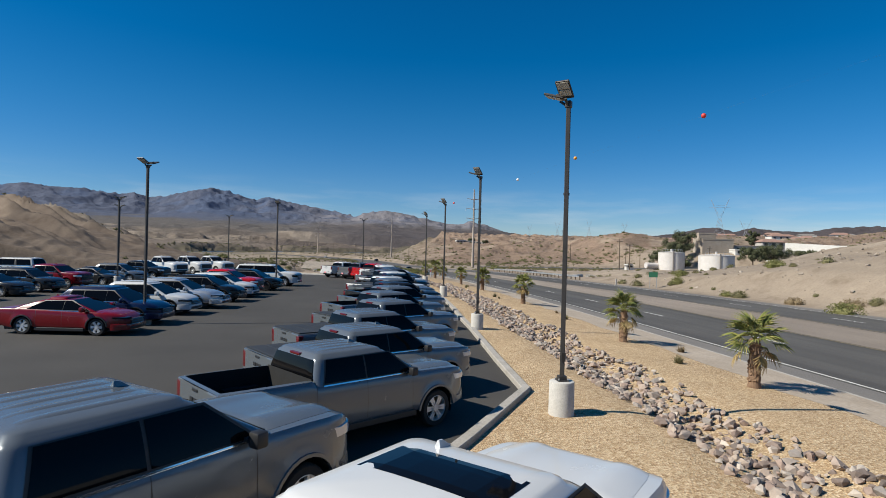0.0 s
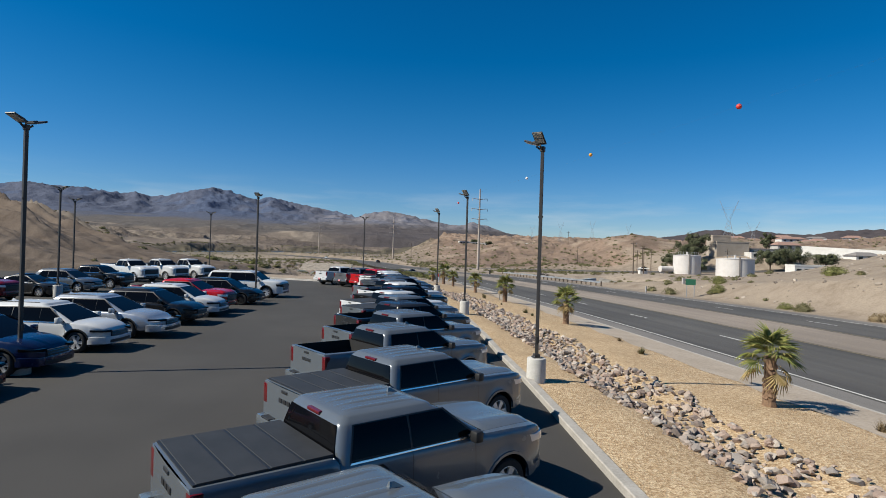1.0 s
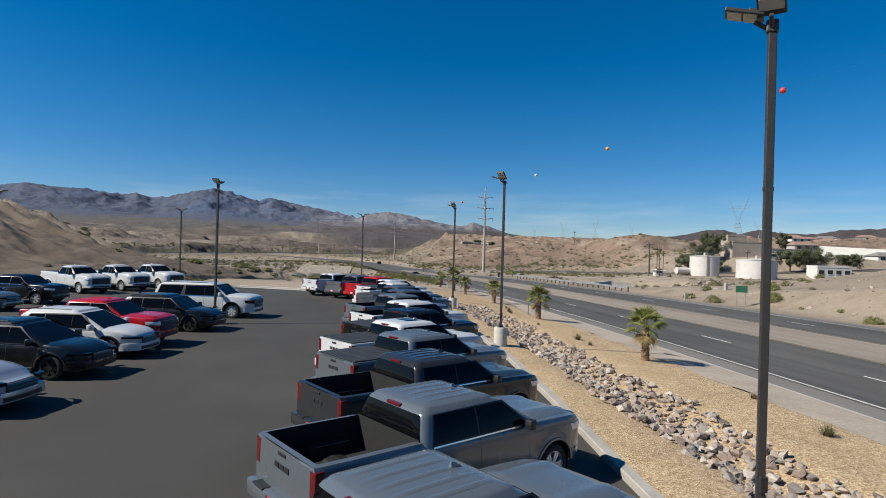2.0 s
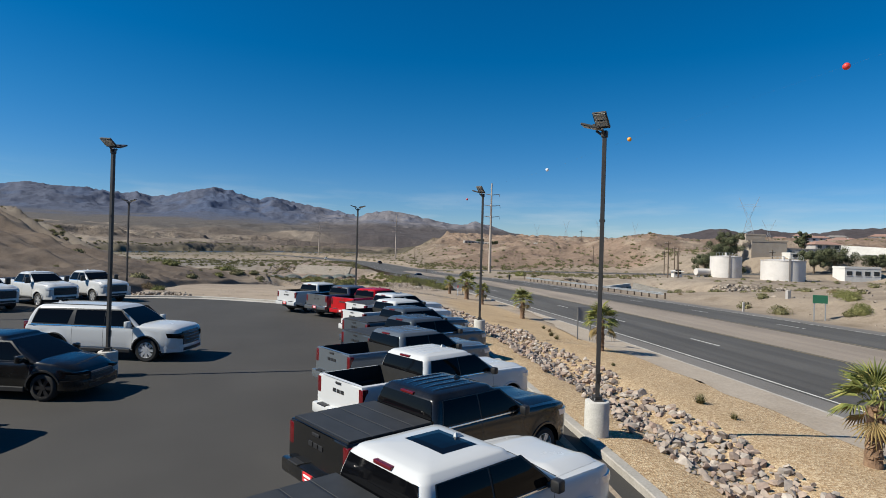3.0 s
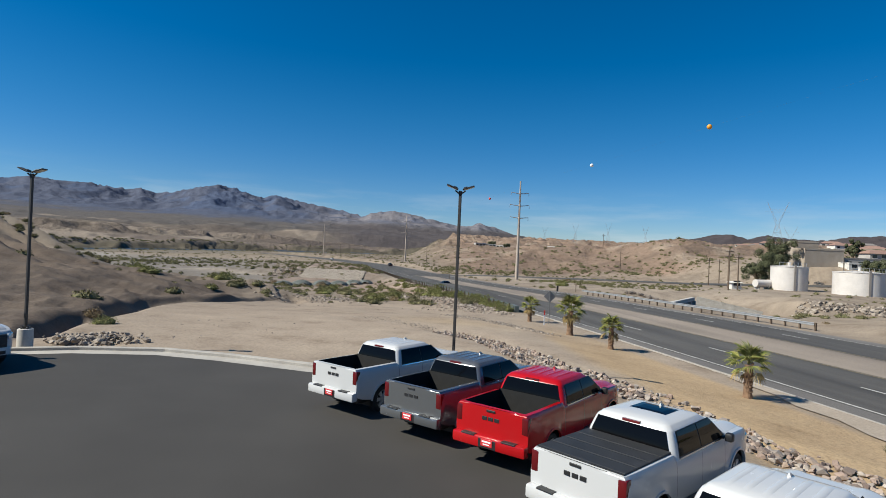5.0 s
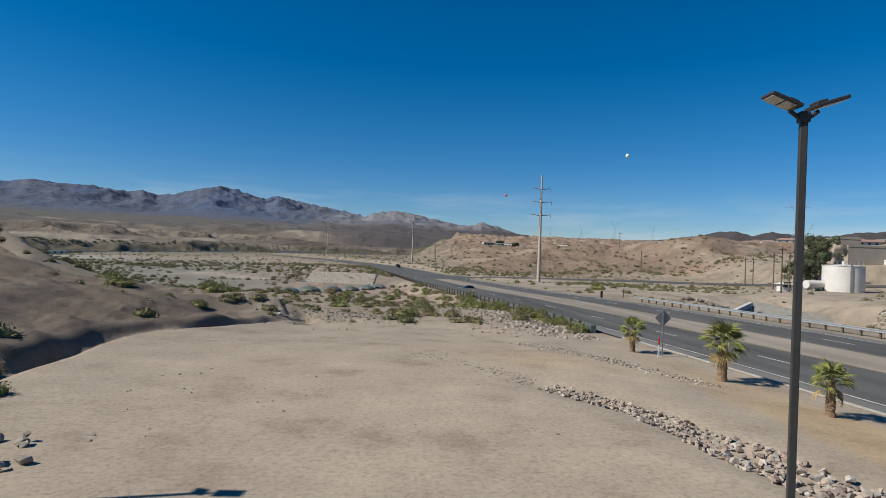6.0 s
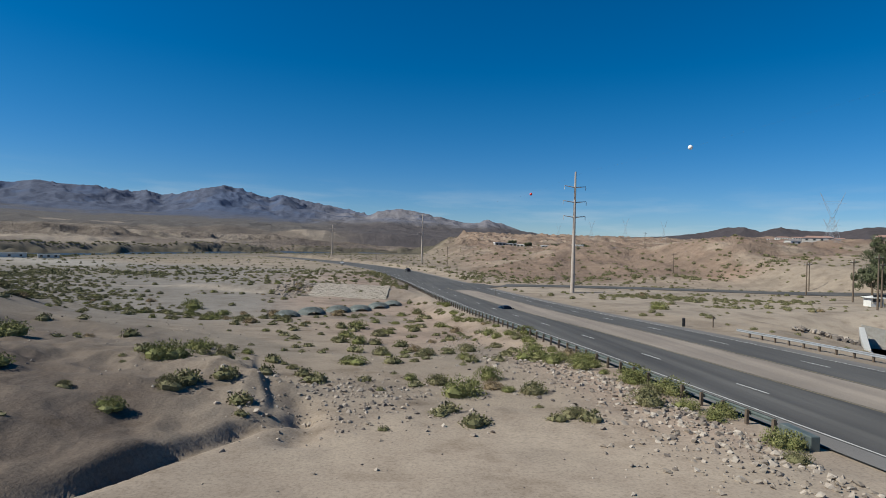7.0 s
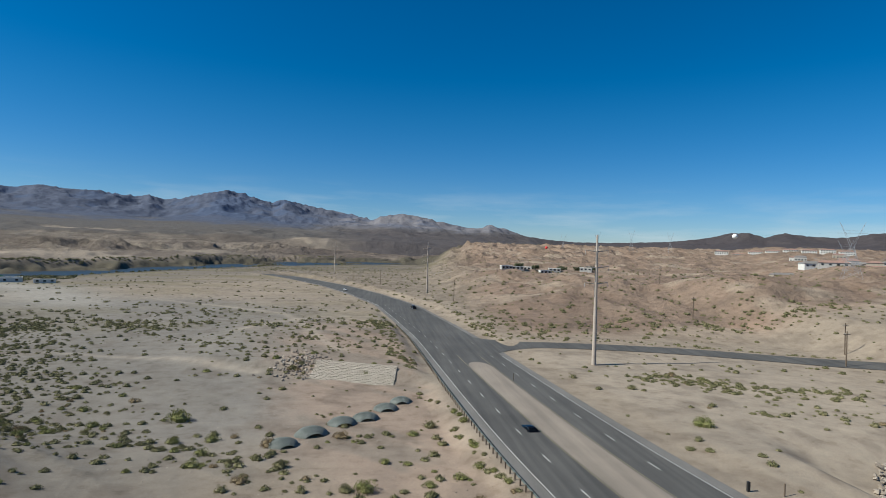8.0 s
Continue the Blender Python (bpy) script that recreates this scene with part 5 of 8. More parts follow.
        me.polygons.foreach_set("use_smooth", np.ones(len(me.polygons), dtype=bool))
        me.set_sharp_from_angle(angle=radians(40))
        return child(name, me, parent, lab)

    gz0, gz1, gy = d["grille"]
    for s in (1, -1):
        nose_patch("headlight", s * (gy + 0.03), s * W * 0.955, hz0, hz1, 0.036, M_LAMP if not d.get("dark_lamps") else M_GLASS, root, "clear headlight", 0.02, 0.25)
        bm = bmesh.new()
        t = W * plan(0.05)
        box(bm, -0.012, d.get("tail_wrap", 0.16), min(s * (t - d["tail_lw"]), s * (t - 0.012)), max(s * (t - d["tail_lw"]), s * (t - 0.012)), tz0, tz1, 0.025)
        part("taillight", bm, M_REDLAMP, root, "red taillight", 40)
    gr = nose_patch("grille", -gy, gy, gz0, gz1, 0.022, M_BLACK, root, "black grille", 0.03)
    nb = d.get("grille_bars", 3)
    for k in range(nb):
        z = gz0 + (gz1 - gz0) * (k + 0.6) / nb
        nose_patch("grille_bar", -gy * 0.96, gy * 0.96, z - 0.016, z + 0.016, 0.032, M_CHROME if d.get("chrome") else M_RIM_DARK, gr)
    bz0, bz1 = d["bumper_f"]
    nose_patch("front_bumper", -W * 0.97, W * 0.97, bz0, bz1, 0.045, M_PAINT if not d.get("dark_bumper") else M_BLACK, root, "", 0.02)
    nose_patch("air_intake", -W * 0.60, W * 0.60, bz0 + 0.03, bz0 + (bz1 - bz0) * 0.6, 0.052, M_BLACK, root, "black lower air intake")
    bz0, bz1 = d["bumper_r"]
    bm = bmesh.new()
    if bed:
        box(bm, -0.16, 0.06, -W * 0.97, W * 0.97, bz0, bz1, 0.045)
        rb = part("rear_bumper", bm, M_PAINT, root, "", 40)
        bm = bmesh.new()
        box(bm, -0.165, 0.02, -W * 0.72, -W * 0.36, bz1 - 0.02, bz1 + 0.012, 0.01)
        box(bm, -0.165, 0.02, W * 0.36, W * 0.72, bz1 - 0.02, bz1 + 0.012, 0.01)
        box(bm, -0.163, -0.1, -0.24, 0.24, bz0 + 0.02, bz1 - 0.03, 0.01)
        part("step_pad", bm, M_BLACK, rb, "black bumper step pads")
        px, pz = -0.172, (bz0 + bz1) / 2 + 0.02
    else:
        box(bm, -0.06, 0.16, -W * 0.94, W * 0.94, bz0, bz1, 0.05)
        part("rear_bumper", bm, M_PAINT, root, "", 40)
        px, pz = -0.066, d.get("plate_z", 0.8)
    bm = bmesh.new()
    box(bm, px - 0.008, px + 0.02, -0.155, 0.155, pz - 0.08, pz + 0.08, 0.004)
    pl = part("dealer_plate", bm, M_PLATE, root, "red dealer plate")
    bm = bmesh.new()
    box(bm, px - 0.011, px - 0.006, -0.12, 0.12, pz + 0.012, pz + 0.05)
    box(bm, px - 0.011, px - 0.006, -0.09, 0.09, pz - 0.045, pz - 0.02)
    part("print_bar", bm, M_WHITEBAR, pl, "white print bars")
    if bed:
        # tailgate handle and plain emblem bars
        bm = bmesh.new()
        box(bm, -0.045, 0.0, -0.12, 0.12, top(0) - 0.10, top(0) - 0.045, 0.01)
        part("tailgate_handle", bm, M_BLACK, root, "black tailgate handle")
        for k in range(3):
            bm = bmesh.new()
            y = -0.165 + 0.165 * k
            box(bm, -0.040, -0.02, y - 0.066, y + 0.066, top(0) - 0.30, top(0) - 0.215, 0.006)
            part("emblem_bar", bm, M_BLACK if d.get("dark_emblem", True) else M_PLATE, root, "plain emblem bar")
        if d.get("cover"):
            zc = top(0.5) + 0.03
            n = 4
            for k in range(n):
                a, b = 0.06 + (bed + 0.02 - 0.06) * k / n, 0.06 + (bed + 0.02 - 0.06) * (k + 1) / n
                bm = bmesh.new()
                box(bm, a + 0.018, b - 0.018, -W * 0.875, W * 0.875, zc - 0.05, zc + 0.008, 0.006)
                part("tonneau_panel", bm, M_COVER, root, "dark folding bed cover panel")
                bm = bmesh.new()
                box(bm, a - 0.018, a + 0.018, -W * 0.875, W * 0.875, zc - 0.05, zc + 0.001, 0.0)
                part("tonneau_hinge", bm, M_BLACK, root, "black hinge strip of the cover")
    return root


PICKUP = dict(L=5.86, W=2.04, rear_axle=1.14, front_axle=4.88, wheel_r=0.405, arch=0.10, flare=0.03, sill=0.46, tyre_w=0.27,
              top=[(0, 1.43), (1.78, 1.42), (1.85, 1.34), (3.0, 1.33), (4.1, 1.31), (4.4, 1.29), (5.0, 1.27), (5.55, 1.235), (5.74, 1.19), (5.82, 1.13), (5.86, 1.05)],
              crown=[(1.8, 0.0), (4.0, 0.0), (4.2, 0.030), (5.2, 0.040), (5.7, 0.03), (5.86, 0.01)], hood=(4.42, 5.70),
              bed=1.79, bed_floor=0.88, seams=[1.85, 3.00, 4.18], doors=[(1.86, 2.99), (3.01, 4.17)], belt=1.30, roof=1.84, roof_crown=0.075,
              rear_x=[(0, 1.81), (0.4, 1.84), (0.9, 1.91), (0.97, 1.96)], front_x=[(0, 4.44), (0.3, 4.16), (0.6, 3.88), (0.9, 3.60), (0.97, 3.52)],
              cab_w=[(0, 0.975), (0.4, 0.915), (0.8, 0.835), (0.93, 0.795), (0.97, 0.76)],
              side_glass=[[(2.02, 0.10), (2.97, 0.08), (2.97, 0.86), (2.12, 0.86)], [(3.01, 0.08), (4.16, 0.06), (3.62, 0.86), (3.01, 0.86)]],
              glass_w=(0.90, 0.73, 0.86, 0.73), mirror=(4.08, 1.33), mirror_w=0.16, mirror_h=0.11, head_z=(0.92, 1.10), tail_z=(0.98, 1.38), tail_lw=0.185, tail_wrap=0.15,
              grille=(0.70, 1.08, 0.62), grille_bars=3, bumper_f=(0.42, 0.70), bumper_r=(0.50, 0.76), ribs=True, fin=3.25, handle_drop=0.16, tail_w=0.965, tail_w2=0.985)
HEAVY = dict(PICKUP, L=6.35, W=2.08, rear_axle=1.22, front_axle=5.25, wheel_r=0.43, sill=0.55,
             top=[(0, 1.55), (2.3, 1.54), (2.36, 1.46), (4.3, 1.44), (4.7, 1.46), (5.5, 1.42), (6.0, 1.36), (6.25, 1.26), (6.35, 1.15)],
             crown=[(2.3, 0.0), (4.4, 0.0), (4.6, 0.05), (5.8, 0.06), (6.2, 0.04), (6.35, 0.01)], hood=(4.72, 6.16), bed=2.32, bed_floor=0.95,
             seams=[2.36, 3.46, 4.54], doors=[(2.37, 3.45), (3.47, 4.53)], belt=1.42, roof=2.03,
             rear_x=[(0, 2.35), (0.4, 2.39), (0.9, 2.55), (0.97, 2.63)], front_x=[(0, 4.66), (0.3, 4.40), (0.6, 4.12), (0.9, 3.82), (0.97, 3.74)],
             side_glass=[[(2.48, 0.08), (3.36, 0.08), (3.36, 0.84), (2.70, 0.84)], [(3.46, 0.08), (4.40, 0.08), (3.84, 0.84), (3.46, 0.84)]],
             mirror=(4.35, 1.5), mirror_w=0.26, mirror_h=0.3, head_z=(1.02, 1.22), tail_z=(1.06, 1.48), grille=(0.72, 1.20, 0.68), grille_bars=2, bumper_f=(0.48, 0.76), bumper_r=(0.58, 0.84), fin=2.95)
SUV = dict(cladding=True, L=4.72, W=1.88, rear_axle=0.98, front_axle=3.78, wheel_r=0.365, arch=0.075, flare=0.025, sill=0.34, tyre_w=0.235,
           top=[(0, 1.0), (0.1, 1.05), (1.2, 1.06), (3.2, 1.03), (3.6, 1.03), (4.1, 0.97), (4.4, 0.90), (4.6, 0.81), (4.72, 0.70)],
           nose_plan=((0.7, 0.97), (0.45, 0.92), (0.25, 0.84), (0.1, 0.73), (0.0, 0.60)), dark_lamps=True, crown=[(0, 0.02), (3.2, 0.02), (3.6, 0.05), (4.3, 0.06), (4.72, 0.02)], seams=[1.42, 2.42, 3.40], doors=[(1.43, 2.41), (2.43, 3.39)], belt=1.02, roof=1.60, roof_crown=0.085,
           rear_x=[(0, 0.16), (0.35, 0.25), (0.8, 0.50), (0.97, 0.62)], front_x=[(0, 3.62), (0.3, 3.30), (0.6, 2.96), (0.9, 2.60), (0.97, 2.48)],
           cab_w=[(0, 0.90), (0.4, 0.845), (0.8, 0.76), (0.93, 0.71), (0.97, 0.665)],
           side_glass=[[(0.62, 0.12), (1.38, 0.1), (1.38, 0.82), (0.86, 0.80)], [(1.42, 0.1), (2.41, 0.08), (2.41, 0.84), (1.42, 0.82)], [(2.43, 0.08), (3.32, 0.06), (2.70, 0.84), (2.43, 0.84)]],
           glass_w=(0.80, 0.62, 0.72, 0.58), rear_v=0.2, mirror=(3.22, 1.09), mirror_w=0.19, mirror_h=0.13, dark_mirror=False, head_z=(0.70, 0.80), tail_z=(0.84, 1.0), tail_lw=0.34, tail_wrap=0.2,
           grille=(0.50, 0.74, 0.46), grille_bars=3, bumper_f=(0.30, 0.56), bumper_r=(0.36, 0.66), rails=True, fin=0.8, handle_drop=0.14, tail_w=0.9, tail_w2=0.96, chrome=True)
BIGSUV = dict(SUV, nose_plan=((0.5, 0.985), (0.25, 0.95), (0.1, 0.89), (0.0, 0.80)), roof_crown=0.06, L=5.72, W=2.06, rear_axle=1.22, front_axle=4.62, wheel_r=0.41, arch=0.09, sill=0.40, tyre_w=0.275,
              top=[(0, 1.16), (0.1, 1.22), (1.5, 1.24), (3.9, 1.23), (4.4, 1.25), (5.1, 1.23), (5.5, 1.19), (5.66, 1.12), (5.72, 1.0)],
              crown=[(0, 0.02), (3.9, 0.02), (4.3, 0.06), (5.3, 0.07), (5.72, 0.02)], seams=[1.86, 3.02, 4.12], doors=[(1.87, 3.01), (3.03, 4.11)], belt=1.19, roof=1.88,
              rear_x=[(0, 0.10), (0.35, 0.15), (0.8, 0.30), (0.97, 0.42)], front_x=[(0, 4.36), (0.3, 4.10), (0.6, 3.82), (0.9, 3.50), (0.97, 3.38)],
              cab_w=[(0, 0.985), (0.4, 0.93), (0.8, 0.85), (0.93, 0.80), (0.97, 0.76)],
              side_glass=[[(0.34, 0.12), (1.66, 0.1), (1.80, 0.82), (0.50, 0.80)], [(1.92, 0.1), (3.01, 0.08), (3.01, 0.84), (1.92, 0.82)], [(3.03, 0.08), (4.14, 0.06), (3.58, 0.84), (3.03, 0.84)]],
              glass_w=(0.88, 0.70, 0.80, 0.68), mirror=(4.0, 1.27), mirror_w=0.22, mirror_h=0.17, head_z=(0.80, 1.03), dark_lamps=True, tail_z=(0.92, 1.3), tail_lw=0.16, grille=(0.58, 1.06, 0.58), grille_bars=4, bumper_f=(0.34, 0.60), bumper_r=(0.42, 0.72), fin=0.7, spokes=8)
SEDAN = dict(SUV, L=5.05, W=1.86, rear_axle=1.08, front_axle=3.98, wheel_r=0.34, arch=0.06, sill=0.26, tyre_w=0.235,
             top=[(0, 0.90), (0.12, 0.99), (0.9, 1.0), (3.4, 0.93), (3.9, 0.92), (4.5, 0.85), (4.85, 0.76), (5.05, 0.62)],
             crown=[(0, 0.03), (1.0, 0.03), (3.6, 0.02), (3.9, 0.05), (4.6, 0.06), (5.05, 0.02)], seams=[1.6, 2.62, 3.66], doors=[(1.61, 2.61), (2.63, 3.65)], belt=0.94, roof=1.40,
             roof_crown=0.09, rear_x=[(0, 0.50), (0.35, 0.90), (0.8, 1.52), (0.97, 1.86)], front_x=[(0, 3.92), (0.3, 3.56), (0.6, 3.18), (0.9, 2.78), (0.97, 2.60)],
             cab_w=[(0, 0.86), (0.4, 0.79), (0.8, 0.69), (0.93, 0.63), (0.97, 0.59)],
             side_glass=[[(1.20, 0.14), (2.61, 0.1), (2.61, 0.86), (1.86, 0.80)], [(2.63, 0.1), (3.66, 0.08), (2.90, 0.84), (2.63, 0.86)]],
             glass_w=(0.78, 0.60, 0.72, 0.56), rear_v=0.1, mirror=(3.48, 1.0), head_z=(0.64, 0.74), tail_z=(0.72, 0.9), tail_lw=0.42, grille=(0.40, 0.66, 0.45), bumper_f=(0.22, 0.46), bumper_r=(0.30, 0.60), rails=False, fin=1.9)

SILVER, STEEL, WHITE_P, BLACK_P = (0.128, 0.146, 0.164, 0.35), (0.070, 0.084, 0.100, 0.35), (0.50, 0.505, 0.505, 0.0), (0.006, 0.006, 0.006, 0.0)
RED_P, NAVY, MAROON, BRIGHT, GREYP, CHARCOAL = (0.38, 0.004, 0.007, 0.0), (0.005, 0.012, 0.046, 0.2), (0.150, 0.002, 0.006, 0.0), (0.40, 0.425, 0.46, 0.5), (0.17, 0.178, 0.187, 0.6), (0.028, 0.029, 0.031, 0.3)
PAINT_WORDS = {SILVER: "silver-grey", STEEL: "steel-grey", WHITE_P: "white", BLACK_P: "black", RED_P: "bright red", NAVY: "dark blue", MAROON: "dark red", BRIGHT: "pale silver", GREYP: "mid-grey", CHARCOAL: "charcoal"}
PROTOS = {}


def vehicle(kind, x, y, heading, colour, words, group, **extra):
    """Stands a vehicle with the middle of its tail at (x, y). Alike ones share their meshes."""
    base = {"pickup": PICKUP, "heavy": HEAVY, "suv": SUV, "bigsuv": BIGSUV, "sedan": SEDAN}[kind]
    category = {"pickup": "pickup truck", "heavy": "pickup truck", "suv": "SUV", "bigsuv": "SUV", "sedan": "sedan"}[kind]
    name = {"pickup": "pickup_truck", "heavy": "pickup_truck", "suv": "suv", "bigsuv": "large_suv", "sedan": "sedan"}[kind]
    key = (kind, tuple(sorted(extra.items())))
    m = pose(x, y, 0.0, 0, 0, heading)
    if key not in PROTOS:
        PROTOS[key] = root = build_vehicle(name, dict(base, **extra), "", category)
        root.matrix_world = m
    else:
        root = copy_thing(PROTOS[key], m)
    tagged(root, PAINT_WORDS[colour] + " " + words, category, group)
    for o in root.children_recursive:
        if o.type == "MESH" and M_PAINT.name in [q.name for q in o.data.materials if q]:
            o.color = colour
    return root


G_ROW, G_LEFT, G_BACK = "trucks parked along the kerb", "cars parked in the middle row", "vehicles parked at the back"
OPEN, COVER = "pickup truck with open bed, nose to the kerb", "pickup truck with black folding bed cover"
for x, y, h, col, cover, more in (
        (-3.2, 12.4, 36, SILVER, 0, {}), (-2.73, 15.3, 32, SILVER, 1, {}), (-2.67, 18.8, 31, SILVER, 1, {}), (-1.85, 22.4, 34, SILVER, 1, {}),
        (-1.9, 26.4, 33, SILVER, 0, {}), (-1.4, 30.0, 33, SILVER, 0, {}), (-1.25, 33.4, 32, CHARCOAL, 0, {}), (-1.15, 36.6, 34, SILVER, 1, {}),
        (-1.3, 39.3, 35, WHITE_P, 1, {"sunroof": True}), (-0.8, 42.8, 35, BLACK_P, 1, {}), (-0.65, 46.3, 35, WHITE_P, 0, {}), (-1.05, 49.9, 34, SILVER, 0, {}),
        (-0.5, 53.2, 34, STEEL, 1, {}), (-0.65, 56.5, 34, STEEL, 1, {}), (-0.85, 59.9, 36, WHITE_P, 0, {}), (-0.85, 63.5, 37, WHITE_P, 1, {"sunroof": True}),
        (-1.66, 66.65, 46, RED_P, 0, {}), (-3.3, 68.6, 46, GREYP, 0, {}), (-5.4, 70.9, 46, WHITE_P, 0, {})):
    truck = vehicle("pickup", x, y, h, col, COVER if cover else OPEN, G_ROW, **(dict(more, cover=True) if cover else more))
    truck.scale = (0.95, 0.95, 0.95)
near = vehicle("pickup", -5.42, 6.45, 51, SILVER, "pickup truck parked beside the diagonal kerb", G_ROW)
near.scale = (1.11, 1.11, 1.11)
t0 = vehicle("pickup", -1.85, 4.55, 47, WHITE_P, "tall pickup truck with dark sunroof", G_ROW, sunroof=True, roof_size=(0.27, 0.60, 0.14), fin=3.38, fin_y=0.34, ribs=False)
t0.scale = (1.06, 1.06, 1.06)


def by_front_wheel(kind, x, y, heading, colour, words, group, side_=-1, **extra):
    """As vehicle(), from the ground point of a front wheel."""
    d = {"pickup": PICKUP, "heavy": HEAVY, "suv": SUV, "bigsuv": BIGSUV, "sedan": SEDAN}[kind]
    c, s = math.cos(radians(heading)), math.sin(radians(heading))
    ox, oy = d["front_axle"], side_ * (d["W"] / 2 - 0.05)
    return vehicle(kind, x - ox * c + oy * s, y - ox * s - oy * c, heading, colour, words, group, **extra)


by_front_wheel("sedan", -10.92, 26.3, -7, MAROON, "polished sedan on dark asphalt", G_LEFT)
by_front_wheel("suv", -10.6, 29.2, -9, NAVY, "sport utility car on asphalt", G_LEFT)
by_front_wheel("suv", -10.45, 33.0, -10, WHITE_P, "sport utility car with chrome trim", G_LEFT)
by_front_wheel("suv", -10.05, 36.2, -10, BRIGHT, "three-row sport utility car", G_LEFT, L=5.1, W=1.98)
by_front_wheel("suv", -9.55, 40.0, -10, BLACK_P, "sport utility car with black wheels", G_LEFT, dark_rims=True, chrome=False)
by_front_wheel("suv", -9.35, 43.2, -10, WHITE_P, "sport utility car with chrome trim", G_LEFT)
by_front_wheel("pickup", -9.2, 45.3, -11, RED_P, "pickup truck with open bed", G_LEFT)
by_front_wheel("suv", -8.55, 49.7, -11, BLACK_P, "sport utility car with black wheels", G_LEFT, dark_rims=True, chrome=False)
by_front_wheel("bigsuv", -7.95, 55.0, -10, WHITE_P, "long full-size sport utility vehicle", G_LEFT)
# back row
by_front_wheel("heavy", -18.9, 75.1, -34, WHITE_P, "heavy-duty pickup truck with dark grille", G_BACK)
by_front_wheel("heavy", -20.7, 72.0, -34, WHITE_P, "heavy-duty pickup truck with dark grille", G_BACK)
by_front_wheel("heavy", -22.5, 68.9, -34, WHITE_P, "heavy-duty pickup truck with dark grille", G_BACK)
by_front_wheel("pickup", -20.9, 60.6, -12, BLACK_P, "pickup truck with open bed in the back row", G_BACK)
by_front_wheel("suv", -21.6, 56.6, -12, GREYP, "small sport utility car in the back row", G_BACK)
by_front_wheel("sedan", -22.2, 52.8, -12, CHARCOAL, "sedan in the back row", G_BACK)
by_front_wheel("pickup", -22.9, 48.9, -12, MAROON, "pickup truck in the back row", G_BACK)
by_front_wheel("suv", -23.2, 45.3, -12, CHARCOAL, "sport utility car in the back row", G_BACK)
by_front_wheel("sedan", -23.5, 41.9, -12, CHARCOAL, "sedan in the back row", G_BACK)
by_front_wheel("suv", -23.8, 38.4, -12, BRIGHT, "sport utility car in the back row", G_BACK)


vehicle("bigsuv", -31.2, 61.0, 172, WHITE_P, "full-size sport utility vehicle at the edge of the lot", G_BACK)


# ---- things along the lot and the road ----
def gz(x, y):
    return float(land_z(np.array([float(x)]), np.array([float(y)]))[0])


def lamp_post(turns):
    """A square bronze post on a round concrete foot, floodlights turned as given."""
    root = thing("street_lamp", "dark bronze square lamp post on a round concrete base", "lamp post")
    bm = bmesh.new()
    r = bmesh.ops.create_cone(bm, cap_ends=True, segments=28, radius1=0.295, radius2=0.285, depth=1.1)
    bmesh.ops.translate(bm, vec=(0, 0, 0.25), verts=r["verts"])
    bmesh.ops.bevel(bm, geom=[e for e in bm.edges if all(v.co.z > 0.7 for v in e.verts)], offset=0.03, segments=2, profile=0.5, affect="EDGES")
    part("base", bm, M_PALECONC, root, "pale round concrete foot", 40)
    bm = bmesh.new()
    box(bm, -0.13, 0.13, -0.13, 0.13, 0.80, 0.83, 0.005)
    box(bm, -0.09, 0.09, -0.09, 0.09, 0.83, 0.92, 0.01)
    part("base_cover", bm, M_POLE, root, "dark base plate cover")
    for sx in (-1, 1):
        for sy in (-1, 1):
            bm = bmesh.new()
            cone(bm, (sx * 0.105, sy * 0.105, 0.82), (sx * 0.105, sy * 0.105, 0.87), 0.014, 0.014, 6)
            part("bolt", bm, M_GALV, root)
    bm = bmesh.new()
    box(bm, -0.05, 0.05, -0.05, 0.05, 0.82, 7.22, 0.010, pose(0, 0, 0, 0, 0, -25))
    part("pole", bm, M_POLE, root)
    bm = bmesh.new()
    box(bm, -0.07, 0.07, -0.015, 0.015, 5.05, 5.11, 0.004)
    box(bm, -0.05, 0.05, -0.075, 0.02, 1.25, 1.45, 0.004)
    part("hand_hole_cover", bm, M_POLE, root)
    for turn, tilt in turns:
        hub = child("lamp_head", None, root)
        hub.matrix_local = pose(0, 0, 7.2, 0, 0, turn)
        bm = bmesh.new()
        cone(bm, (0, 0, -0.12), (0.20, 0, 0.03), 0.03, 0.03, 10)
        box(bm, -0.07, 0.07, -0.07, 0.07, -0.14, 0.02, 0.02)
        part("arm", bm, M_POLE, hub)
        t = pose(0.10, 0, 0.05, 0, -tilt, 0)
        bm = bmesh.new()
        box(bm, 0.0, 0.47, -0.165, 0.165, 0.0, 0.05, 0.012, t)
        box(bm, 0.05, 0.20, -0.11, 0.11, 0.045, 0.09, 0.015, t)
        part("housing", bm, M_POLE, hub, "flat dark floodlight housing")
        for a, b in ((0.08, 0.24), (0.265, 0.44)):
            bm = bmesh.new()
            box(bm, a, b, -0.14, 0.14, -0.012, 0.002, 0.0, t)
            part("lens", bm, M_LENS, hub, "pale lamp lens panel")
    return root


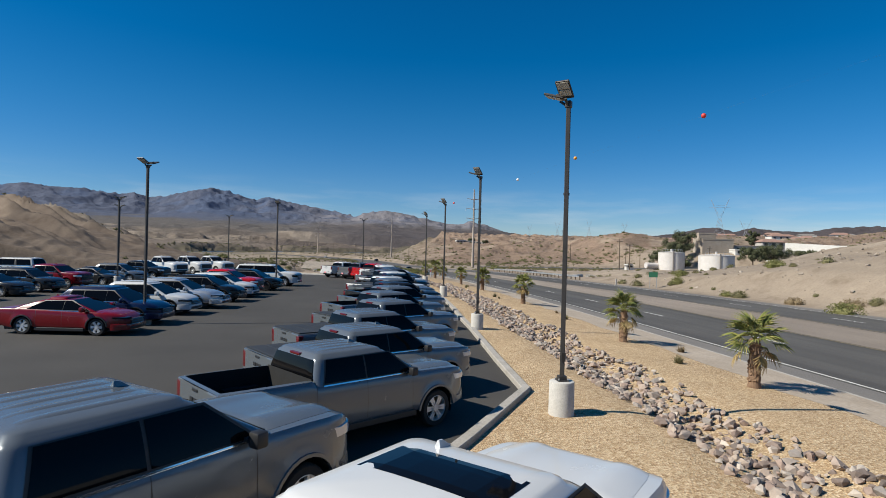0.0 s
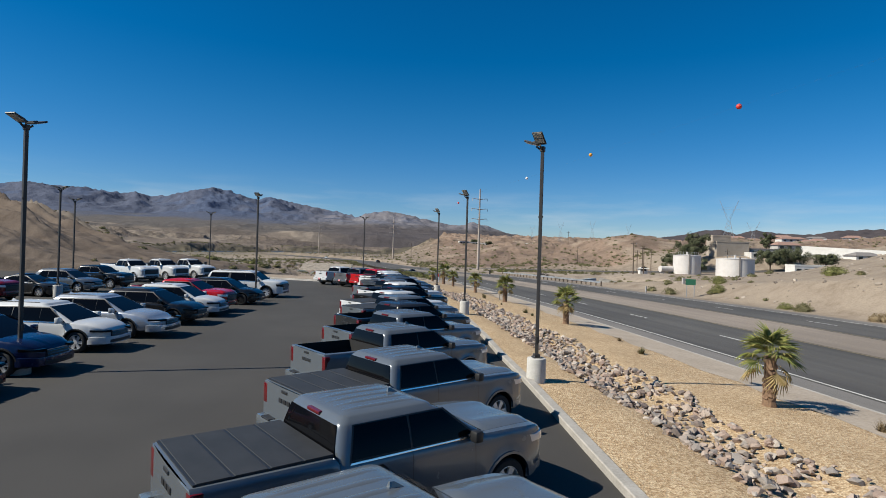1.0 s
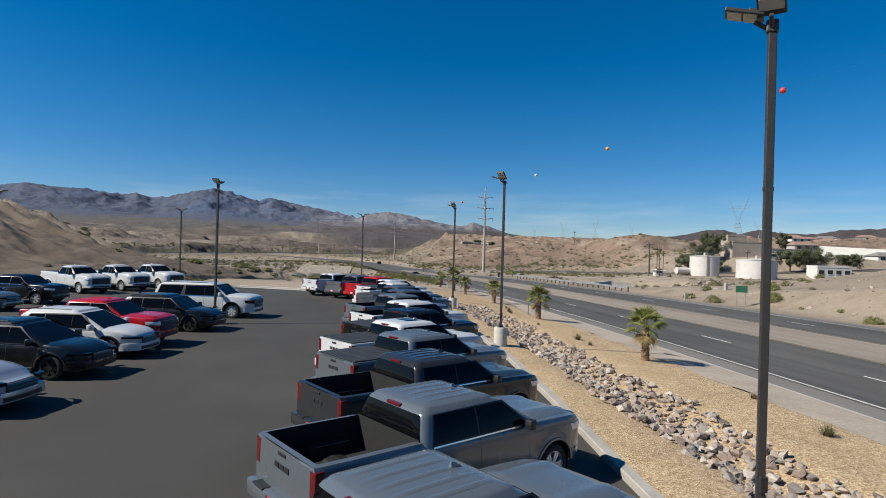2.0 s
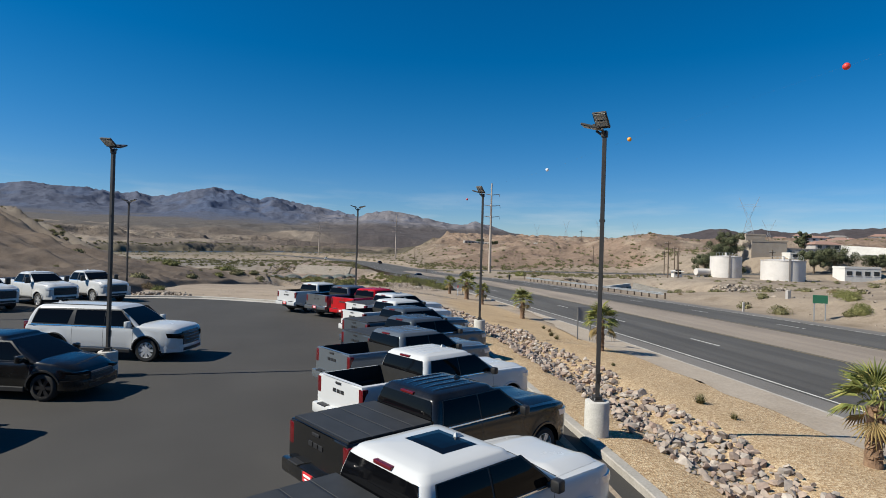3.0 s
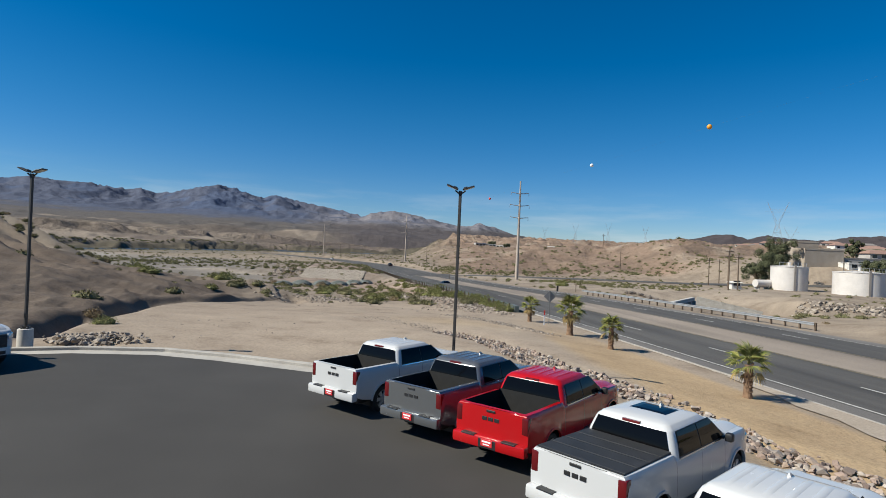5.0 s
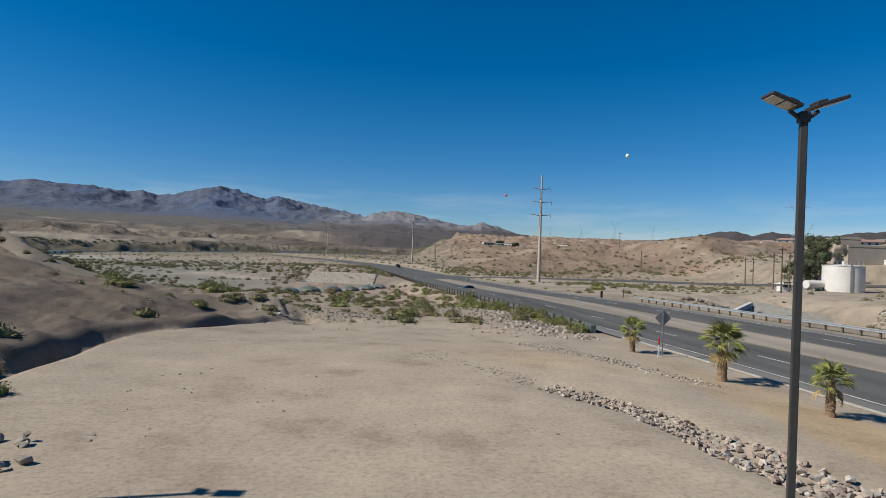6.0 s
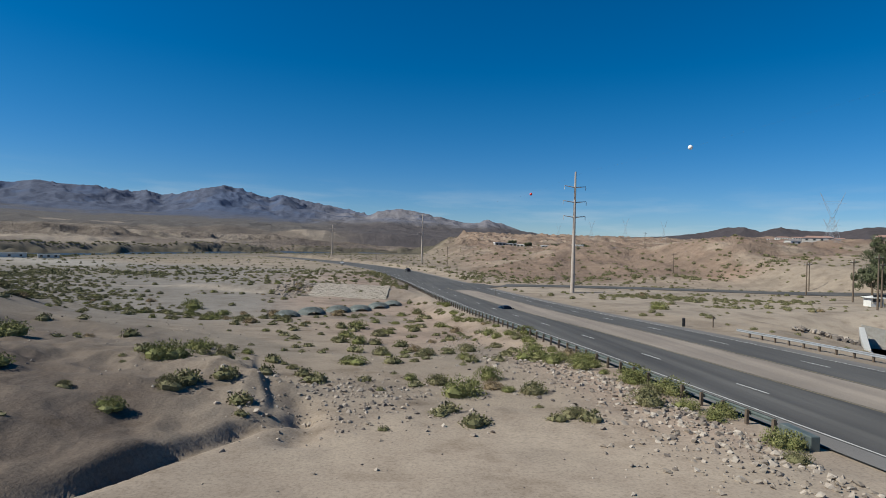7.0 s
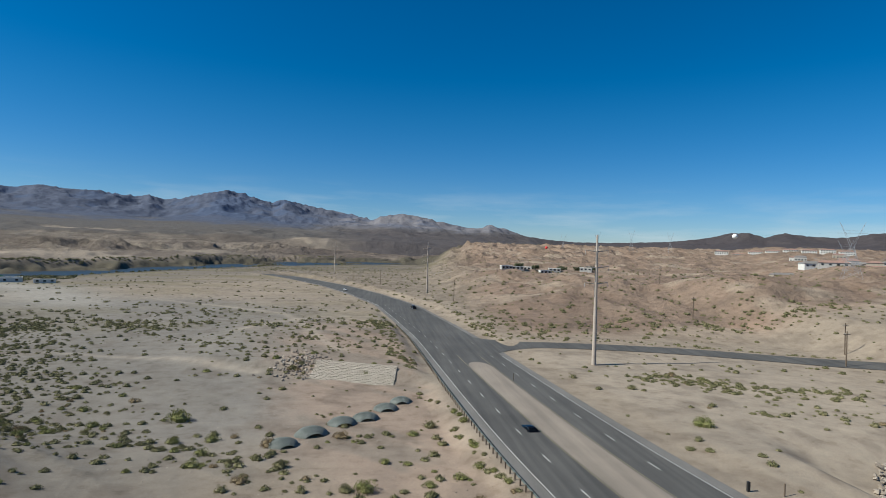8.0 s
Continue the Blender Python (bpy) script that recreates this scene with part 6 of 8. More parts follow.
SIDE_LAMP = lamp_post(((-131, 40), (146, 16)))
SIDE_LAMP.matrix_world = pose(4.08, 15.0, 0)
for x, y, z in ((4.69, 28.63, -0.04), (5.40, 46.48, 0.03), (5.5, 62.2, -0.04)):
    copy_thing(SIDE_LAMP, pose(x, y, z))
MID_LAMP = lamp_post(((-10, 18), (172, 22)))
MID_LAMP.matrix_world = pose(-1.2, 76.2, -0.1)
for x, y, r in ((-18.6, 79.7, 0), (-8.25, 52.7, 95), (-10.4, 29.7, 80), (-21.1, 52.9, 0), (-25.9, 64.8, 0)):
    copy_thing(MID_LAMP, pose(x, y, 0, 0, 0, r))


# ---- steel power pole, its marker balls and wires ----
def steel_pole(x, y, h, heading):
    root = thing("power_pole", "tall tapered tan steel power pole with three cross arms", "power pole", pose(x, y, gz(x, y), 0, 0, heading), "steel power poles")
    bm = bmesh.new()
    cone(bm, (0, 0, -1), (0, 0, h), 0.62, 0.24, 14)
    for k in range(1, 4):
        cone(bm, (0, 0, h * k / 4 - 0.15), (0, 0, h * k / 4 + 0.15), 0.66 - 0.095 * k, 0.65 - 0.095 * k, 14)
    part("mast", bm, M_STEELPOLE, root, "", 40)
    for z, w in ((h - 4.4, 3.3), (h - 8.6, 3.6), (h - 12.8, 3.4)):
        bm = bmesh.new()
        cone(bm, (-w, 0, z + 0.35), (0, 0, z - 0.05), 0.09, 0.16, 8)
        cone(bm, (w, 0, z + 0.35), (0, 0, z - 0.05), 0.09, 0.16, 8)
        arm = part("cross_arm", bm, M_STEELPOLE, root)
        for s in (-1, 1):
            bm = bmesh.new()
            for k in range(5):
                cone(bm, (s * w, 0, z + 0.2 - 0.2 * k), (s * w, 0, z + 0.08 - 0.2 * k), 0.06, 0.13, 8)
            part("insulator", bm, M_GREYWALL, arm, "grey insulator string")
    return root


steel_pole(44.0, 246.7, 34.0, 10)
steel_pole(17.5, 483.0, 34.0, 14)
steel_pole(-66.0, 745.0, 34.0, 25)
for x, y, z, m_, w in ((59.5, 100.0, 29.1, M_RED, "red"), (53.8, 150.3, 28.8, M_ORANGE, "orange"), (50.4, 197.7, 28.4, M_WHITE, "white"), (40.0, 279.9, 26.0, M_RED, "red")):
    ball = thing("marker_ball", w + " aerial marker ball clamped on a wire", "marker ball", pose(x, y, z), "marker balls")
    bm = bmesh.new()
    bmesh.ops.create_uvsphere(bm, u_segments=20, v_segments=12, radius=0.46)
    part("shell", bm, m_, ball, "", 60)
    bm = bmesh.new()
    cone(bm, (0, -0.5, 0), (0, 0.5, 0), 0.05, 0.05, 8)
    part("clamp", bm, M_GALV, ball)


def wire(name, pts, r, label, mat_=M_GALV, category="cable"):
    cu = bpy.data.curves.new(name, "CURVE")
    cu.dimensions = "3D"
    cu.bevel_depth = r
    cu.bevel_resolution = 1
    sp = cu.splines.new("POLY")
    sp.points.add(len(pts) - 1)
    for p, q in zip(sp.points, pts):
        p.co = (*q, 1)
    cu.materials.append(mat_)
    return tagged(new(name, cu), label, category)


wire("power_line", [(71.0, 0, 30.5), (59.5, 100.0, 29.1), (53.8, 150.3, 28.8), (50.4, 197.7, 28.4), (46.9, 246.7, 29.6), (40.0, 279.9, 26.0), (20.5, 483, 27.5)], 0.003, "thin grey wire that carries the marker balls", M_RAILPAINT)

# ---- road signs, posts and rails ----
s1 = thing("road_sign", "grey back of a road sign on two posts", "road sign", pose(12.35, 65.6, verge_z(12.35, 65.6), 0, 0, -6))
for dx in (-0.36, 0.36):
    bm = bmesh.new()
    box(bm, dx - 0.03, dx + 0.03, -0.03, 0.03, -0.3, 1.95, 0.004)
    part("post", bm, M_SIGNBACK, s1)
bm = bmesh.new()
box(bm, -0.42, 0.42, 0.032, 0.05, 1.15, 1.95, 0.006)
part("panel", bm, M_SIGNBACK, s1, "plain grey sign back")
s2 = thing("road_sign", "grey diamond sign back on a single post", "road sign", pose(11.1, 103.4, gz(11.1, 103.4), 0, 0, -4))
bm = bmesh.new()
box(bm, -0.03, 0.03, -0.03, 0.03, -0.3, 2.9, 0.004)
part("post", bm, M_SIGNBACK, s2)
bm = bmesh.new()
box(bm, -0.38, 0.38, 0.032, 0.045, -0.38, 0.38, 0.006, pose(0, 0, 2.45, 0, 45, 0))
part("panel", bm, M_SIGNBACK, s2, "plain grey diamond panel")
s3 = thing("delineator", "white flexible road delineator with an orange top", "delineator", pose(10.4, 102.5, gz(10.4, 102.5)))
bm = bmesh.new()
box(bm, -0.05, 0.05, -0.012, 0.012, -0.1, 0.85, 0.004)
part("stake", bm, M_WHITE, s3)
bm = bmesh.new()
box(bm, -0.055, 0.055, -0.016, 0.016, 0.85, 1.25, 0.004)
part("reflector", bm, M_RED, s3, "orange-red top band")
s4 = thing("direction_sign", "green road sign on two posts beside the highway", "road sign", pose(40.8, 81.3, gz(40.8, 81.3), 0, 0, -25))
for dx in (-0.9, 0.9):
    bm = bmesh.new()
    box(bm, dx * 0.5 - 0.04, dx * 0.5 + 0.04, -0.05, 0.05, -0.5, 2.3, 0.0)
    part("post", bm, M_GALV, s4)
bm = bmesh.new()
box(bm, -0.6, 0.6, -0.08, -0.055, 1.6, 2.35, 0.0)
part("panel", bm, M_GREENSIGN, s4, "dark green sign panel")
for x, y, h, r, m_, lab in ((31.9, 164.9, 1.15, 0.16, M_BLACK, "short dark post on a pale verge"), (35.0, 163.0, 1.5, 0.06, M_WOODPOLE, "thin wooden marker post on a pale verge"), (46.0, 92.0, 0.9, 0.2, M_GREYWALL, "pale utility box beside the road"),
                            (38.6, 89.0, 1.0, 0.09, M_GREYWALL, "white pipe post beside the road"), (18.2, 227.0, 1.6, 0.05, M_WOODPOLE, "thin sign post at the median nose")):
    bm = bmesh.new()
    zg = gz(x, y) if x != 18.2 else float(road_z(y))
    box(bm, -r, r, -r, r, -0.2, h, r * 0.2)
    me = bpy.data.meshes.new("marker_post")
    bm.to_mesh(me)
    bm.free()
    me.materials.append(m_)
    tagged(new("marker_post", me), lab, "post").matrix_world = pose(x, y, zg)


def guard_rail(off, y0, y1, label, steel=M_RAILPAINT):
    """W-beam rail on posts, following the road at a fixed offset."""
    root = thing("guard_rail", label, "guard rail", pose(0, 0, 0))
    prof = [(0.0, 0.42), (0.05, 0.45), (0.05, 0.50), (0.0, 0.54), (0.0, 0.60), (0.05, 0.64), (0.05, 0.69), (0.0, 0.73)]
    ys = np.arange(y0, y1, 3.81)
    bmp = bmesh.new()
    box(bmp, -0.08, 0.08, -0.09, 0.09, -0.9, 0.72, 0.0)
    post = bpy.data.meshes.new("post")
    bmp.to_mesh(post)
    bmp.free()
    post.materials.append(M_WOODPOLE)
    bmp = bmesh.new()
    box(bmp, 0.05, 0.16, -0.07, 0.07, 0.45, 0.72, 0.0)
    block = bpy.data.meshes.new("spacer")
    bmp.to_mesh(block)
    bmp.free()
    block.materials.append(M_WOODPOLE)
    side_ = 1 if off < 10 else -1
    for a, b in zip(ys, ys[1:]):
        verts = []
        for y in (a, b):
            x, z = float(line_x(y)) + off, float(road_z(y))
            verts += [(x + side_ * (o + 0.16), y, z + h) for o, h in prof]
        n = len(prof)
        faces = [(k, k + 1, n + k + 1, n + k) for k in range(n - 1)]
        child("beam", mesh_of("beam", verts, faces, steel), root)
        for y in (a, (a + b) / 2):
            p = child("post", post, root)
            p.matrix_local = pose(float(line_x(y)) + off, y, float(road_z(y)), 0, 0, 0 if side_ > 0 else 180)
            q = child("spacer", block, root)
            q.matrix_local = p.matrix_local
    return root


guard_rail(-2.75, 118.0, 330.0, "weathered steel guard rail on posts above the wash")
guard_rail(24.2, 106.0, 158.0, "weathered steel guard rail on posts by the culvert", M_GALV)
pad = thing("rail_end", "pale squared concrete end block of the guard rail", "guard rail end", pose(float(line_x(116.5)) - 2.6, 116.5, float(road_z(116.5))))
bm = bmesh.new()
box(bm, -0.25, 0.25, -1.0, 1.2, -0.2, 0.62, 0.05)
part("block", bm, M_RAILPAINT, pad)

# ---- culvert ----
cul = thing("culvert_inlet", "long concrete culvert headwall with dark openings and a sloped wing wall", "culvert", pose(56.3, 161.5, -6.3, 0, 0, 49))
bm = bmesh.new()
box(bm, -13.0, 13.0, 0.0, 0.7, 2.35, 3.15, 0.05)
for k in range(7):
    x = -12.75 + 25.5 * k / 6
    box(bm, x - 0.25, x + 0.25, -0.25, 0.6, -0.5, 2.4)
part("headwall", bm, M_PALECONC, cul)
# black panels stand for the shade inside the culvert mouths
for k in range(6):
    bm = bmesh.new()
    x = -12.75 + 25.5 * (k + 0.5) / 6
    box(bm, x - 1.88, x + 1.88, 0.5, 0.6, -0.5, 2.36)
    part("opening", bm, M_BLACK, cul, "black panel standing for the shade inside the culvert mouth")
for s, reach in ((-1, 6.0),):
    bm = bmesh.new()
    p = [(s * 13.0, 0.7, -0.5), (s * 13.0, 0.7, 3.3), (s * 14.2, -reach, -0.2), (s * 14.2, -reach, -0.5)]
    vs = [bm.verts.new(q) for q in p] + [bm.verts.new((q[0] + s * 0.45, q[1], q[2])) for q in p]
    for f in ((0, 1, 2, 3), (7, 6, 5, 4), (0, 4, 5, 1), (1, 5, 6, 2), (2, 6, 7, 3), (3, 7, 4, 0)):
        bm.faces.new([vs[i] for i in f])
    bmesh.ops.recalc_face_normals(bm, faces=bm.faces)
    part("wing_wall", bm, M_PALECONC, cul)
bm = bmesh.new()
rows_ = [[bm.verts.new((x, y, z)) for x, z in ((-8, 0.02), (13.0, 0.02), (13.0 + top * 1.25, top))] for y, top in ((0.3, 3.2), (-4.0, 2.5), (-8.0, 1.9), (-12.0, 1.3), (-16.0, 0.7))]
for a, b in zip(rows_, rows_[1:]):
    for k in range(2):
        bm.faces.new((a[k], a[k + 1], b[k + 1], b[k]))
bmesh.ops.solidify(bm, geom=bm.faces[:], thickness=0.3)
part("apron", bm, M_CONCRETE, cul, "pale concrete channel floor and sloped side")

# outlet humps of the culvert, on the wash side
for k, (x, y, s, r) in enumerate(((-25.2, 188.5, 2.6, 30), (-21.8, 194.2, 3.0, 25), (-17.5, 200.4, 2.8, 20), (-13.6, 203.5, 2.7, 15), (-10.0, 209.6, 2.6, 10), (-7.0, 214.6, 2.4, 5))):
    hump = thing("culvert_pipe", "half-buried weathered galvanised pipe section in the wash", "pipe", pose(x, y, gz(x, y) - 0.25, 0, 0, r), "pipe sections in the wash")
    bm = bmesh.new()
    n, mm = 14, 16
    grid = []
    for i in range(n + 1):
        a = math.pi * i / n
        row = []
        for j in range(mm + 1):
            t = j / mm
            q = s * (0.45 + 0.35 * math.sin(math.pi * min(1, t * 1.15))) + 0.05 * (j % 2)
            row.append(bm.verts.new((math.cos(a) * q * 1.15, (t - 0.5) * 4.2, math.sin(a) * q * 0.66)))
        grid.append(row)
    for i in range(n):
        for j in range(mm):
            bm.faces.new((grid[i][j], grid[i + 1][j], grid[i + 1][j + 1], grid[i][j + 1]))
    bmesh.ops.solidify(bm, geom=bm.faces[:], thickness=0.08)
    part("shell", bm, M_PIPE, hump, "", 40)

# stone-faced bank beside the wash
bankw = thing("stone_bank", "pale stone-faced slope beside the wash", "retaining slope", pose(0, 0, 0))
rng = random.Random(4)
ax, ay, bx, by = -27.5, 233.5, -8.5, 226.5
bm = bmesh.new()
for i in range(64):
    for j in range(15):
        t, u = (i + 0.5 + rng.uniform(-0.3, 0.3)) / 64, (j + 0.5 + rng.uniform(-0.2, 0.2)) / 15
        x, y = ax + (bx - ax) * t + 1.2 * u, ay + (by - ay) * t + 9.5 * u
        z = -5.9 + 2.9 * u
        box(bm, -0.15, 0.15, -0.30, 0.30, -0.25, 0.06 + rng.uniform(-0.04, 0.06), 0.0, pose(x, y, z, 16, 0, -20 + rng.uniform(-16, 16)))
vs = [bm.verts.new(q) for q in ((ax, ay, -6.1), (bx, by, -6.1), (bx + 1.2, by + 9.5, -3.05), (ax + 1.2, ay + 9.5, -3.05))]
bm.faces.new(vs)
part("facing", bm, M_STONEWALL, bankw)["kind"] = "stuff"

# ---- tanks and buildings on the right ----
def water_tank(x, y, zb, r, h):
    root = thing("water_tank", "white steel water tank with a shallow roof and ladder", "water tank", pose(x, y, zb), "water tanks")
    bm = bmesh.new()
    cone(bm, (0, 0, -1), (0, 0, h), r, r, 48)
    part("shell", bm, M_TANK, root, "", 40)
    bm = bmesh.new()
    cone(bm, (0, 0, h), (0, 0, h + r * 0.07), r + 0.12, 0.4, 48)
    cone(bm, (0, 0, h - 0.12), (0, 0, h + 0.02), r + 0.12, r + 0.12, 48)
    part("roof", bm, M_TANK, root, "", 40)
    bm = bmesh.new()
    cone(bm, (0, 0, h + r * 0.05), (0, 0, h + r * 0.07 + 0.9), 0.35, 0.35, 10)
    part("vent", bm, M_TANK, root)
    bm = bmesh.new()
    for k in range(9):
        a = radians(200 + 12 * k)
        cone(bm, (math.cos(a) * (r - 0.2), math.sin(a) * (r - 0.2), h), (math.cos(a) * (r - 0.2), math.sin(a) * (r - 0.2), h + 1.1), 0.05, 0.05, 5)
        b = radians(200 + 12 * (k + 1))
        if k < 8:
            cone(bm, (math.cos(a) * (r - 0.2), math.sin(a) * (r - 0.2), h + 1.1), (math.cos(b) * (r - 0.2), math.sin(b) * (r - 0.2), h + 1.1), 0.04, 0.04, 5)
    part("railing", bm, M_GALV, root)
    bm = bmesh.new()
    a = radians(250)
    box(bm, -0.25, 0.25, -0.3, 0.05, 0, h + 0.6, 0.0, pose(math.cos(a) * (r + 0.15), math.sin(a) * (r + 0.15), 0, 0, 0, 160))
    part("ladder", bm, M_ROOFGREY, root, "dark ladder cage and overflow pipe")
    return root


water_tank(110.5, 201.8, -2.4, 4.6, 6.7)
water_tank(119.8, 188.5, -2.4, 5.8, 6.0)
ht = thing("pressure_tank", "small white horizontal tank on saddles", "tank", pose(103.4, 203.0, gz(103.4, 203.0), 0, 0, 8))
bm = bmesh.new()
cone(bm, (-2.4, 0, 1.6), (2.4, 0, 1.6), 1.05, 1.05, 20)
part("vessel", bm, M_TANK, ht, "", 40)
for x in (-1.6, 1.6):
    bm = bmesh.new()
    box(bm, x - 0.2, x + 0.2, -0.8, 0.8, -0.4, 0.9)
    part("saddle", bm, M_CONCRETE, ht)


def building(name, x, y, w, d, h, wall, roof, label, heading=7.0, windows=4, pitched=False, zb=None, storeys=1, group=""):
    """A house with thick walls, a roof with eaves, and glazed openings with frames."""
    z = gz(x, y) if zb is None else zb
    root = thing(name, label, "building", pose(x, y, z, 0, 0, -heading), group)
    bm = bmesh.new()
    box(bm, -w / 2, w / 2, -d / 2, d / 2, -2.5, h)
    part("wall", bm, wall, root)
    bm = bmesh.new()
    if pitched:
        e = 0.6
        p = [(-w / 2 - e, -d / 2 - e, h), (w / 2 + e, -d / 2 - e, h), (w / 2 + e, d / 2 + e, h), (-w / 2 - e, d / 2 + e, h), (-w / 2 + d / 3, 0, h + d * 0.2), (w / 2 - d / 3, 0, h + d * 0.2)]
        vs = [bm.verts.new(q) for q in p]
        for f in ((0, 1, 5, 4), (1, 2, 5), (2, 3, 4, 5), (3, 0, 4), (3, 2, 1, 0)):
            bm.faces.new([vs[i] for i in f])
    else:
        for a in ((-w / 2 - 0.1, w / 2 + 0.1, -d / 2 - 0.1, -d / 2 + 0.3), (-w / 2 - 0.1, w / 2 + 0.1, d / 2 - 0.3, d / 2 + 0.1), (-w / 2 - 0.1, -w / 2 + 0.3, -d / 2 + 0.3, d / 2 - 0.3), (w / 2 - 0.3, w / 2 + 0.1, -d / 2 + 0.3, d / 2 - 0.3)):
            box(bm, *a, h - 0.1, h + 0.5)
        box(bm, -w / 2 + 0.3, w / 2 - 0.3, -d / 2 + 0.3, d / 2 - 0.3, h - 0.05, h + 0.1)
    part("roof", bm, roof, root)
    for st in range(storeys):
        for k in range(windows):
            cx = -w / 2 + w * (k + 0.5) / windows
            zz = 1.0 + st * 3.0
            bm = bmesh.new()
            box(bm, cx - 0.9, cx + 0.9, -d / 2 - 0.06, -d / 2 + 0.02, zz, zz + 1.4)
            win = part("window", bm, M_WINDOW, root, "dark window")
            bm = bmesh.new()
            box(bm, cx - 1.0, cx + 1.0, -d / 2 - 0.12, -d / 2, zz - 0.12, zz)
            part("sill", bm, M_WHITEWALL, win)
    return root


building("building", 154.6, 252.0, 8.0, 6, 8.3, M_STUCCO, M_STUCCO, "tall tan stucco building block with two windows", windows=2, storeys=2, zb=5.0)
building("building", 154.8, 244.5, 14, 7, 6.0, M_STUCCO, M_STUCCO, "low tan stucco building wing with flat roof", windows=0, zb=4.5)
building("carport", 171.0, 246.0, 13, 6, 3.2, M_GREYWALL, M_ROOFGREY, "open grey carport beside the tan building", windows=3, zb=4.6)
building("house", 195.0, 262.0, 11, 8, 2.8, M_GREYWALL, M_TILE, "house with red clay tile roof", windows=3, pitched=True, zb=7.8)
building("house", 166.5, 237.0, 15, 6, 2.4, M_WHITEWALL, M_WHITEWALL, "low white flat-roofed building", windows=4, zb=3.6)
building("house", 214.0, 238.0, 12, 8, 2.8, M_WHITEWALL, M_ROOFGREY, "small white house on the slope", windows=3, pitched=True, zb=3.6)
building("shed", 161.0, 207.0, 12, 6, 3.4, M_WHITEWALL, M_WHITEWALL, "low white metal shed", windows=4)
building("pump_house", 93.5, 200.5, 2.6, 2.2, 1.8, M_WHITEWALL, M_WHITEWALL, "tiny white pump house", windows=1, pitched=True)
rg = random.Random(12)
for k in range(9):
    a, r_ = radians(30.5 + 2.3 * k + rg.uniform(-0.4, 0.4)), rg.uniform(540, 720)
    x, y = r_ * math.sin(a), r_ * math.cos(a)
    building("house", x, y, rg.uniform(14, 24), rg.uniform(8, 11), rg.choice((2.8, 3.0, 3.4)), rg.choice((M_WHITEWALL, M_STUCCO, M_GREYWALL)), rg.choice((M_TILE, M_ROOFGREY, M_ROOFGREY)),
             "stucco house on the far ridge", windows=4, pitched=True, group="houses on the ridge")
for k in range(8):
    a = radians(29.0 + 1.25 * k)
    x, y = 1330 * math.sin(a), 1330 * math.cos(a)
    building("row_house", x, y, 24, 11, 6.2, M_WHITEWALL, M_TILE, "white two-storey row house with red roof", windows=6, pitched=True, storeys=2, heading=30, group="row houses on the plateau")
for k in range(34):
    a, r_ = radians(rg.uniform(33, 46)), 520 + 650 * rg.random() ** 1.6
    x, y = r_ * math.sin(a), r_ * math.cos(a)
    building("house", x, y, rg.uniform(10, 24), 9, rg.choice((3.0, 3.2, 5.4)), rg.choice((M_WHITEWALL, M_STUCCO, M_GREYWALL)), rg.choice((M_TILE, M_ROOFGREY)), "stucco house in the far town", windows=4, pitched=True, heading=35, group="houses of the far town")
for k in range(7):
    x, y = 92 + 11 * k + rg.uniform(-3, 3), 575 + 9 * (k % 3) + rg.uniform(-4, 4)
    building("mobile_home", x, y, 10, 4, 2.7, rg.choice((M_WHITEWALL, M_GREYWALL)), M_WHITEWALL, "pale mobile home on the plateau", windows=3, heading=rg.uniform(-20, 40), group="mobile homes on the plateau")
for x, y, w, d, h, mat_, top_ in ((-352, 610, 46, 14, 4.5, M_GREYWALL, M_GREENSIGN), (-300, 572, 22, 9, 3.2, M_WHITEWALL, M_WHITEWALL), (-268, 566, 14, 5, 2.4, M_WHITEWALL, M_WHITEWALL)):
    building("shed", x, y, w, d, h, mat_, top_, "low pale shed near the river", heading=-30, windows=3, group="sheds near the river")
# sloping white parapet wall beside the ramp
pw = thing("parapet_wall", "sloping white parapet wall beside a ramp", "wall", pose(0, 0, 0))
rowsp = []
for k in range(9):
    t = k / 8
    x, y = 205 + 48 * t, 268 - 72 * t
    zt_ = 9.5 - 4.5 * t
    rowsp.append([(x - 0.4, y, zt_ - 4.5), (x - 0.4, y, zt_ + 1.3), (x + 0.4, y, zt_ + 1.3), (x + 0.4, y, zt_ - 4.5)])
pm = prism("parapet", rowsp, M_WHITEWALL, "", "")
pm.parent = pw
for key_ in ("label", "category", "kind"):
    if key_ in pm:
        del pm[key_]


def wood_pole(x, y, h, label="weathered wooden utility pole with cross arm", heading=15):
    root = thing("utility_pole", label, "utility pole", pose(x, y, gz(x, y), 0, 0, heading), "wooden utility poles")
    bm = bmesh.new()
    cone(bm, (0, 0, -1), (0, 0, h), 0.2, 0.12, 10)
    part("pole", bm, M_WOODPOLE, root, "", 40)
    bm = bmesh.new()
    box(bm, -1.3, 1.3, -0.07, 0.07, h - 0.9, h - 0.75)
    arm = part("cross_arm", bm, M_WOODPOLE, root)
    for q in (-1.15, -0.5, 0.5, 1.15):
        bm = bmesh.new()
        cone(bm, (q, 0, h - 0.75), (q, 0, h - 0.5), 0.06, 0.04, 7)
        part("insulator", bm, M_GREYWALL, arm)
    return root


for x, y, h in ((85.3, 190.8, 10.8), (92.0, 197.0, 9.5), (99.0, 212.0, 10.0), (122.0, 196.0, 9.0), (112.0, 243.0, 9.5), (128.0, 262.0, 9.5), (118.0, 330.0, 9), (134.0, 392.0, 9), (102.0, 96.0, 7.0), (-14, 560, 12), (-40, 640, 12), (28, 420, 12)):
    wood_pole(x, y, h)


